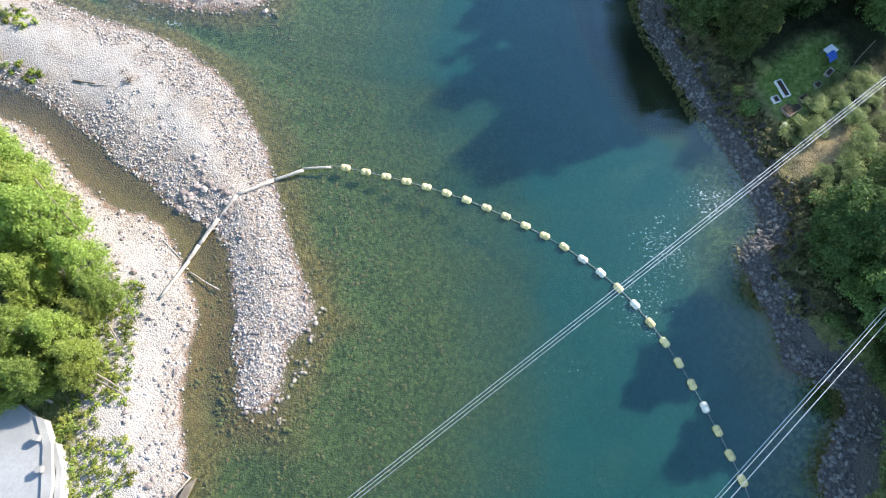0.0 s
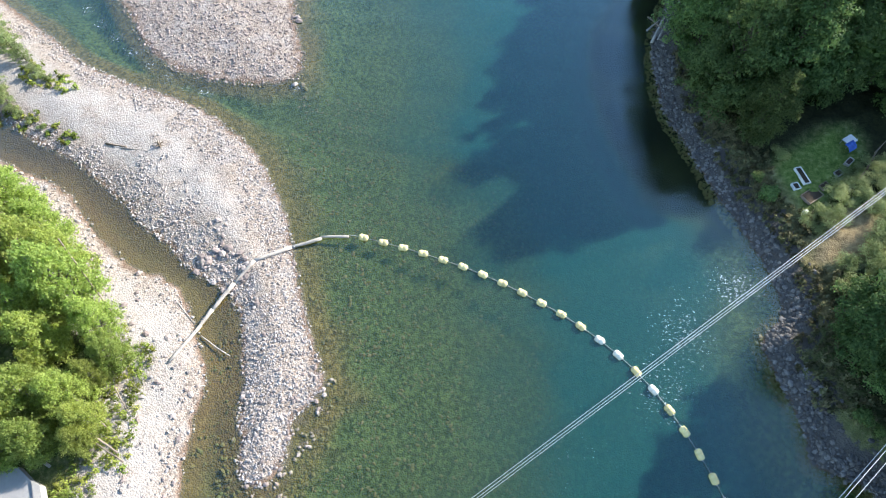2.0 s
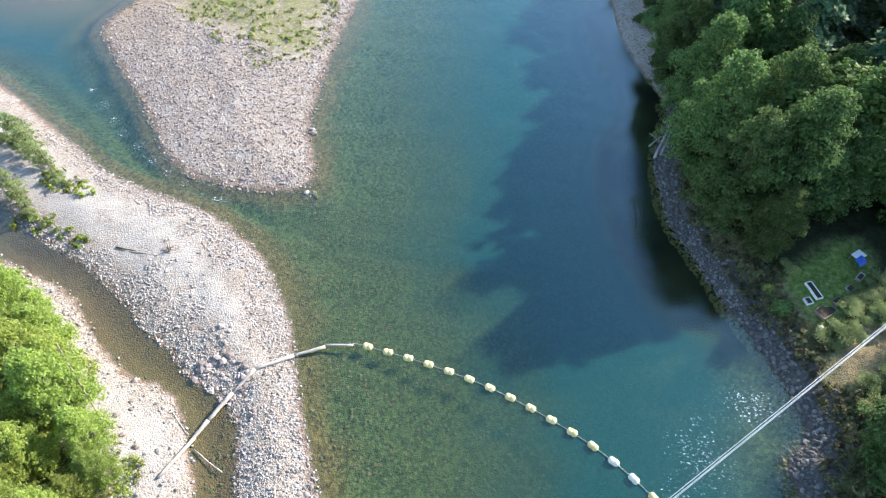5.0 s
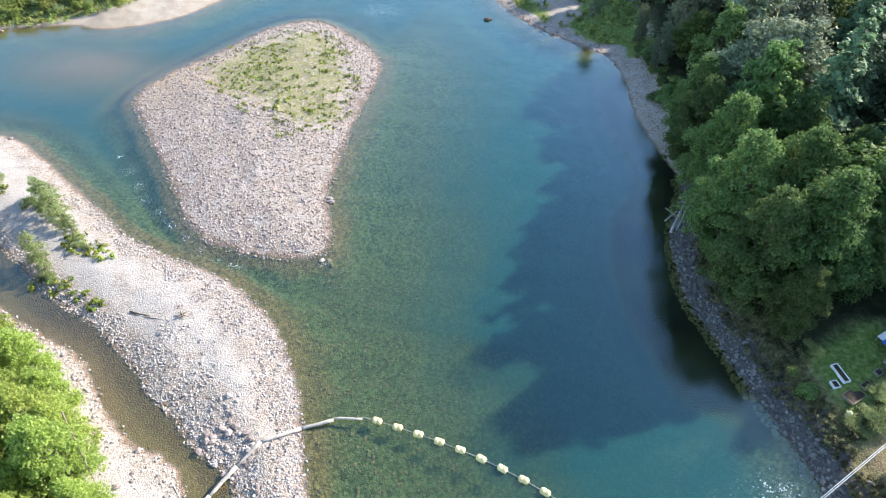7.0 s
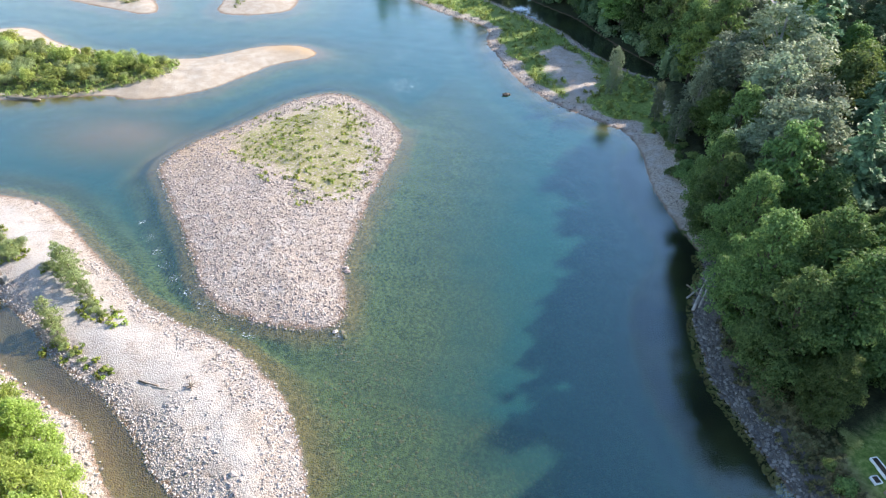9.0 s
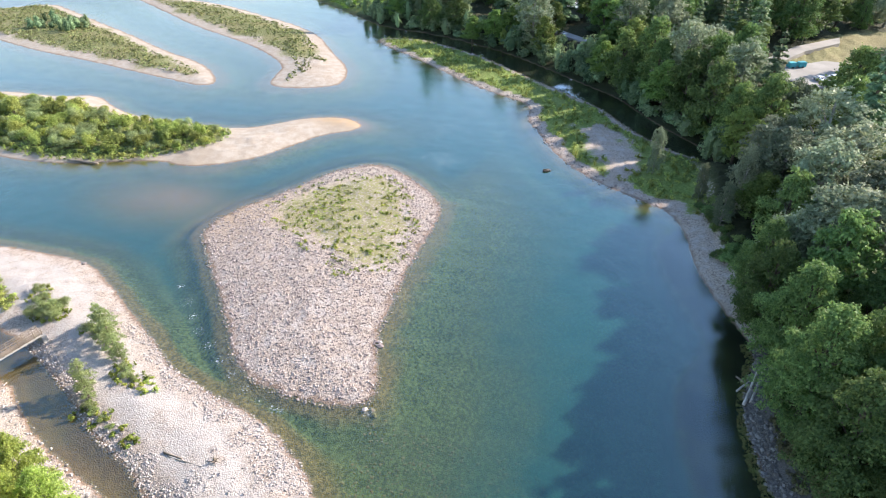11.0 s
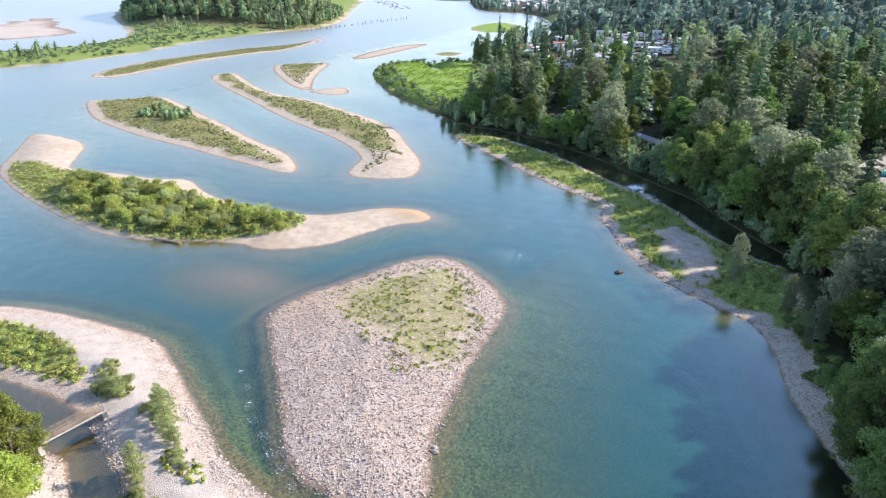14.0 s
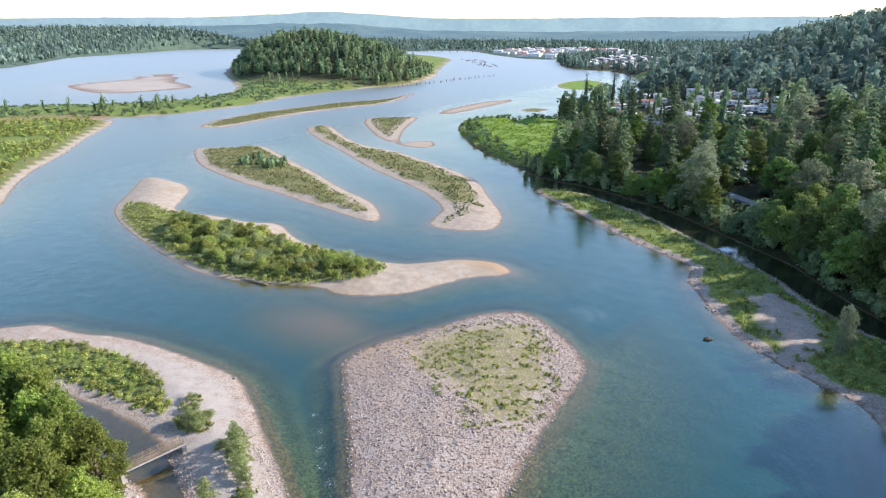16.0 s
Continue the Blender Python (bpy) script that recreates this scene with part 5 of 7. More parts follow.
edge = scatter(6000, (-140, 165), (40, 330), lambda x, y: (inside(RIGHT_LAND, x, y) > 0.8) & (inside(RIGHT_LAND, x, y) < 15) & (inside(SPIT_LAND, x, y) < -1.5) & (inside(MARSH, x, y) < -6) & (inside(LANE, x, y) < -9), 3.4, 49)
wood("bank_trees", edge, np.random.default_rng(5).uniform(2.5, 11, len(edge)), np.random.default_rng(6).uniform(2.2, 5.0, len(edge)), 300, 0.42, M_WOODS, "dense bushy trees overhanging the dark back channel", 50, False, 0.5)
spit = scatter(12000, (-112, 130), (24, 262), lambda x, y: (inside(SPIT_LAND, x, y) > -1) & (inside(RIGHT_LAND, x, y) + 1.5 * waves(x, y, 12, 63) > 2.9) & (inside(SPIT_GRAVEL, x, y) + 3 * waves(x, y, 8, 67) < 0) & (waves(x, y, 11, 82) > -0.45), 1.15, 56)
wood("spit_brush", spit, np.random.default_rng(11).uniform(0.3, 1.6, len(spit)), np.random.default_rng(12).uniform(0.5, 1.3, len(spit)), 50, 0.19, M_THICKET, "green brush and grass on the low spit", 57, False, 0.25, 0.9)
dry = scatter(9000, (24, 26), (44, 84), lambda x, y: (inside(RIGHT_LAND, x, y) > 2.0 + waves(x, y, 6, 81)) & (inside(RIGHT_LAND, x, y) < 7.5) & (inside(LAWN, x, y) < -0.3) & (inside(DRY_GRASS, x, y) < -0.5), 0.7, 53)
wood("bank_brush", dry, np.random.default_rng(9).uniform(0.3, 1.3, len(dry)), np.random.default_rng(10).uniform(0.4, 0.9, len(dry)), 36, 0.2, M_DRY_BRUSH, "brown tangled brush above the riprap", 54, False, 0.25)
weeds = scatter(14000, (-60, -14), (-28, 30), lambda x, y: (inside(WEST_SHORE, x, y) > 5.8 + 1.5 * waves(x, y, 8, 15)) & (inside(WEST_SHORE, x, y) < 13) & (waves(x, y, 4, 80) > -0.6) & (x > -40 + np.clip((3 - y) * 0.25, 0, 5)), 0.6, 51)
wood("bank_weeds", weeds, np.random.default_rng(7).uniform(0.3, 1.2, len(weeds)), np.random.default_rng(8).uniform(0.35, 0.8, len(weeds)), 54, 0.10, M_WEEDS, "yellow-green weeds above the west bank", 52, False, 0.25, 0.9)


# woods farther along the right bank, over the hill, the knoll and the far shores
def by_kind(spots, share, seed):
    pick = np.random.default_rng(seed).random(len(spots)) < share
    return spots[pick], spots[~pick]


mid = scatter(9000, (-260, ENOUGH_Y - 30), (190, 560), lambda x, y: wood_here(x, y) & (inside(HOMES, x, y) < 4) & ((y > ENOUGH_Y) | (x > 76)) & ~((x < -180) & (y < 485)), 11.4, 51)
mid = mid[~((mid[:, 1] > 440) & (mid[:, 0] < 0) & (np.random.default_rng(50).random(len(mid)) < 0.35))]
a, b = by_kind(mid, 0.18, 52)
low = lambda s, h: lower(s[:, 0], s[:, 1], h, np.random.default_rng(49).random(len(s)))
wood("mid_woods", a, low(a, np.random.default_rng(13).uniform(19, 36, len(a))), RNG.uniform(4.6, 7.0, len(a)), 260, 1.0, M_FIRS, "tall dark conifers in the wood on the right bank", 53, True)
b, c = by_kind(b, 0.84, 88)
wood("mid_woods", c, low(c, RNG.uniform(14, 23, len(c))), RNG.uniform(4.5, 7.0, len(c)), 380, 0.85, M_SILVER, "pale silvery poplars in the wood on the right bank", 89, False, 0.5)
wood("mid_woods", b, low(b, 8 + 17 * np.random.default_rng(14).random(len(b)) ** 0.8), RNG.uniform(5.5, 9.5, len(b)), 400, 0.95, M_WOODS, "broadleaf wood on the right bank", 54, False, 0.55)
homes_trees = scatter(1700, (-195, 460), (5, 725), lambda x, y: (inside(HOMES, x, y) > -2), 12.0, 55)
a, b = by_kind(homes_trees, 0.7, 56)
wood("village_trees", a, RNG.uniform(8, 20, len(a)), RNG.uniform(2.4, 3.8, len(a)), 170, 0.75, M_FIRS, "conifers among the mobile homes", 57, True)
wood("village_trees", b, RNG.uniform(8, 13, len(b)), RNG.uniform(3.5, 5.5, len(b)), 200, 0.75, M_WOODS, "broadleaf trees among the mobile homes", 58, False)
hill = scatter(16000, (-560, 540), (330, 1750), lambda x, y: wood_here(x, y) & (inside(HOMES, x, y) < -3), 14.5, 59)
a, b = by_kind(hill, 0.2, 60)
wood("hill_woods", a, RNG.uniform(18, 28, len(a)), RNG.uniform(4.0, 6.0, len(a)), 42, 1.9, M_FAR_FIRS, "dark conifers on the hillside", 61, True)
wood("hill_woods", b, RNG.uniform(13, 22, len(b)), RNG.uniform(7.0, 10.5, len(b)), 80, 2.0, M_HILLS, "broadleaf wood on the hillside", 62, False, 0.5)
knoll = scatter(5000, (-1000, 640), (-470, 960), lambda x, y: (relief(x, y)[1] > 4) & (inside(LEVEE, x, y) > 6), 8.6, 63)
a, b = by_kind(knoll, 0.14, 64)
wood("knoll_woods", a, RNG.uniform(16, 26, len(a)), RNG.uniform(3.6, 5.4, len(a)), 60, 1.4, M_FIRS, "dark conifers covering the river knoll", 65, True)
wood("knoll_woods", b, RNG.uniform(12, 18, len(b)), RNG.uniform(5.5, 7.5, len(b)), 90, 1.4, M_WOODS, "broadleaf wood covering the river knoll", 66, False, 0.5)
levee = scatter(9000, (-900, 110), (-470, 720), lambda x, y: (inside(LEVEE, x, y) > 5) & (relief(x, y)[1] < 5) & (waves(x, y, 45, 17) > -0.35), 5.4, 67)
wood("levee_trees", levee, np.where((inside(LEVEE, levee[:, 0], levee[:, 1]) > 30) & ((levee[:, 0] < -640) | (waves(levee[:, 0], levee[:, 1], 40, 19) > 0.5)), RNG.uniform(6, 14, len(levee)), RNG.uniform(0.6, 2.6, len(levee))), RNG.uniform(2.2, 4.6, len(levee)), 80, 0.7, M_WOODS, "loose row of trees and shrubs on the levee", 68, False, 0.4, 0.6)
bank = scatter(16000, (-640, 20), (-250, 290), lambda x, y: (inside(LEFT_BANK, x, y) > 9) & (waves(x, y, 70, 9) > -0.6), 3.2, 69)
wood("left_bank_shrubs", bank, RNG.uniform(1.0, 3.5, len(bank)), RNG.uniform(1.4, 3.0, len(bank)), 34, 0.6, M_THICKET, "green shrubs on the low left bank", 70, False, 0.25, 0.9)
for name, loop, lo, hi, seed in (("island_shrubs", ISLAND_THREE, (-330, 178), (-136, 275), 71), ("island_shrubs", ISLAND_FOUR, (-332, 185), (-94, 362), 72), ("islet_shrubs", ISLET, (-320, 312), (-200, 440), 73), ("thin_bar_shrubs", THIN_BAR, (-426, 300), (-376, 560), 77)):
    spots = scatter(26000, lo, hi, lambda x, y: (inside(loop, x, y) > 5.0) & ((x * -1 + y * 0.1) > 134) & ((loop is not ISLET) | (x < -248)) & (waves(x, y, 14, seed) + 0.6 * waves(x, y, 5, seed + 3) > -0.5), 1.3, seed)
    wood(name, spots, RNG.uniform(0.12, 0.75, len(spots)) * (1 + 0.9 * np.maximum(waves(spots[:, 0], spots[:, 1], 30, 5), 0)), RNG.uniform(0.5, 1.2, len(spots)), 24, 0.26, M_BRUSH, "low olive-green shrubs on a sandy island", seed + 10, False, 0.3, 0.9)
tall = scatter(120, (-262, 222), (-236, 240), lambda x, y: inside(ISLAND_THREE, x, y) > 6, 3.5, 74)
wood("island_trees", tall, RNG.uniform(2.5, 5.5, len(tall)), RNG.uniform(1.8, 2.8, len(tall)), 220, 0.26, M_WOODS, "clump of small trees on a sandy island", 84, False)
marsh = scatter(1400, (-245, 300), (-120, 470), lambda x, y: (inside(RIGHT_LAND, x, y) > 3) & (inside(MARSH, x, y) > -14) & ((inside(RIGHT_LAND, x, y) < 16) | (inside(MARSH, x, y) < 2)), 4.0, 75)
reeds = scatter(6000, (-240, 300), (-120, 470), lambda x, y: (inside(MARSH, x, y) > -3) & (inside(POOL, x, y) < -2) & (waves(x, y, 24, 83) > -0.35), 1.9, 76)
wood("marsh_reeds", reeds, RNG.uniform(0.3, 1.1, len(reeds)), RNG.uniform(0.9, 2.0, len(reeds)), 40, 0.3, M_REEDS, "bright green reeds and grass in the marsh", 86, False, 0.25, 1.0)
wood("marsh_shrubs", marsh, RNG.uniform(1.2, 3.5, len(marsh)), RNG.uniform(1.6, 3.0, len(marsh)), 70, 0.7, M_WOODS, "shrubs round the bright green marsh", 85, False, 0.25)


def far_here(x, y):
    return (inside(FAR_SHORE, x, y) > 12) & (inside(TOWN, x, y) < 0) & (np.hypot(x, y) < 4800) & (y > 0.25 * -x - 900)


far = np.concatenate((scatter(30000, (-3400, 0), (-1300, 2100), far_here, 21, 91), scatter(20000, (-2600, 1800), (900, 2700), far_here, 24, 92), scatter(26000, (-3600, 300), (1500, 3400), lambda x, y: far_here(x, y) & (np.hypot(x, y) > 2700) & (np.hypot(x, y) < 3400), 24, 93)))
a, b = by_kind(far, 0.5, 95)
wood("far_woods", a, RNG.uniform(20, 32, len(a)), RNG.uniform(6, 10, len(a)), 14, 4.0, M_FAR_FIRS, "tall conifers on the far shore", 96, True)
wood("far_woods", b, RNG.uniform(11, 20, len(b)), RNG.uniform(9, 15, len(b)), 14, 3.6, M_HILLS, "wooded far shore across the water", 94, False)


def far_ridge(distance, tops, rough, mat, seed):
    """A plain hazy ridge on the horizon: height over the water by bearing."""
    rng = np.random.default_rng(seed)
    az = np.linspace(-80, 24, 1400)
    top = np.interp(az, [a for a, _ in tops], [h for _, h in tops])
    for size in (0.9, 0.3, 0.1):
        top = top + rough * size * np.interp(az, np.arange(-81, 26, size), rng.normal(0, 1, len(np.arange(-81, 26, size))))
    rad = np.radians(az)
    x, y = distance * np.sin(rad), distance * np.cos(rad)
    v = np.concatenate([np.stack((x, y, np.full(len(az), -2.0)), 1)] + [np.stack((x + 900 * k * np.sin(rad) * (distance < 4000), y + 900 * k * np.cos(rad) * (distance < 4000), top * k ** 0.7), 1) for k in (0.35, 0.7, 1.0)])
    n = len(az)
    i = np.arange(n - 1)
    f = np.concatenate([np.stack((i + j * n, i + 1 + j * n, i + 1 + (j + 1) * n, i + (j + 1) * n), 1) for j in range(3)])
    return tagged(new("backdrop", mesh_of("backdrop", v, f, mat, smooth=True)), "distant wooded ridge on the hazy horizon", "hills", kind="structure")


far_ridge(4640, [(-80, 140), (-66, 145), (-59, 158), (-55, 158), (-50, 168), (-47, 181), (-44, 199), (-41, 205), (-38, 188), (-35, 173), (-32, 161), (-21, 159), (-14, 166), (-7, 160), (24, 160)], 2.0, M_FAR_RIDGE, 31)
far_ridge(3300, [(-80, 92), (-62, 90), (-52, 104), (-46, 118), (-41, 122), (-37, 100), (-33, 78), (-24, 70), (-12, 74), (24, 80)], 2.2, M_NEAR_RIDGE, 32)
drop_models(*GROVE_TREES, *PLUMS, *SAPLINGS, *FINE_SHRUBS, *BIG_MAPLES, *LIMES, *ALDERS, *MAPLES, *POPLARS, *FIRS, *SHRUBS, *DARK_SHRUBS)


# ---- log boom, buoys, driftwood ----
def wire_curve(name, points, radius, mat, label, category, group=""):
    cu = bpy.data.curves.new(name, "CURVE")
    cu.dimensions, cu.bevel_depth, cu.bevel_resolution, cu.use_fill_caps = "3D", radius, 1, True
    sp = cu.splines.new("POLY")
    sp.points.add(len(points) - 1)
    for q, p in zip(sp.points, points):
        q.co = (*p, 1)
    cu.materials.append(mat)
    return tagged(new(name, cu), label, category, group)


def along(points, count):
    """Evenly spaced places and headings along a smoothed line through a few places."""
    p = np.array(points, float)
    t = np.linspace(0, len(p) - 1, 40 * len(p))
    i = np.clip(t.astype(int), 0, len(p) - 2)
    u = (t - i)[:, None]
    q0, q1, q2, q3 = p[np.maximum(i - 1, 0)], p[i], p[i + 1], p[np.minimum(i + 2, len(p) - 1)]
    c = 0.5 * (2 * q1 + (q2 - q0) * u + (2 * q0 - 5 * q1 + 4 * q2 - q3) * u ** 2 + (3 * q1 - q0 - 3 * q2 + q3) * u ** 3)
    s = np.concatenate(([0], np.cumsum(np.linalg.norm(np.diff(c, axis=0), axis=1))))
    at = np.linspace(0, s[-1], count)
    return np.stack([np.interp(at, s, c[:, k]) for k in range(p.shape[1])], 1)


BOOM = [(-16.0, 40.7), (-8.4, 39.6), (-1.0, 37.9), (6.2, 35.3), (13.3, 31.7), (19.4, 26.8), (24.2, 20.5), (28.1, 13.4), (30.4, 8.4)]


def buoy_model(mat):
    b = thing("buoy", Matrix(), "weathered yellow plastic float on the boom cable", "buoy")
    prof = [(-0.60, 0.0), (-0.60, 0.13), (-0.57, 0.26), (-0.48, 0.36), (-0.36, 0.40), (-0.06, 0.41), (-0.045, 0.385), (0.045, 0.385), (0.06, 0.41), (0.36, 0.40), (0.48, 0.36), (0.57, 0.26), (0.60, 0.13), (0.60, 0.0)]
    bm = bmesh.new()
    verts = [[bm.verts.new((x, r * math.cos(a), r * math.sin(a))) for a in [2 * math.pi * k / 18 for k in range(18)]] for x, r in prof[1:-1]]
    for p, q in zip(verts, verts[1:]):
        for k in range(18):
            bm.faces.new((p[k], q[k], q[(k + 1) % 18], p[(k + 1) % 18]))
    bm.faces.new(verts[0])
    bm.faces.new(verts[-1][::-1])
    part("float_body", bm, mat, b, smooth=True)
    for s in (-1, 1):
        part("end_collar", tube([(s * 0.59, 0, 0), (s * 0.70, 0, 0)], [0.09, 0.07], 10), M_STEEL, b, "dull steel collar")
    return b


yellow, pale = buoy_model(M_BUOY), buoy_model(M_BUOY_PALE)
tagged(pale, "sun-bleached cream plastic float on the boom cable")
places = along(BOOM, 24)
for i, (x, y) in enumerate(places):
    (ax, ay), (bx, by) = places[max(i - 1, 0)], places[min(i + 1, 23)]
    a = math.degrees(math.atan2(by - ay, bx - ax))
    m = pose(x, y, 0.14, random.uniform(-20, 20), random.uniform(-3, 3), a + random.uniform(-7, 7))
    tagged(copy_thing(pale if i in (12, 13, 15, 20) else yellow, m), group="floats of the boom")
drop_models(yellow, pale)
cable = along([(-18.0, 40.8)] + BOOM + [(31.2, 5.5), (31.8, 2.0)], 120)
wire_curve("boom_cable", [(x, y, 0.10) for x, y in cable], 0.045, M_ROPE, "grey wire rope that strings the floats together", "cable")


def log(name, a, b, r, mat, label, sink=0.25, taper=0.75, z=None, category="log", group=""):
    """A bleached trunk lying between two places of the plan."""
    (ax, ay), (bx, by) = a, b
    length = math.hypot(bx - ax, by - ay)
    za, zb = (max(gz(ax, ay), 0.0) + r - sink * r, max(gz(bx, by), 0.0) + r - sink * r) if z is None else z
    n = max(4, int(length))
    pts = [(k / n * length, random.uniform(-0.04, 0.04), random.uniform(-0.02, 0.02)) for k in range(n + 1)]
    bm = tube(pts, [r * (1 - (1 - taper) * k / n) for k in range(n + 1)], 11, wobble=0.06)
    for _ in range(3):
        at = random.uniform(0.15, 0.9) * length
        w = random.uniform(-1, 1)
        tube([(at, 0, 0), (at + 0.12, w * r * 1.3, r * 1.15)], [r * 0.22, r * 0.12], 6, bm)
    way = Vector((bx - ax, by - ay, zb - za))
    m = Matrix.Translation((ax, ay, za)) @ way.to_track_quat("X", "Z").to_matrix().to_4x4()
    ob = part(name, bm, mat, None, m=m, smooth=True)
    return tagged(ob, label, category, group)


for a, b, r in (((-17.8, 40.5), (-21.3, 39.95), 0.17), ((-21.1, 39.7), (-24.7, 37.9), 0.22), ((-24.5, 37.9), (-28.3, 35.0), 0.25), ((-28.2, 35.1), (-30.0, 31.8), 0.24), ((-29.9, 32.0), (-31.6, 28.2), 0.27), ((-31.5, 28.5), (-32.4, 25.9), 0.25), ((-32.2, 26.4), (-33.9, 21.4), 0.22)):
    log("boom_log", a, b, r, M_LOG, "bleached grey log of the floating boom", z=(0.25, 0.25) if a[0] > -22 else None, group="logs of the boom")
for a, b, r, mat in (((-31.8, 25.1), (-27.8, 23.3), 0.085, M_LOG), ((-35.6, 19.0), (-29.3, 19.6), 0.06, M_LOG), ((-53.3, 49.6), (-50.2, 49.3), 0.15, M_OLD_WOOD), ((-52.4, 49.2), (-46.9, 48.9), 0.07, M_LOG),
                     ((-36.2, 29.0), (-33.2, 26.6), 0.07, M_LOG), ((21.0, 81.5), (24.0, 89.8), 0.24, M_LOG), ((21.9, 82.0), (24.6, 89.3), 0.20, M_LOG), ((20.3, 84.2), (22.4, 86.9), 0.15, M_LOG), ((20.6, 87.4), (22.9, 83.8), 0.13, M_OLD_WOOD),
                     ((-46.8, 11.6), (-41.0, 9.0), 0.2, M_LOG), ((-41.6, 12.2), (-37.2, 10.0), 0.16, M_OLD_WOOD), ((-136.5, 118.6), (-128.0, 119.6), 0.3, M_OLD_WOOD), ((26.2, 222.4), (20.5, 226.0), 0.2, M_LOG), ((-27.4, 1.2), (-26.0, 3.3), 0.12, M_LOG), ((-26.0, 3.3), (-26.9, 3.7), 0.10, M_LOG)):
    log("driftwood_log", a, b, r, mat, "bare driftwood trunk stranded on the shore", group="driftwood")
for a, b, r, z in (((-39.7, 13.6), (-34.1, 11.0), 0.12, (5.2, 3.0)), ((-36.9, 11.8), (-33.6, 10.4), 0.10, (3.8, 2.6)), ((-39.5, 15.5), (-35.5, 13.0), 0.09, (6.5, 4.0)), ((-44.8, 29.8), (-38.1, 23.1), 0.09, (11.2, 3.4)), ((-37.2, 17.4), (-35.4, 15.2), 0.08, (3.6, 2.2))):
    log("dead_trunk", a, b, r, M_OLD_WOOD, "thin bare dead trunk leaning through the grove", z=z, category="dead tree", group="dead trunks in the grove")


def stump(x, y, h):
    bm = tube([(0, 0, -0.2), (0, 0, h * 0.4), (0.1, 0.05, h)], [0.2, 0.10, 0.03], 9, wobble=0.15)
    for k in range(7):
        a = k * 0.9
        tube([(0, 0, 0.25), (math.cos(a) * 0.5, math.sin(a) * 0.5, 0.2 + 0.2 * (k % 2)), (math.cos(a) * 1.0, math.sin(a) * 1.0, 0.05 + 0.3 * (k % 3))], [0.09, 0.05, 0.02], 6, bm)
    tagged(part("tree_stump", bm, M_OLD_WOOD, None, m=pose(x, y, gz(x, y)), smooth=True), "grey uprooted stump on the gravel", "stump")


stump(-45.7, 50.0, 1.3)


# ---- stones ----
def stone_shape(seed, rough=0.16):
    """A rounded, slightly flattened stone of 60 triangles or fewer."""
    r = random.Random(seed)
    bm = bmesh.new()
    bmesh.ops.create_icosphere(bm, subdivisions=1, radius=1.0)
    for v in bm.verts:
        v.co *= 1 + r.uniform(-rough, rough)
        v.co.z *= 0.62
        v.co.x *= 1.15
    return bm


def stones(name, places, sizes, mat, label, seed, flat=0.72):
    """Stones too many to count, joined into ONE mesh."""
    rng = np.random.default_rng(seed)
    ico = np.array([(0, 0, 1), (0.89, 0, 0.45), (0.28, 0.85, 0.45), (-0.72, 0.53, 0.45), (-0.72, -0.53, 0.45), (0.28, -0.85, 0.45), (0.72, 0.53, -0.45), (-0.28, 0.85, -0.45), (-0.89, 0, -0.45), (-0.28, -0.85, -0.45), (0.72, -0.53, -0.45)])
    tri = np.array([(0, 1, 2), (0, 2, 3), (0, 3, 4), (0, 4, 5), (0, 5, 1), (1, 6, 2), (2, 7, 3), (3, 8, 4), (4, 9, 5), (5, 10, 1), (2, 6, 7), (3, 7, 8), (4, 8, 9), (5, 9, 10), (1, 10, 6)])
    n = len(places)
    v = ico[None] * (1 + rng.uniform(-0.22, 0.22, (n, 11, 1))) * np.stack((rng.uniform(0.8, 1.35, n), rng.uniform(0.7, 1.0, n), rng.uniform(flat - 0.15, flat + 0.15, n)), 1)[:, None]
    t = rng.uniform(0, 2 * math.pi, n)[:, None]
    v = np.stack((v[..., 0] * np.cos(t) - v[..., 1] * np.sin(t), v[..., 0] * np.sin(t) + v[..., 1] * np.cos(t), v[..., 2] + 0.25 * rng.normal(0, 1, n)[:, None] * v[..., 0]), -1) * sizes[:, None, None]
    v += np.stack((places[:, 0], places[:, 1], ground_z(places[:, 0], places[:, 1]) + sizes * 0.22), 1)[:, None]
    f = tri[None] + (np.arange(n) * 11)[:, None, None]
    return tagged(new(name, mesh_of(name, v.reshape(-1, 3), f.reshape(-1, 3), mat)), label, "stones", kind="stuff")


def pick(n, lo, hi, keep, seed):
    rng = np.random.default_rng(seed)
    x, y = rng.uniform(lo[0], hi[0], n), rng.uniform(lo[1], hi[1], n)
    ok = keep(x, y)
    return np.stack((x[ok], y[ok]), 1)


BAR = BAR_EAST + BAR_WEST


def bar_here(x, y):
    d = inside(BAR, x, y)
    rough = waves(x, y, 7, 13)
    thin = np.clip((-46 - x) / 10, 0, 1)   # fine silt along the spine
    return (d > -0.35) & ((d < 4.5 - 2.2 * thin + (2.5 - 1.3 * thin) * rough) | (waves(x, y, 2.3, 14) > 0.6 + 0.9 * thin) | (y < 30))


def sized(n, lo, hi, seed):
    return lo + (hi - lo) * np.random.default_rng(seed).random(n) ** 4


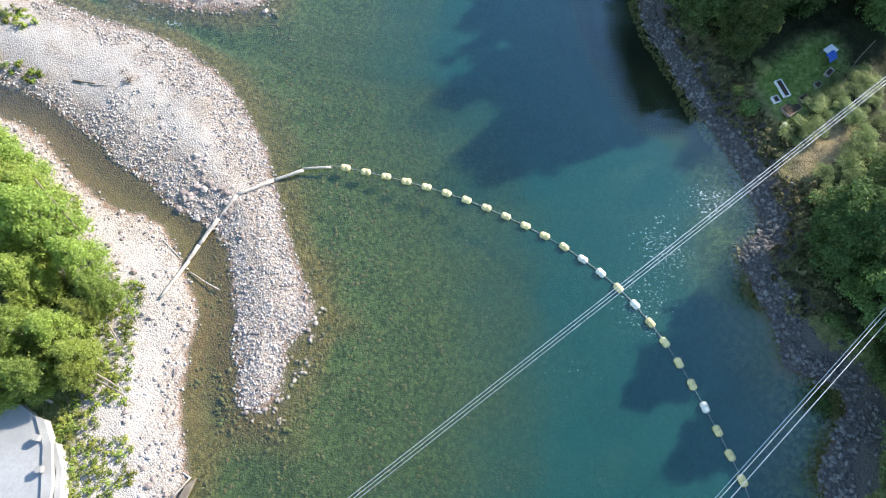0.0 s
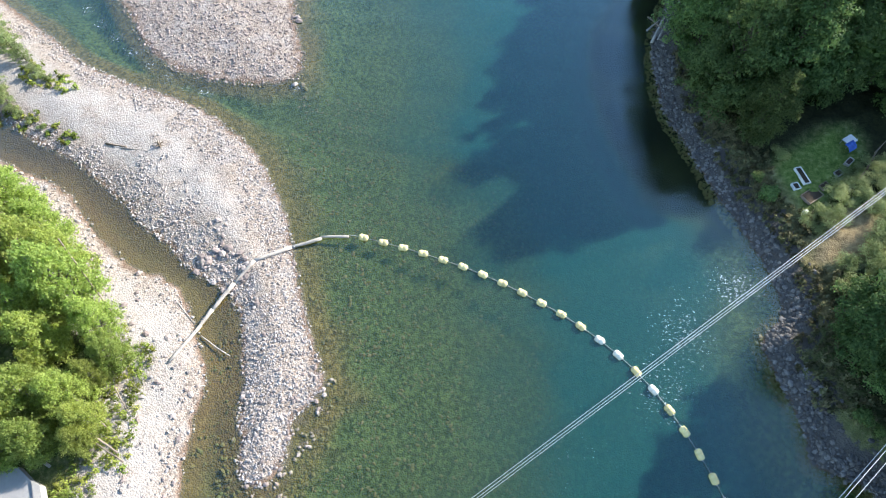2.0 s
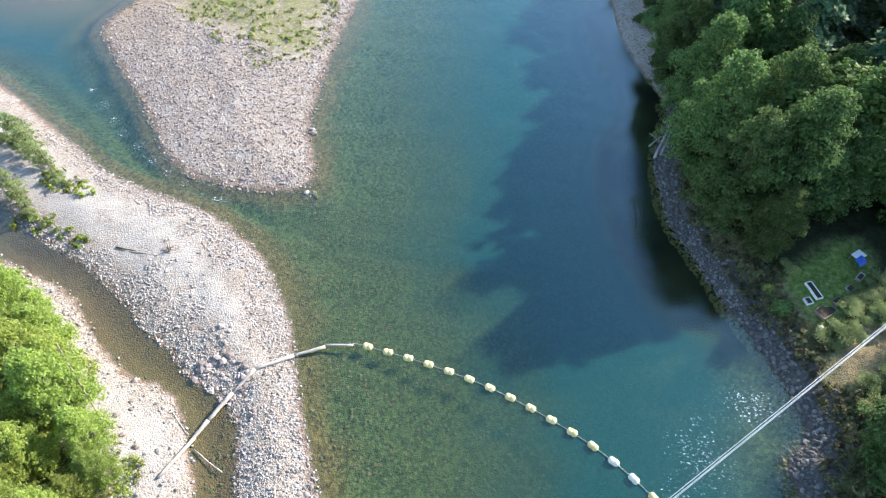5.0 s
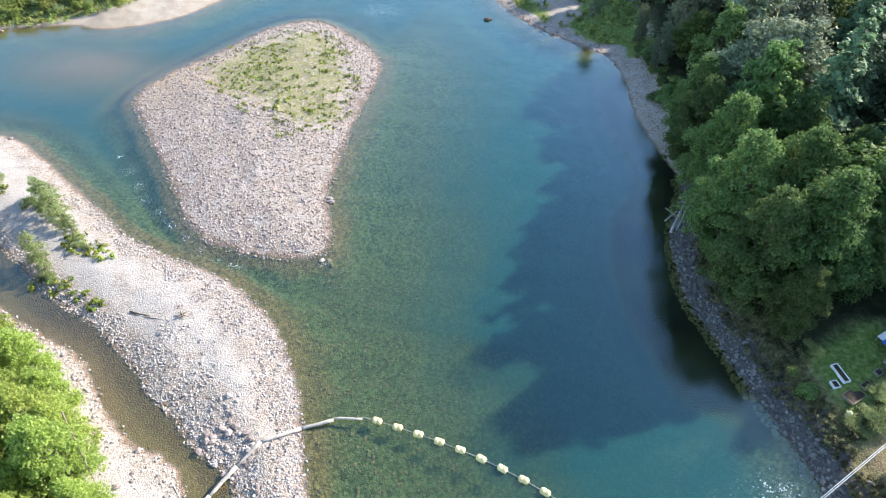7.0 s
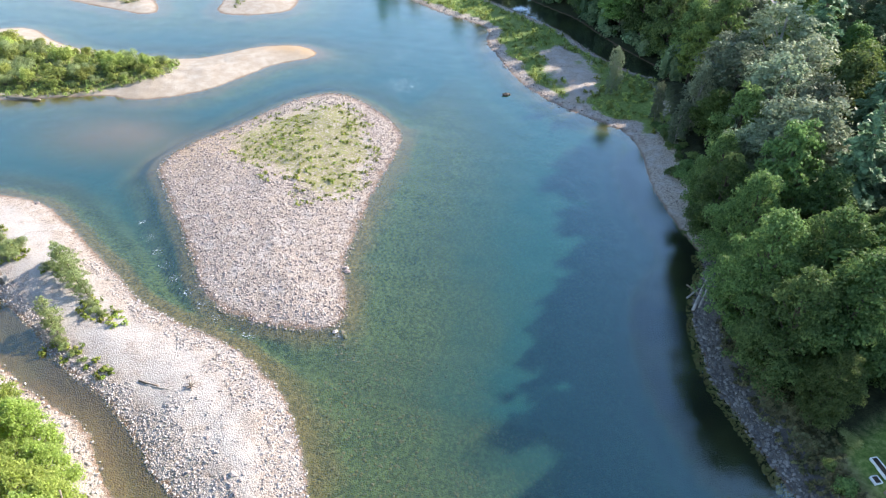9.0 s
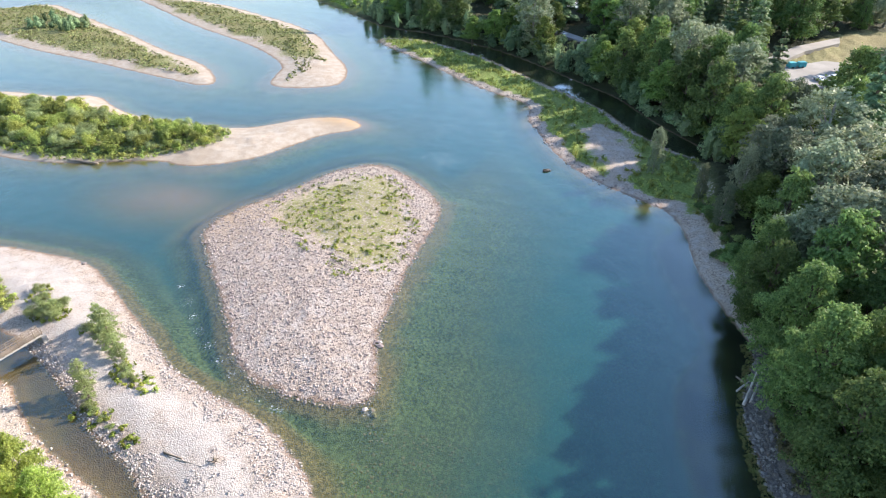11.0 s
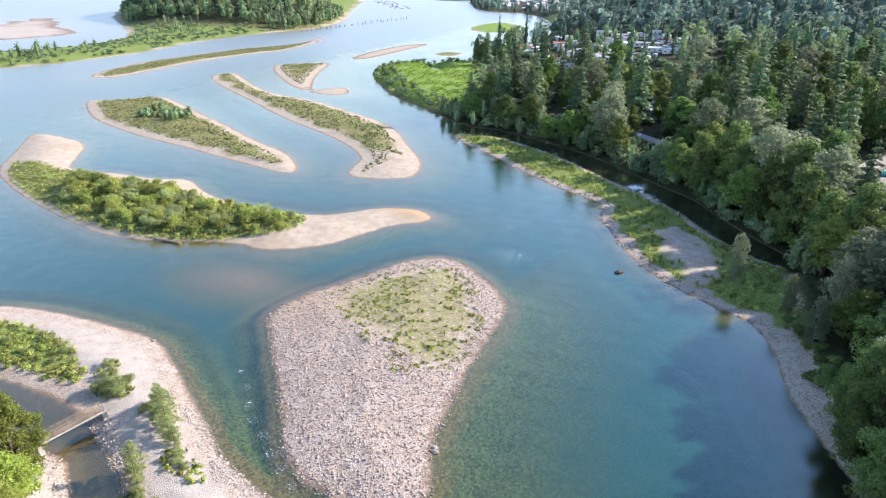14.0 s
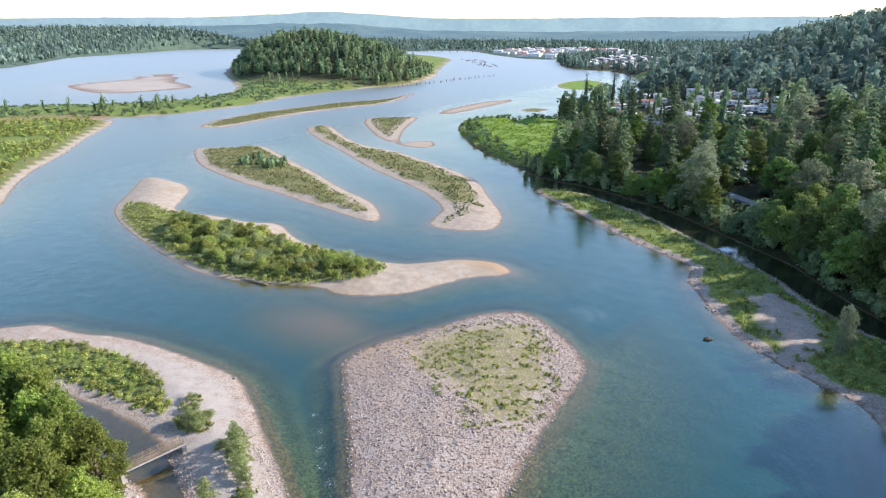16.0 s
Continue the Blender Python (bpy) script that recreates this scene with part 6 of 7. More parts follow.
spots = pick(110000, (-90, 9), (-15, 70), bar_here, 201)
stones("bar_gravel", spots, sized(len(spots), 0.045, 0.20, 202), M_BAR_STONE, "pale rounded cobbles covering the gravel bar", 203)
spots = pick(48000, (-84, 63), (-29, 142), lambda x, y: (inside(ISLAND_ONE, x, y) > -0.8) & (inside(ONE_GREEN, x, y) < 1), 204)
stones("island_gravel", spots, sized(len(spots), 0.06, 0.24, 205), M_STONE, "pale pinkish cobbles on the gravel island", 206)
spots = pick(17000, (-92, -6), (-24, 56), lambda x, y: (inside(WEST_SHORE, x, y) > -0.5) & (inside(WEST_SHORE, x, y) < 8.5 + 2 * waves(x, y, 8, 15)) & ((waves(x, y, 2.7, 16) + 0.6 * waves(x, y, 9, 20) > 0.15) | (inside(WEST_SHORE, x, y) < 2.2)), 207)
stones("bank_gravel", spots, sized(len(spots), 0.06, 0.27, 208), M_BAR_STONE, "pale cobbles on the west bank", 209)
spots = pick(40000, (-30, 0), (30, 64), lambda x, y: (ground_z(x, y) < -0.05) & (inside(RIGHT_LAND, x, y) < -12) & (ground_z(x, y) > -3.2) & (inside(BAR, x, y) < -0.3) & (waves(x, y, 6, 17) > -0.5 + 0.022 * (x + 20)), 210)
spots = spots[:8000]
stones("bed_stones", spots, np.minimum(sized(len(spots), 0.05, 0.28, 211), 0.04 - 0.9 * ground_z(spots[:, 0], spots[:, 1])), M_BED_STONE, "algae-covered boulders on the river bed", 212, 0.4)


def rocky(x, y):
    d = inside(RIGHT_LAND, x, y)
    return (d > -1.2) & (d < 2.4 + 1.0 * waves(x, y, 9, 18)) & ((inside(SPIT_LAND, x, y) < -6) | (d < 2.5))


spots = pick(95000, (10, -10), (48, 96), rocky, 213)
stones("riprap", spots[:15000], sized(min(len(spots), 15000), 0.09, 0.36, 214), M_RIPRAP, "grey angular riprap stones on the steep bank", 215, 0.75)
spots = pick(26000, (-110, 118), (22, 262), lambda x, y: (inside(RIGHT_LAND, x, y) > -0.6) & (inside(RIGHT_LAND, x, y) < 3) & (inside(SPIT_LAND, x, y) > -3), 216)
stones("spit_gravel", spots[:7000], sized(min(len(spots), 7000), 0.12, 0.4, 217), M_STONE, "cobbles along the low spit", 218)

SHAPES = []
for k in range(8):
    me = bpy.data.meshes.new("boulder")
    bm = stone_shape(k)
    bm.to_mesh(me)
    bm.free()
    me.materials.append(M_STONE)
    SHAPES.append(me)
ROCKS = []
for me in SHAPES:
    me = me.copy()
    me.materials.clear()
    me.materials.append(M_RIPRAP)
    ROCKS.append(me)


def boulders(places, lo, hi, shapes, seed, parent):
    """Single larger stones, each an object of its own on shared meshes."""
    r = random.Random(seed)
    for x, y in places:
        s = lo + (hi - lo) * r.random() ** 2
        ob = new("boulder", r.choice(shapes))
        ob.parent = parent
        ob.matrix_basis = pose(x, y, gz(x, y) + 0.15 * s, r.uniform(-15, 15), r.uniform(-15, 15), r.uniform(0, 360)) @ Matrix.Diagonal((s, s * r.uniform(0.75, 1.0), s * r.uniform(0.8, 1.1), 1))


bar_stones = thing("gravel_bar_boulders", Matrix(), "scattered larger pale boulders on the gravel bar", "boulders", kind="structure")
boulders(pick(900, (-42, 8), (-15, 44), lambda x, y: (inside(BAR, x, y) > -0.3 - 3.0 * (y < 15)) & ((waves(x, y, 6, 19) > 0.1) | (y < 22)), 221)[:190], 0.12, 0.34, SHAPES, 222, bar_stones)
boulders(pick(900, (-24.5, 7.5), (-14, 23), lambda x, y: (inside(APRON, x, y) > -0.9) & (inside(BAR, x, y) < 0.4) & (waves(x, y, 3, 37) > -0.35), 232)[:150], 0.10, 0.34, SHAPES, 233, bar_stones)
boulders([(-33.9, 38.6), (-34.4, 39.9), (-33.0, 37.9), (-16.2, 20.6), (-17.9, 23.4)], 0.3, 0.55, SHAPES, 223, bar_stones)
boulders(pick(300, (-35.5, 31), (-28.5, 39), lambda x, y: (inside(BAR, x, y) > -0.4) & (np.hypot(x + 32, y - 33.5) < 3.4), 230)[:34], 0.28, 0.62, SHAPES, 231, bar_stones)
boulders([(-34.4, 78.4), (-34.0, 77.6), (-30.2, 64.9), (-31.2, 64.6), (-29.6, 64.2), (-97.2, 82.2)], 0.5, 0.85, SHAPES, 224, bar_stones)
boulders(pick(400, (-58, 0), (-26, 40), lambda x, y: (inside(WEST_SHORE, x, y) > 0.3) & (inside(WEST_SHORE, x, y) < 6), 225)[:80], 0.18, 0.45, SHAPES, 226, bar_stones)
dark_rock = thing("river_rock", pose(-18.1, 150.5, 0), "dark wet rock standing out of the river", "rock")
part("rock", stone_shape(91, 0.22), M_DARK_WOOD, dark_rock, m=pose(0, 0, 0.1, 10, 0, 40) @ Matrix.Diagonal((0.9, 0.7, 0.9, 1)))
part("rock", stone_shape(92, 0.22), M_DARK_WOOD, dark_rock, m=pose(0.8, 0.6, -0.05, 0, 12, 80) @ Matrix.Diagonal((0.5, 0.45, 0.5, 1)))
bank_stones = thing("riprap_boulders", Matrix(), "large grey riprap blocks along the waterline", "boulders", kind="structure")
boulders(pick(2500, (18, 0), (46, 100), lambda x, y: (inside(RIGHT_LAND, x, y) > -0.7) & (inside(RIGHT_LAND, x, y) < 4.5), 227)[:290], 0.18, 0.42, ROCKS, 228, bank_stones)


# ---- overhead lines ----
def span_wire(a, b, z, sag, radius=0.03, climb=0.0):
    (ax, ay), (bx, by) = a, b
    pts = [(ax + (bx - ax) * k / 40, ay + (by - ay) * k / 40, z + climb * (ax + (bx - ax) * k / 40 - 20) - sag * 4 * (k / 40) * (1 - k / 40)) for k in range(41)]
    wire_curve("power_line", pts, radius, M_WIRE, "bright aluminium overhead wire crossing the river", "cable", "overhead wires")


# the higher line: three wires one above the other; the lower line: three side by side
for y0, z0 in ((10.0, 22.7), (9.85, 20.9), (9.86, 16.65)):
    span_wire((90.0, y0 + 0.909 * 90.0), (-60.0, y0 - 0.909 * 60.0), z0 - 0.5, 0.3, 0.024, 0.11)
for y0, z0 in ((-17.75, 11.0), (-17.9, 11.6), (-18.9, 11.3)):
    span_wire((92.0, y0 + 1.047 * 92.0), (-26.0, y0 - 1.047 * 26.0), z0, 0.3, 0.028)


# ---- footbridge over the side channel ----
def footbridge(a, b, width, deck_z):
    (ax, ay), (bx, by) = a, b
    length = math.hypot(bx - ax, by - ay)
    m = pose(ax, ay, deck_z, 0, 0, math.degrees(math.atan2(by - ay, bx - ax)))
    br = thing("footbridge", m, "weathered timber footbridge with railings across the side channel", "footbridge")
    for s in (-1, 1):
        part("girder", box(length, 0.16, 0.34, (length / 2, s * width * 0.42, -0.24), 0.01), M_CONCRETE, br, "pale painted girder")
        part("top_rail", box(length, 0.09, 0.07, (length / 2, s * width / 2, 1.08), 0.01), M_OLD_WOOD, br)
        part("middle_rail", box(length, 0.05, 0.09, (length / 2, s * width / 2, 0.72), 0.008), M_OLD_WOOD, br)
        part("lower_rail", box(length, 0.05, 0.09, (length / 2, s * width / 2, 0.36), 0.008), M_OLD_WOOD, br)
        count = int(length / 1.15)
        for k in range(count + 1):
            part("post", box(0.1, 0.1, 1.25, (0.1 + k * (length - 0.2) / count, s * width / 2, 0.45), 0.01), M_OLD_WOOD, br)
    plank = box(0.20, width, 0.05, (0, 0, 0), 0.006)
    me = bpy.data.meshes.new("plank")
    plank.to_mesh(me)
    plank.free()
    me.materials.append(M_OLD_WOOD)
    for k in range(int(length / 0.22)):
        part("plank", me, None, br, m=pose(0.12 + k * 0.22, 0, -0.04 + random.uniform(-0.006, 0.006)))
    for x in (0.1, length - 0.1):
        part("abutment", box(0.8, width + 0.5, 1.9, (x, 0, -1.36), 0.04), M_CONCRETE, br, "stained concrete abutment")


footbridge((-88.3, 52.9), (-86.2, 62.4), 1.25, 2.15)


# ---- landing on the west bank ----
def slab(name, outline, z, thick, mat, label, category, kind="structure"):
    bm = bmesh.new()
    f = bm.faces.new([bm.verts.new((x, y, z)) for x, y in outline])
    if f.normal.z < 0:
        f.normal_flip()
    got = bmesh.ops.extrude_face_region(bm, geom=[f])
    for v in got["geom"]:
        if isinstance(v, bmesh.types.BMVert):
            v.co.z -= thick
    bmesh.ops.recalc_face_normals(bm, faces=bm.faces)
    return tagged(part(name, bm, mat), label, category, kind=kind)


slab("pavement", [(-75, -25), (-75, 2.5), (-48, 7.6), (-43.2, 8.5), (-41.2, 7.4), (-39.6, 4.9), (-38.2, 0.3), (-35.0, -25)], 3.72, 0.9, M_ASPHALT, "pale worn asphalt yard by the river", "pavement")
slab("kerb", [(-41.2, 7.5), (-40.2, 7.2), (-38.8, 5.2), (-37.4, 1.5), (-34.0, -25), (-34.9, -25), (-38.1, 0.3), (-39.5, 4.9)], 3.95, 1.1, M_CONCRETE, "pale concrete kerb along the yard", "kerb")
slab("retaining_wall", [(-38.6, 5.2), (-37.2, 2.9), (-36.3, -0.5), (-33.0, -25), (-33.6, -25), (-36.9, -0.5), (-37.7, 2.7), (-38.9, 4.9)], 3.5, 1.6, M_CONCRETE, "low concrete wall below the kerb", "wall")
for x, y in ((-40.2, 5.5), (-38.9, 2.7), (-37.9, -0.6)):
    tagged(part("concrete_block", box(0.62, 0.62, 0.75, (0, 0, 0.375), 0.05), M_CONCRETE, None, m=pose(x, y, 3.72, 0, 0, random.uniform(-20, 20))), "squat pale concrete block at the yard edge", "bollard", "blocks along the yard")
slab("outfall_slab", [(-26.2, 2.5), (-25.4, 3.3), (-26.3, -0.5), (-27.2, -0.3)], 0.5, 0.7, M_OLD_WOOD, "weathered timber crib at the waterline", "crib")


# ---- garden on the right bank ----
def raised_bed(x, y, sx, sy, turn, mat, label):
    b = thing("raised_bed", pose(x, y, gz(x, y) - 0.05, 0, 0, turn), label, "planter", "garden beds")
    for s in (-1, 1):
        part("side_board", box(sx, 0.09, 0.42, (0, s * (sy / 2 - 0.045), 0.21), 0.01), mat, b)
        part("end_board", box(0.09, sy - 0.18, 0.42, (s * (sx / 2 - 0.045), 0, 0.21), 0.01), mat, b)
    part("soil", box(sx - 0.19, sy - 0.19, 0.3, (0, 0, 0.17)), M_SOIL, b, "dark garden soil")


raised_bed(38.5, 56.3, 0.9, 2.6, 22, M_WHITE, "white-framed raised garden bed on the lawn")
raised_bed(37.7, 54.8, 0.9, 1.0, 22, M_WHITE, "small white-framed garden bed on the lawn")
raised_bed(39.5, 53.6, 2.6, 1.6, 40, M_OLD_WOOD, "low timber garden frame beside brambles")
raised_bed(41.2, 55.2, 1.4, 0.9, 40, M_OLD_WOOD, "small timber garden frame beside brambles")
raised_bed(43.0, 57.2, 1.2, 0.8, 40, M_CONCRETE, "concrete-edged garden bed beside brambles")
raised_bed(44.3, 58.8, 1.4, 0.7, 50, M_CONCRETE, "narrow concrete-edged garden bed")


def garden_table(x, y):
    t = thing("garden_table", pose(x, y, gz(x, y), 0, 0, 40), "grey table with a blue tarpaulin over its end", "table")
    part("tabletop", box(1.7, 1.2, 0.06, (0, 0, 0.85), 0.01), M_WHITE, t)
    for sx in (-0.75, 0.75):
        for sy in (-0.5, 0.5):
            part("leg", box(0.07, 0.07, 0.86, (sx, sy, 0.41)), M_STEEL, t)
    bm = bmesh.new()
    bmesh.ops.create_grid(bm, x_segments=9, y_segments=7, size=0.5, matrix=pose(-0.6, -0.75, 0.93) @ Matrix.Diagonal((1.5, 1.1, 1, 1)))
    r = random.Random(3)
    for v in bm.verts:
        v.co.z += r.uniform(-0.05, 0.09) - max(0, -0.75 - v.co.y) * 0.9
    bmesh.ops.solidify(bm, geom=bm.faces[:], thickness=0.012)
    part("tarpaulin", bm, M_BLUE, t, "crumpled blue tarpaulin")


garden_table(44.9, 62.3)
tagged(part("bin", tube([(0, 0, 0), (0, 0, 0.7)], [0.28, 0.32], 14), M_WHITE, None, m=pose(38.3, 51.0, gz(38.3, 51.0))), "white plastic garden tub", "tub")


def low_fence(points):
    """Leaning garden fence of rough posts and split rails."""
    f = thing("garden_fence", pose(points[0][0], points[0][1], gz(*points[0])), "low leaning fence of rough weathered timber", "fence")
    x0, y0 = points[0]
    at = [Vector((x - x0, y - y0, gz(x, y) - gz(x0, y0))) for x, y in points]
    for p in at:
        part("post", tube([p + Vector((0, 0, -0.3)), p + Vector((random.uniform(-0.1, 0.1), 0.05, 1.05))], [0.08, 0.065], 7), M_OLD_WOOD, f)
    for p, q in zip(at, at[1:]):
        for h in (0.45, 0.85):
            part("rail", tube([p + Vector((0, 0, h)), q + Vector((0, 0, h + random.uniform(-0.12, 0.05)))], [0.05, 0.045], 6), M_OLD_WOOD, f)


low_fence([(43.9, 54.4), (44.9, 56.0), (45.8, 57.3), (46.8, 58.9), (48.4, 61.4), (50.4, 63.8)])


# ---- houses, cars, far works ----
def house(x, y, sx, sy, h, turn, roof_mat, pitch=0.22, label="white mobile home with a low grey roof among trees", name="mobile_home", category="house", group="mobile homes"):
    base = gz(x, y) - 0.4
    hs = thing(name, pose(x, y, base, 0, 0, turn), label, category, group)
    siding = M_SIDING if name == "house" else M_WHITE
    part("wall", box(sx, sy, h, (0, 0, h / 2)), siding, hs)
    bm = bmesh.new()
    e, rise = 0.35, sy / 2 * pitch
    prof = [(-sy / 2 - e, h - 0.02), (0, h + rise), (sy / 2 + e, h - 0.02), (sy / 2 + e, h + 0.14), (0, h + rise + 0.16), (-sy / 2 - e, h + 0.14)]
    ends = [[bm.verts.new((s * (sx / 2 + e), py, pz)) for py, pz in prof] for s in (-1, 1)]
    for k in range(6):
        bm.faces.new((ends[0][k], ends[0][(k + 1) % 6], ends[1][(k + 1) % 6], ends[1][k]))
    for a in ends:
        bm.faces.new((a[0], a[1], a[4], a[5]))
        bm.faces.new((a[1], a[2], a[3], a[4]))
    bmesh.ops.recalc_face_normals(bm, faces=bm.faces)
    part("roof", bm, roof_mat, hs)
    gable = bmesh.new()
    for s in (-1, 1):
        gable.faces.new([gable.verts.new(p) for p in ((s * sx / 2, -sy / 2, h - 0.03), (s * sx / 2, 0, h + rise - 0.02), (s * sx / 2, sy / 2, h - 0.03))])
    part("gable", gable, siding, hs)
    n = max(2, int(sx / 3.5))
    for s in (-1, 1):
        for k in range(n):
            at = (-sx / 2 + (k + 0.5) * sx / n, s * (sy / 2 + 0.02), h * 0.58)
            if name == "house" and y < 600:
                w = part("window", box(1.5, 0.10, 1.2, at, 0.02), M_WHITE, hs, "white window frame")
                part("pane", box(1.25, 0.03, 0.95, (at[0], at[1] + s * 0.055, at[2])), M_GLASS, w, "dark glass pane")
            else:
                part("window", box(1.3, 0.08, 1.0, at), M_GLASS, hs, "dark window pane")
    part("door", box(0.95, 0.08, 2.05, (sx * 0.12, -sy / 2 - 0.03, 1.05)), M_GREY_ROOF, hs, "plain grey door")
    return hs


r = random.Random(11)
for row, y0 in enumerate((474, 491, 510, 531, 554, 579, 606, 636, 668)):
    for k in range(10):
        x, y = -164 + k * 17.5 + r.uniform(-7, 7), y0 + k * 5.0 + r.uniform(-7, 7)
        if inside(HOMES, [x], [y])[0] > -4:
            house(x, y, r.uniform(12, 20), r.uniform(5, 8), 3.0, r.choice((8, 12, 98)) + r.uniform(-4, 4), M_GREY_ROOF if r.random() < 0.85 else M_RED_ROOF)
for x, y, sx, sy, turn, roof in ((-30.7, 313, 9, 7, 20, M_GREY_ROOF), (-26, 330, 10, 8, 100, M_GREY_ROOF), (-100, 440, 12, 8, 10, M_GREY_ROOF), (-2, 326, 14, 9, 10, M_GREY_ROOF), (10, 268, 12, 8, 60, M_GREY_ROOF), (-94, 358, 11, 7, 20, M_GREY_ROOF)):
    house(x, y, sx, sy, 4.4, turn, roof, 0.45, "pale family house with a pitched roof among trees", "house", group="houses in the wood")
for x, y in scatter(2600, (-1000, 1540), (-480, 2350), lambda x, y: inside(TOWN, x, y) > 4, 34, 97)[:110]:
    house(x, y, r.uniform(16, 34), r.uniform(10, 18), r.uniform(4, 8), r.uniform(-20, 20), M_RED_ROOF if r.random() < 0.4 else M_GREY_ROOF, 0.25, "pale industrial shed at the river mouth", "shed", "shed", "sheds at the river mouth")
for x, y in scatter(900, (-500, 1100), (-225, 1800), lambda x, y: inside(HARBOUR, x, y) > 4, 26, 98)[:60]:
    house(x, y, r.uniform(10, 17), r.uniform(7, 10), 4.2, r.uniform(0, 90), M_GREY_ROOF, 0.4, "pale house near the river mouth", "house", group="houses at the river mouth")


def car_model(mat):
    c = thing("car", Matrix(), "parked car with pale glossy paint", "car")
    bm = bmesh.new()
    prof = [(-2.2, 0.35), (-2.25, 0.75), (-2.1, 0.95), (-1.5, 1.0), (-1.0, 1.42), (0.6, 1.45), (1.25, 0.98), (2.0, 0.85), (2.2, 0.65), (2.2, 0.35)]
    sides = [[bm.verts.new((x, s * (0.88 if z < 1.2 else 0.7), z)) for x, z in prof] for s in (-1, 1)]
    for k in range(10):
        bm.faces.new((sides[0][k], sides[0][(k + 1) % 10], sides[1][(k + 1) % 10], sides[1][k]))
    bm.faces.new(sides[0])
    bm.faces.new(sides[1][::-1])
    bmesh.ops.recalc_face_normals(bm, faces=bm.faces)
    part("body", bm, mat, c)
    part("windscreen", box(0.5, 1.3, 0.03, (0, 0, 0)), M_GLASS, c, m=pose(0.95, 0, 1.235, 0, 36, 0))
    part("rear_window", box(0.5, 1.3, 0.03, (0, 0, 0)), M_GLASS, c, m=pose(-1.27, 0, 1.235, 0, -40, 0))
    for s in (-1, 1):
        part("side_window", box(1.5, 0.03, 0.3, (-0.2, s * 0.80, 1.2)), M_GLASS, c)
        for x in (-1.4, 1.4):
            wheel = part("wheel", tube([(x, s * 0.74, 0.33), (x, s * 0.92, 0.33)], [0.33, 0.33], 14), M_TYRE, c, "black rubber wheel")
            part("rim", tube([(x, s * 0.90, 0.33), (x, s * 0.945, 0.33)], [0.20, 0.18], 12), M_STEEL, wheel, "dull steel rim")
        part("headlight", box(0.06, 0.34, 0.14, (2.2, s * 0.6, 0.7), 0.01), M_WHITE, c, "clear headlight")
    return c


slab("parking", PARKING, gz(60, 245) + 0.9, 1.6, M_TRACK, "pale gravel parking yard among trees", "pavement")
slab("road", TRACK, gz(60, 280) + 0.75, 1.5, M_TRACK, "pale gravel road beside the field", "road")
slab("lane", LANE, gz(-30, 275) + 0.7, 1.5, M_ASPHALT, "narrow pale asphalt lane behind the trees", "road")
car = car_model(M_CAR)
yard, lane_z = gz(60, 245) + 0.9, gz(-30, 275) + 0.7
for x, y, z, a in ((59.5, 235.5, yard, -62), (62.0, 237.0, yard, -62), (64.4, 238.6, yard, -60), (66.8, 240.0, yard, -64), (61.5, 231.5, yard, 30), (-30.2, 271.5, lane_z, -42)):
    tagged(copy_thing(car, pose(x, y, z, 0, 0, a)), group="parked cars")
drop_models(car)


def container(x, y, turn, mat):
    c = thing("container", pose(x, y, yard, 0, 0, turn), "teal boxy trailer at the edge of the parking yard", "trailer")
    part("body", box(2.8, 1.8, 1.7, (0, 0, 1.1), 0.08), mat, c)
    part("door", box(0.06, 0.8, 1.4, (1.41, 0, 1.1), 0.01), M_WHITE, c, "pale door")
    part("drawbar", box(1.2, 0.1, 0.1, (-1.9, 0, 0.4), 0.01), M_STEEL, c, "steel drawbar")
    for s in (-1, 1):
        part("tyre", tube([(0, s * 1.0, 0.3), (0, s * 1.15, 0.3)], [0.3, 0.3], 12), M_TYRE, c)


container(53.0, 249.0, 30, M_TEAL)
container(56.5, 250.6, 30, M_TEAL)


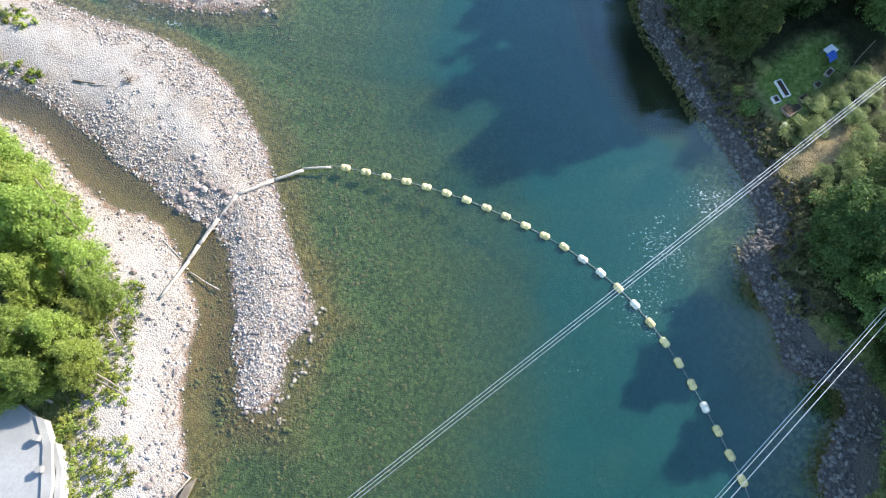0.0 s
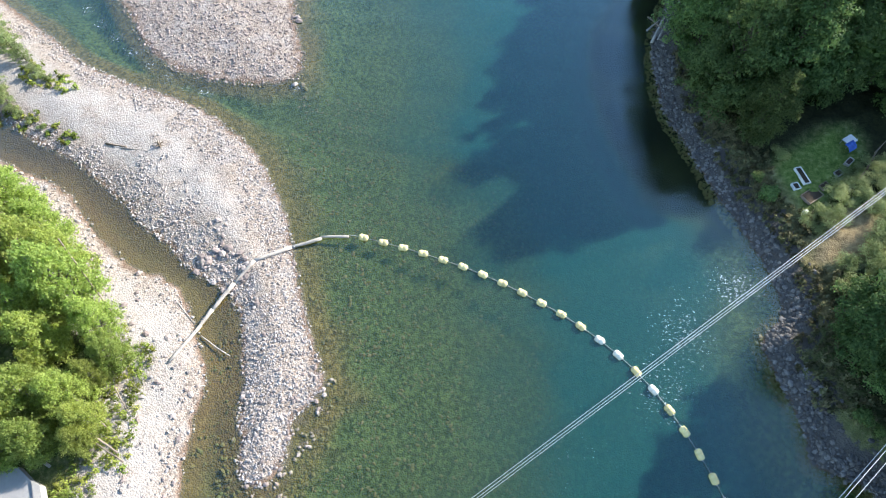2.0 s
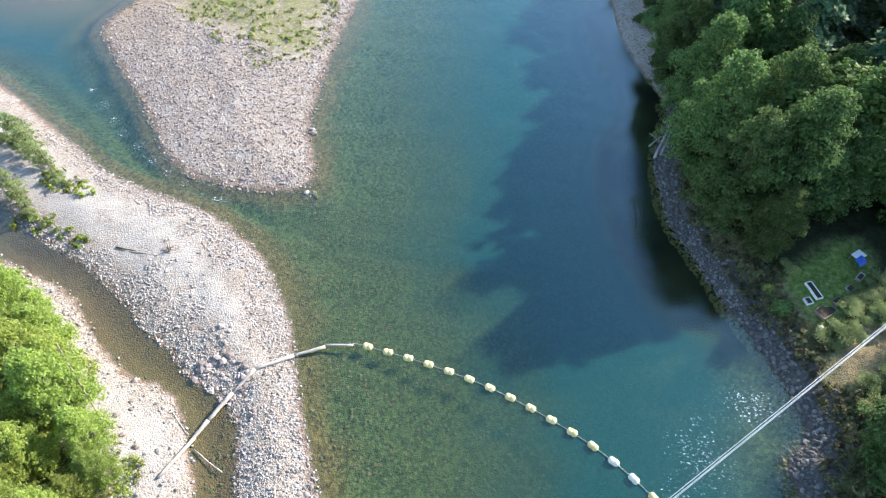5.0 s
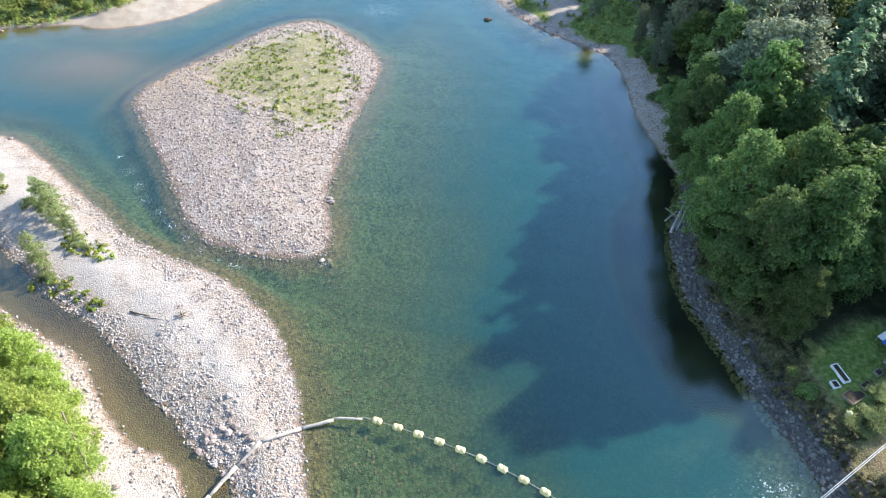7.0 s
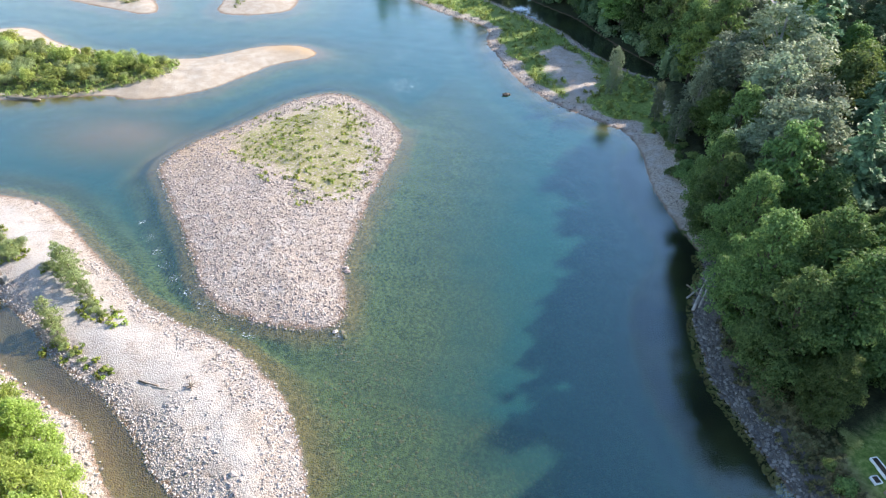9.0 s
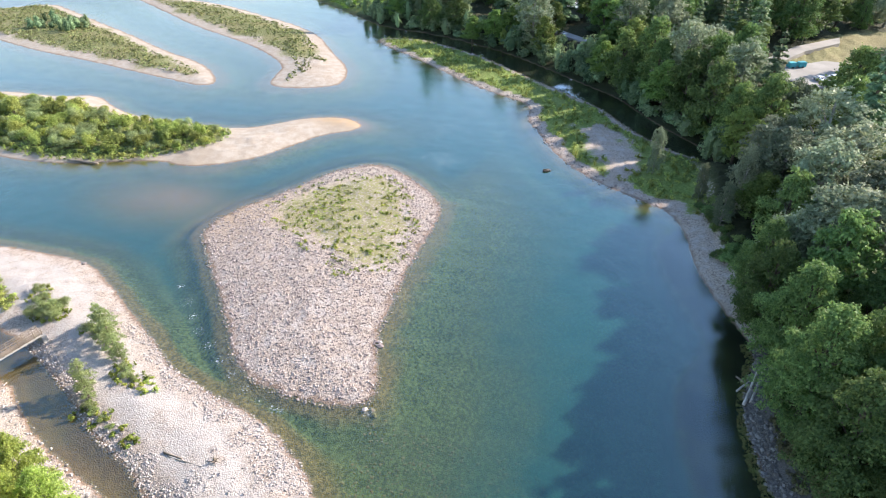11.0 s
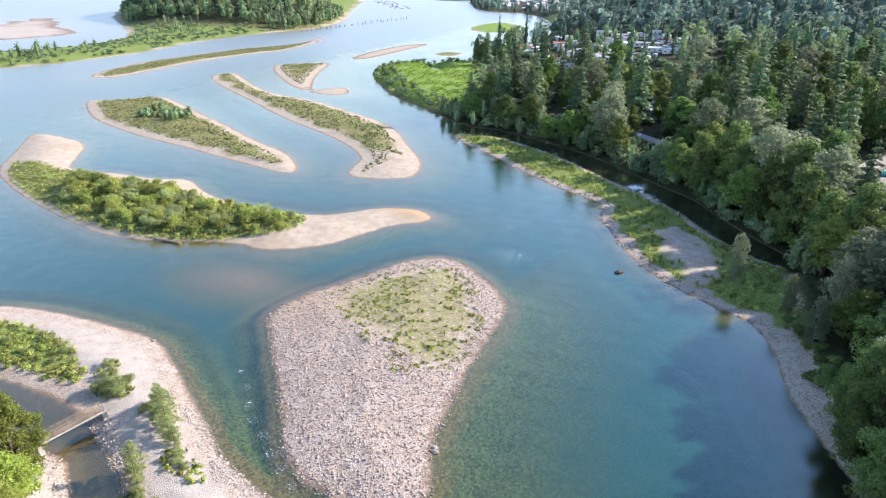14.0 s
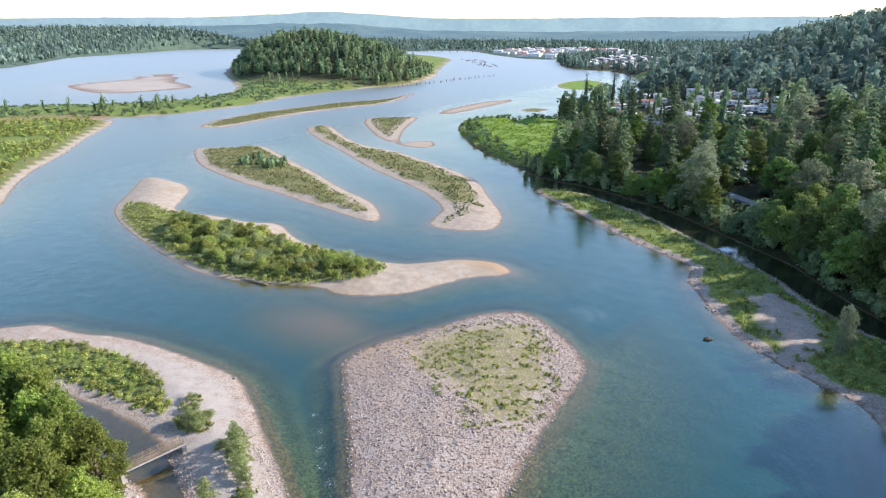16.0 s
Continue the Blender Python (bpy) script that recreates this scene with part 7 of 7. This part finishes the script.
def pole(x, y, h, lean=0):
    p = thing("utility_pole", pose(x, y, gz(x, y) - 0.3, lean, 0, 20), "brown timber utility pole beside the road", "pole", "utility poles")
    part("mast", tube([(0, 0, 0), (0, 0, h)], [0.17, 0.11], 9), M_OLD_WOOD, p)
    part("crossarm", box(1.9, 0.1, 0.13, (0, 0, h - 0.7), 0.01), M_OLD_WOOD, p)


pole(41, 256, 10)
pole(64, 290, 10, 4)
pole(44, 251, 8)
for k in range(34):
    t = k / 33
    x, y = -470 + 12 * t + random.uniform(-3, 3), 655 + 240 * t + random.uniform(-4, 4)
    tagged(part("piling", tube([(0, 0, -3.5), (0, 0, random.uniform(2, 4.5))], [0.35, 0.3], 7), M_DARK_WOOD, None, m=pose(x, y, 0, random.uniform(-4, 4), random.uniform(-4, 4), 0)), "dark weathered timber piling standing in the river", "piling", "pilings")
for k in range(70):
    u, w = random.uniform(0, 1), random.uniform(-22, 22)
    x, y = -812 + 215 * u + w * 0.8, 1453 - 289 * u + w * 0.6
    log("raft_log", (x, y), (x + 16 * 0.6 + random.uniform(-2, 2), y - 16 * 0.8 + random.uniform(-2, 2)), 0.55, M_RED_ROOF, "reddish log floating in a boom raft", z=(0.2, 0.2), group="floating raft logs")


def road_bridge(a, b, z):
    (ax, ay), (bx, by) = a, b
    length = math.hypot(bx - ax, by - ay)
    br = thing("road_bridge", pose(ax, ay, 0, 0, 0, math.degrees(math.atan2(by - ay, bx - ax))), "long low concrete road bridge at the river mouth", "bridge")
    part("deck", box(length, 9, 1.6, (length / 2, 0, z)), M_CONCRETE, br)
    for s in (-1, 1):
        part("parapet", box(length, 0.4, 1.1, (length / 2, s * 4.3, z + 1.35)), M_CONCRETE, br)
    n = int(length / 28)
    for k in range(n + 1):
        part("pier", box(2.0, 7, z + 4, (k * length / n, 0, (z - 4) / 2 - 0.4)), M_CONCRETE, br)


road_bridge((-1330, 1905), (-1010, 1945), 7.5)
road_bridge((-2330, 1700), (-1800, 1930), 6.0)
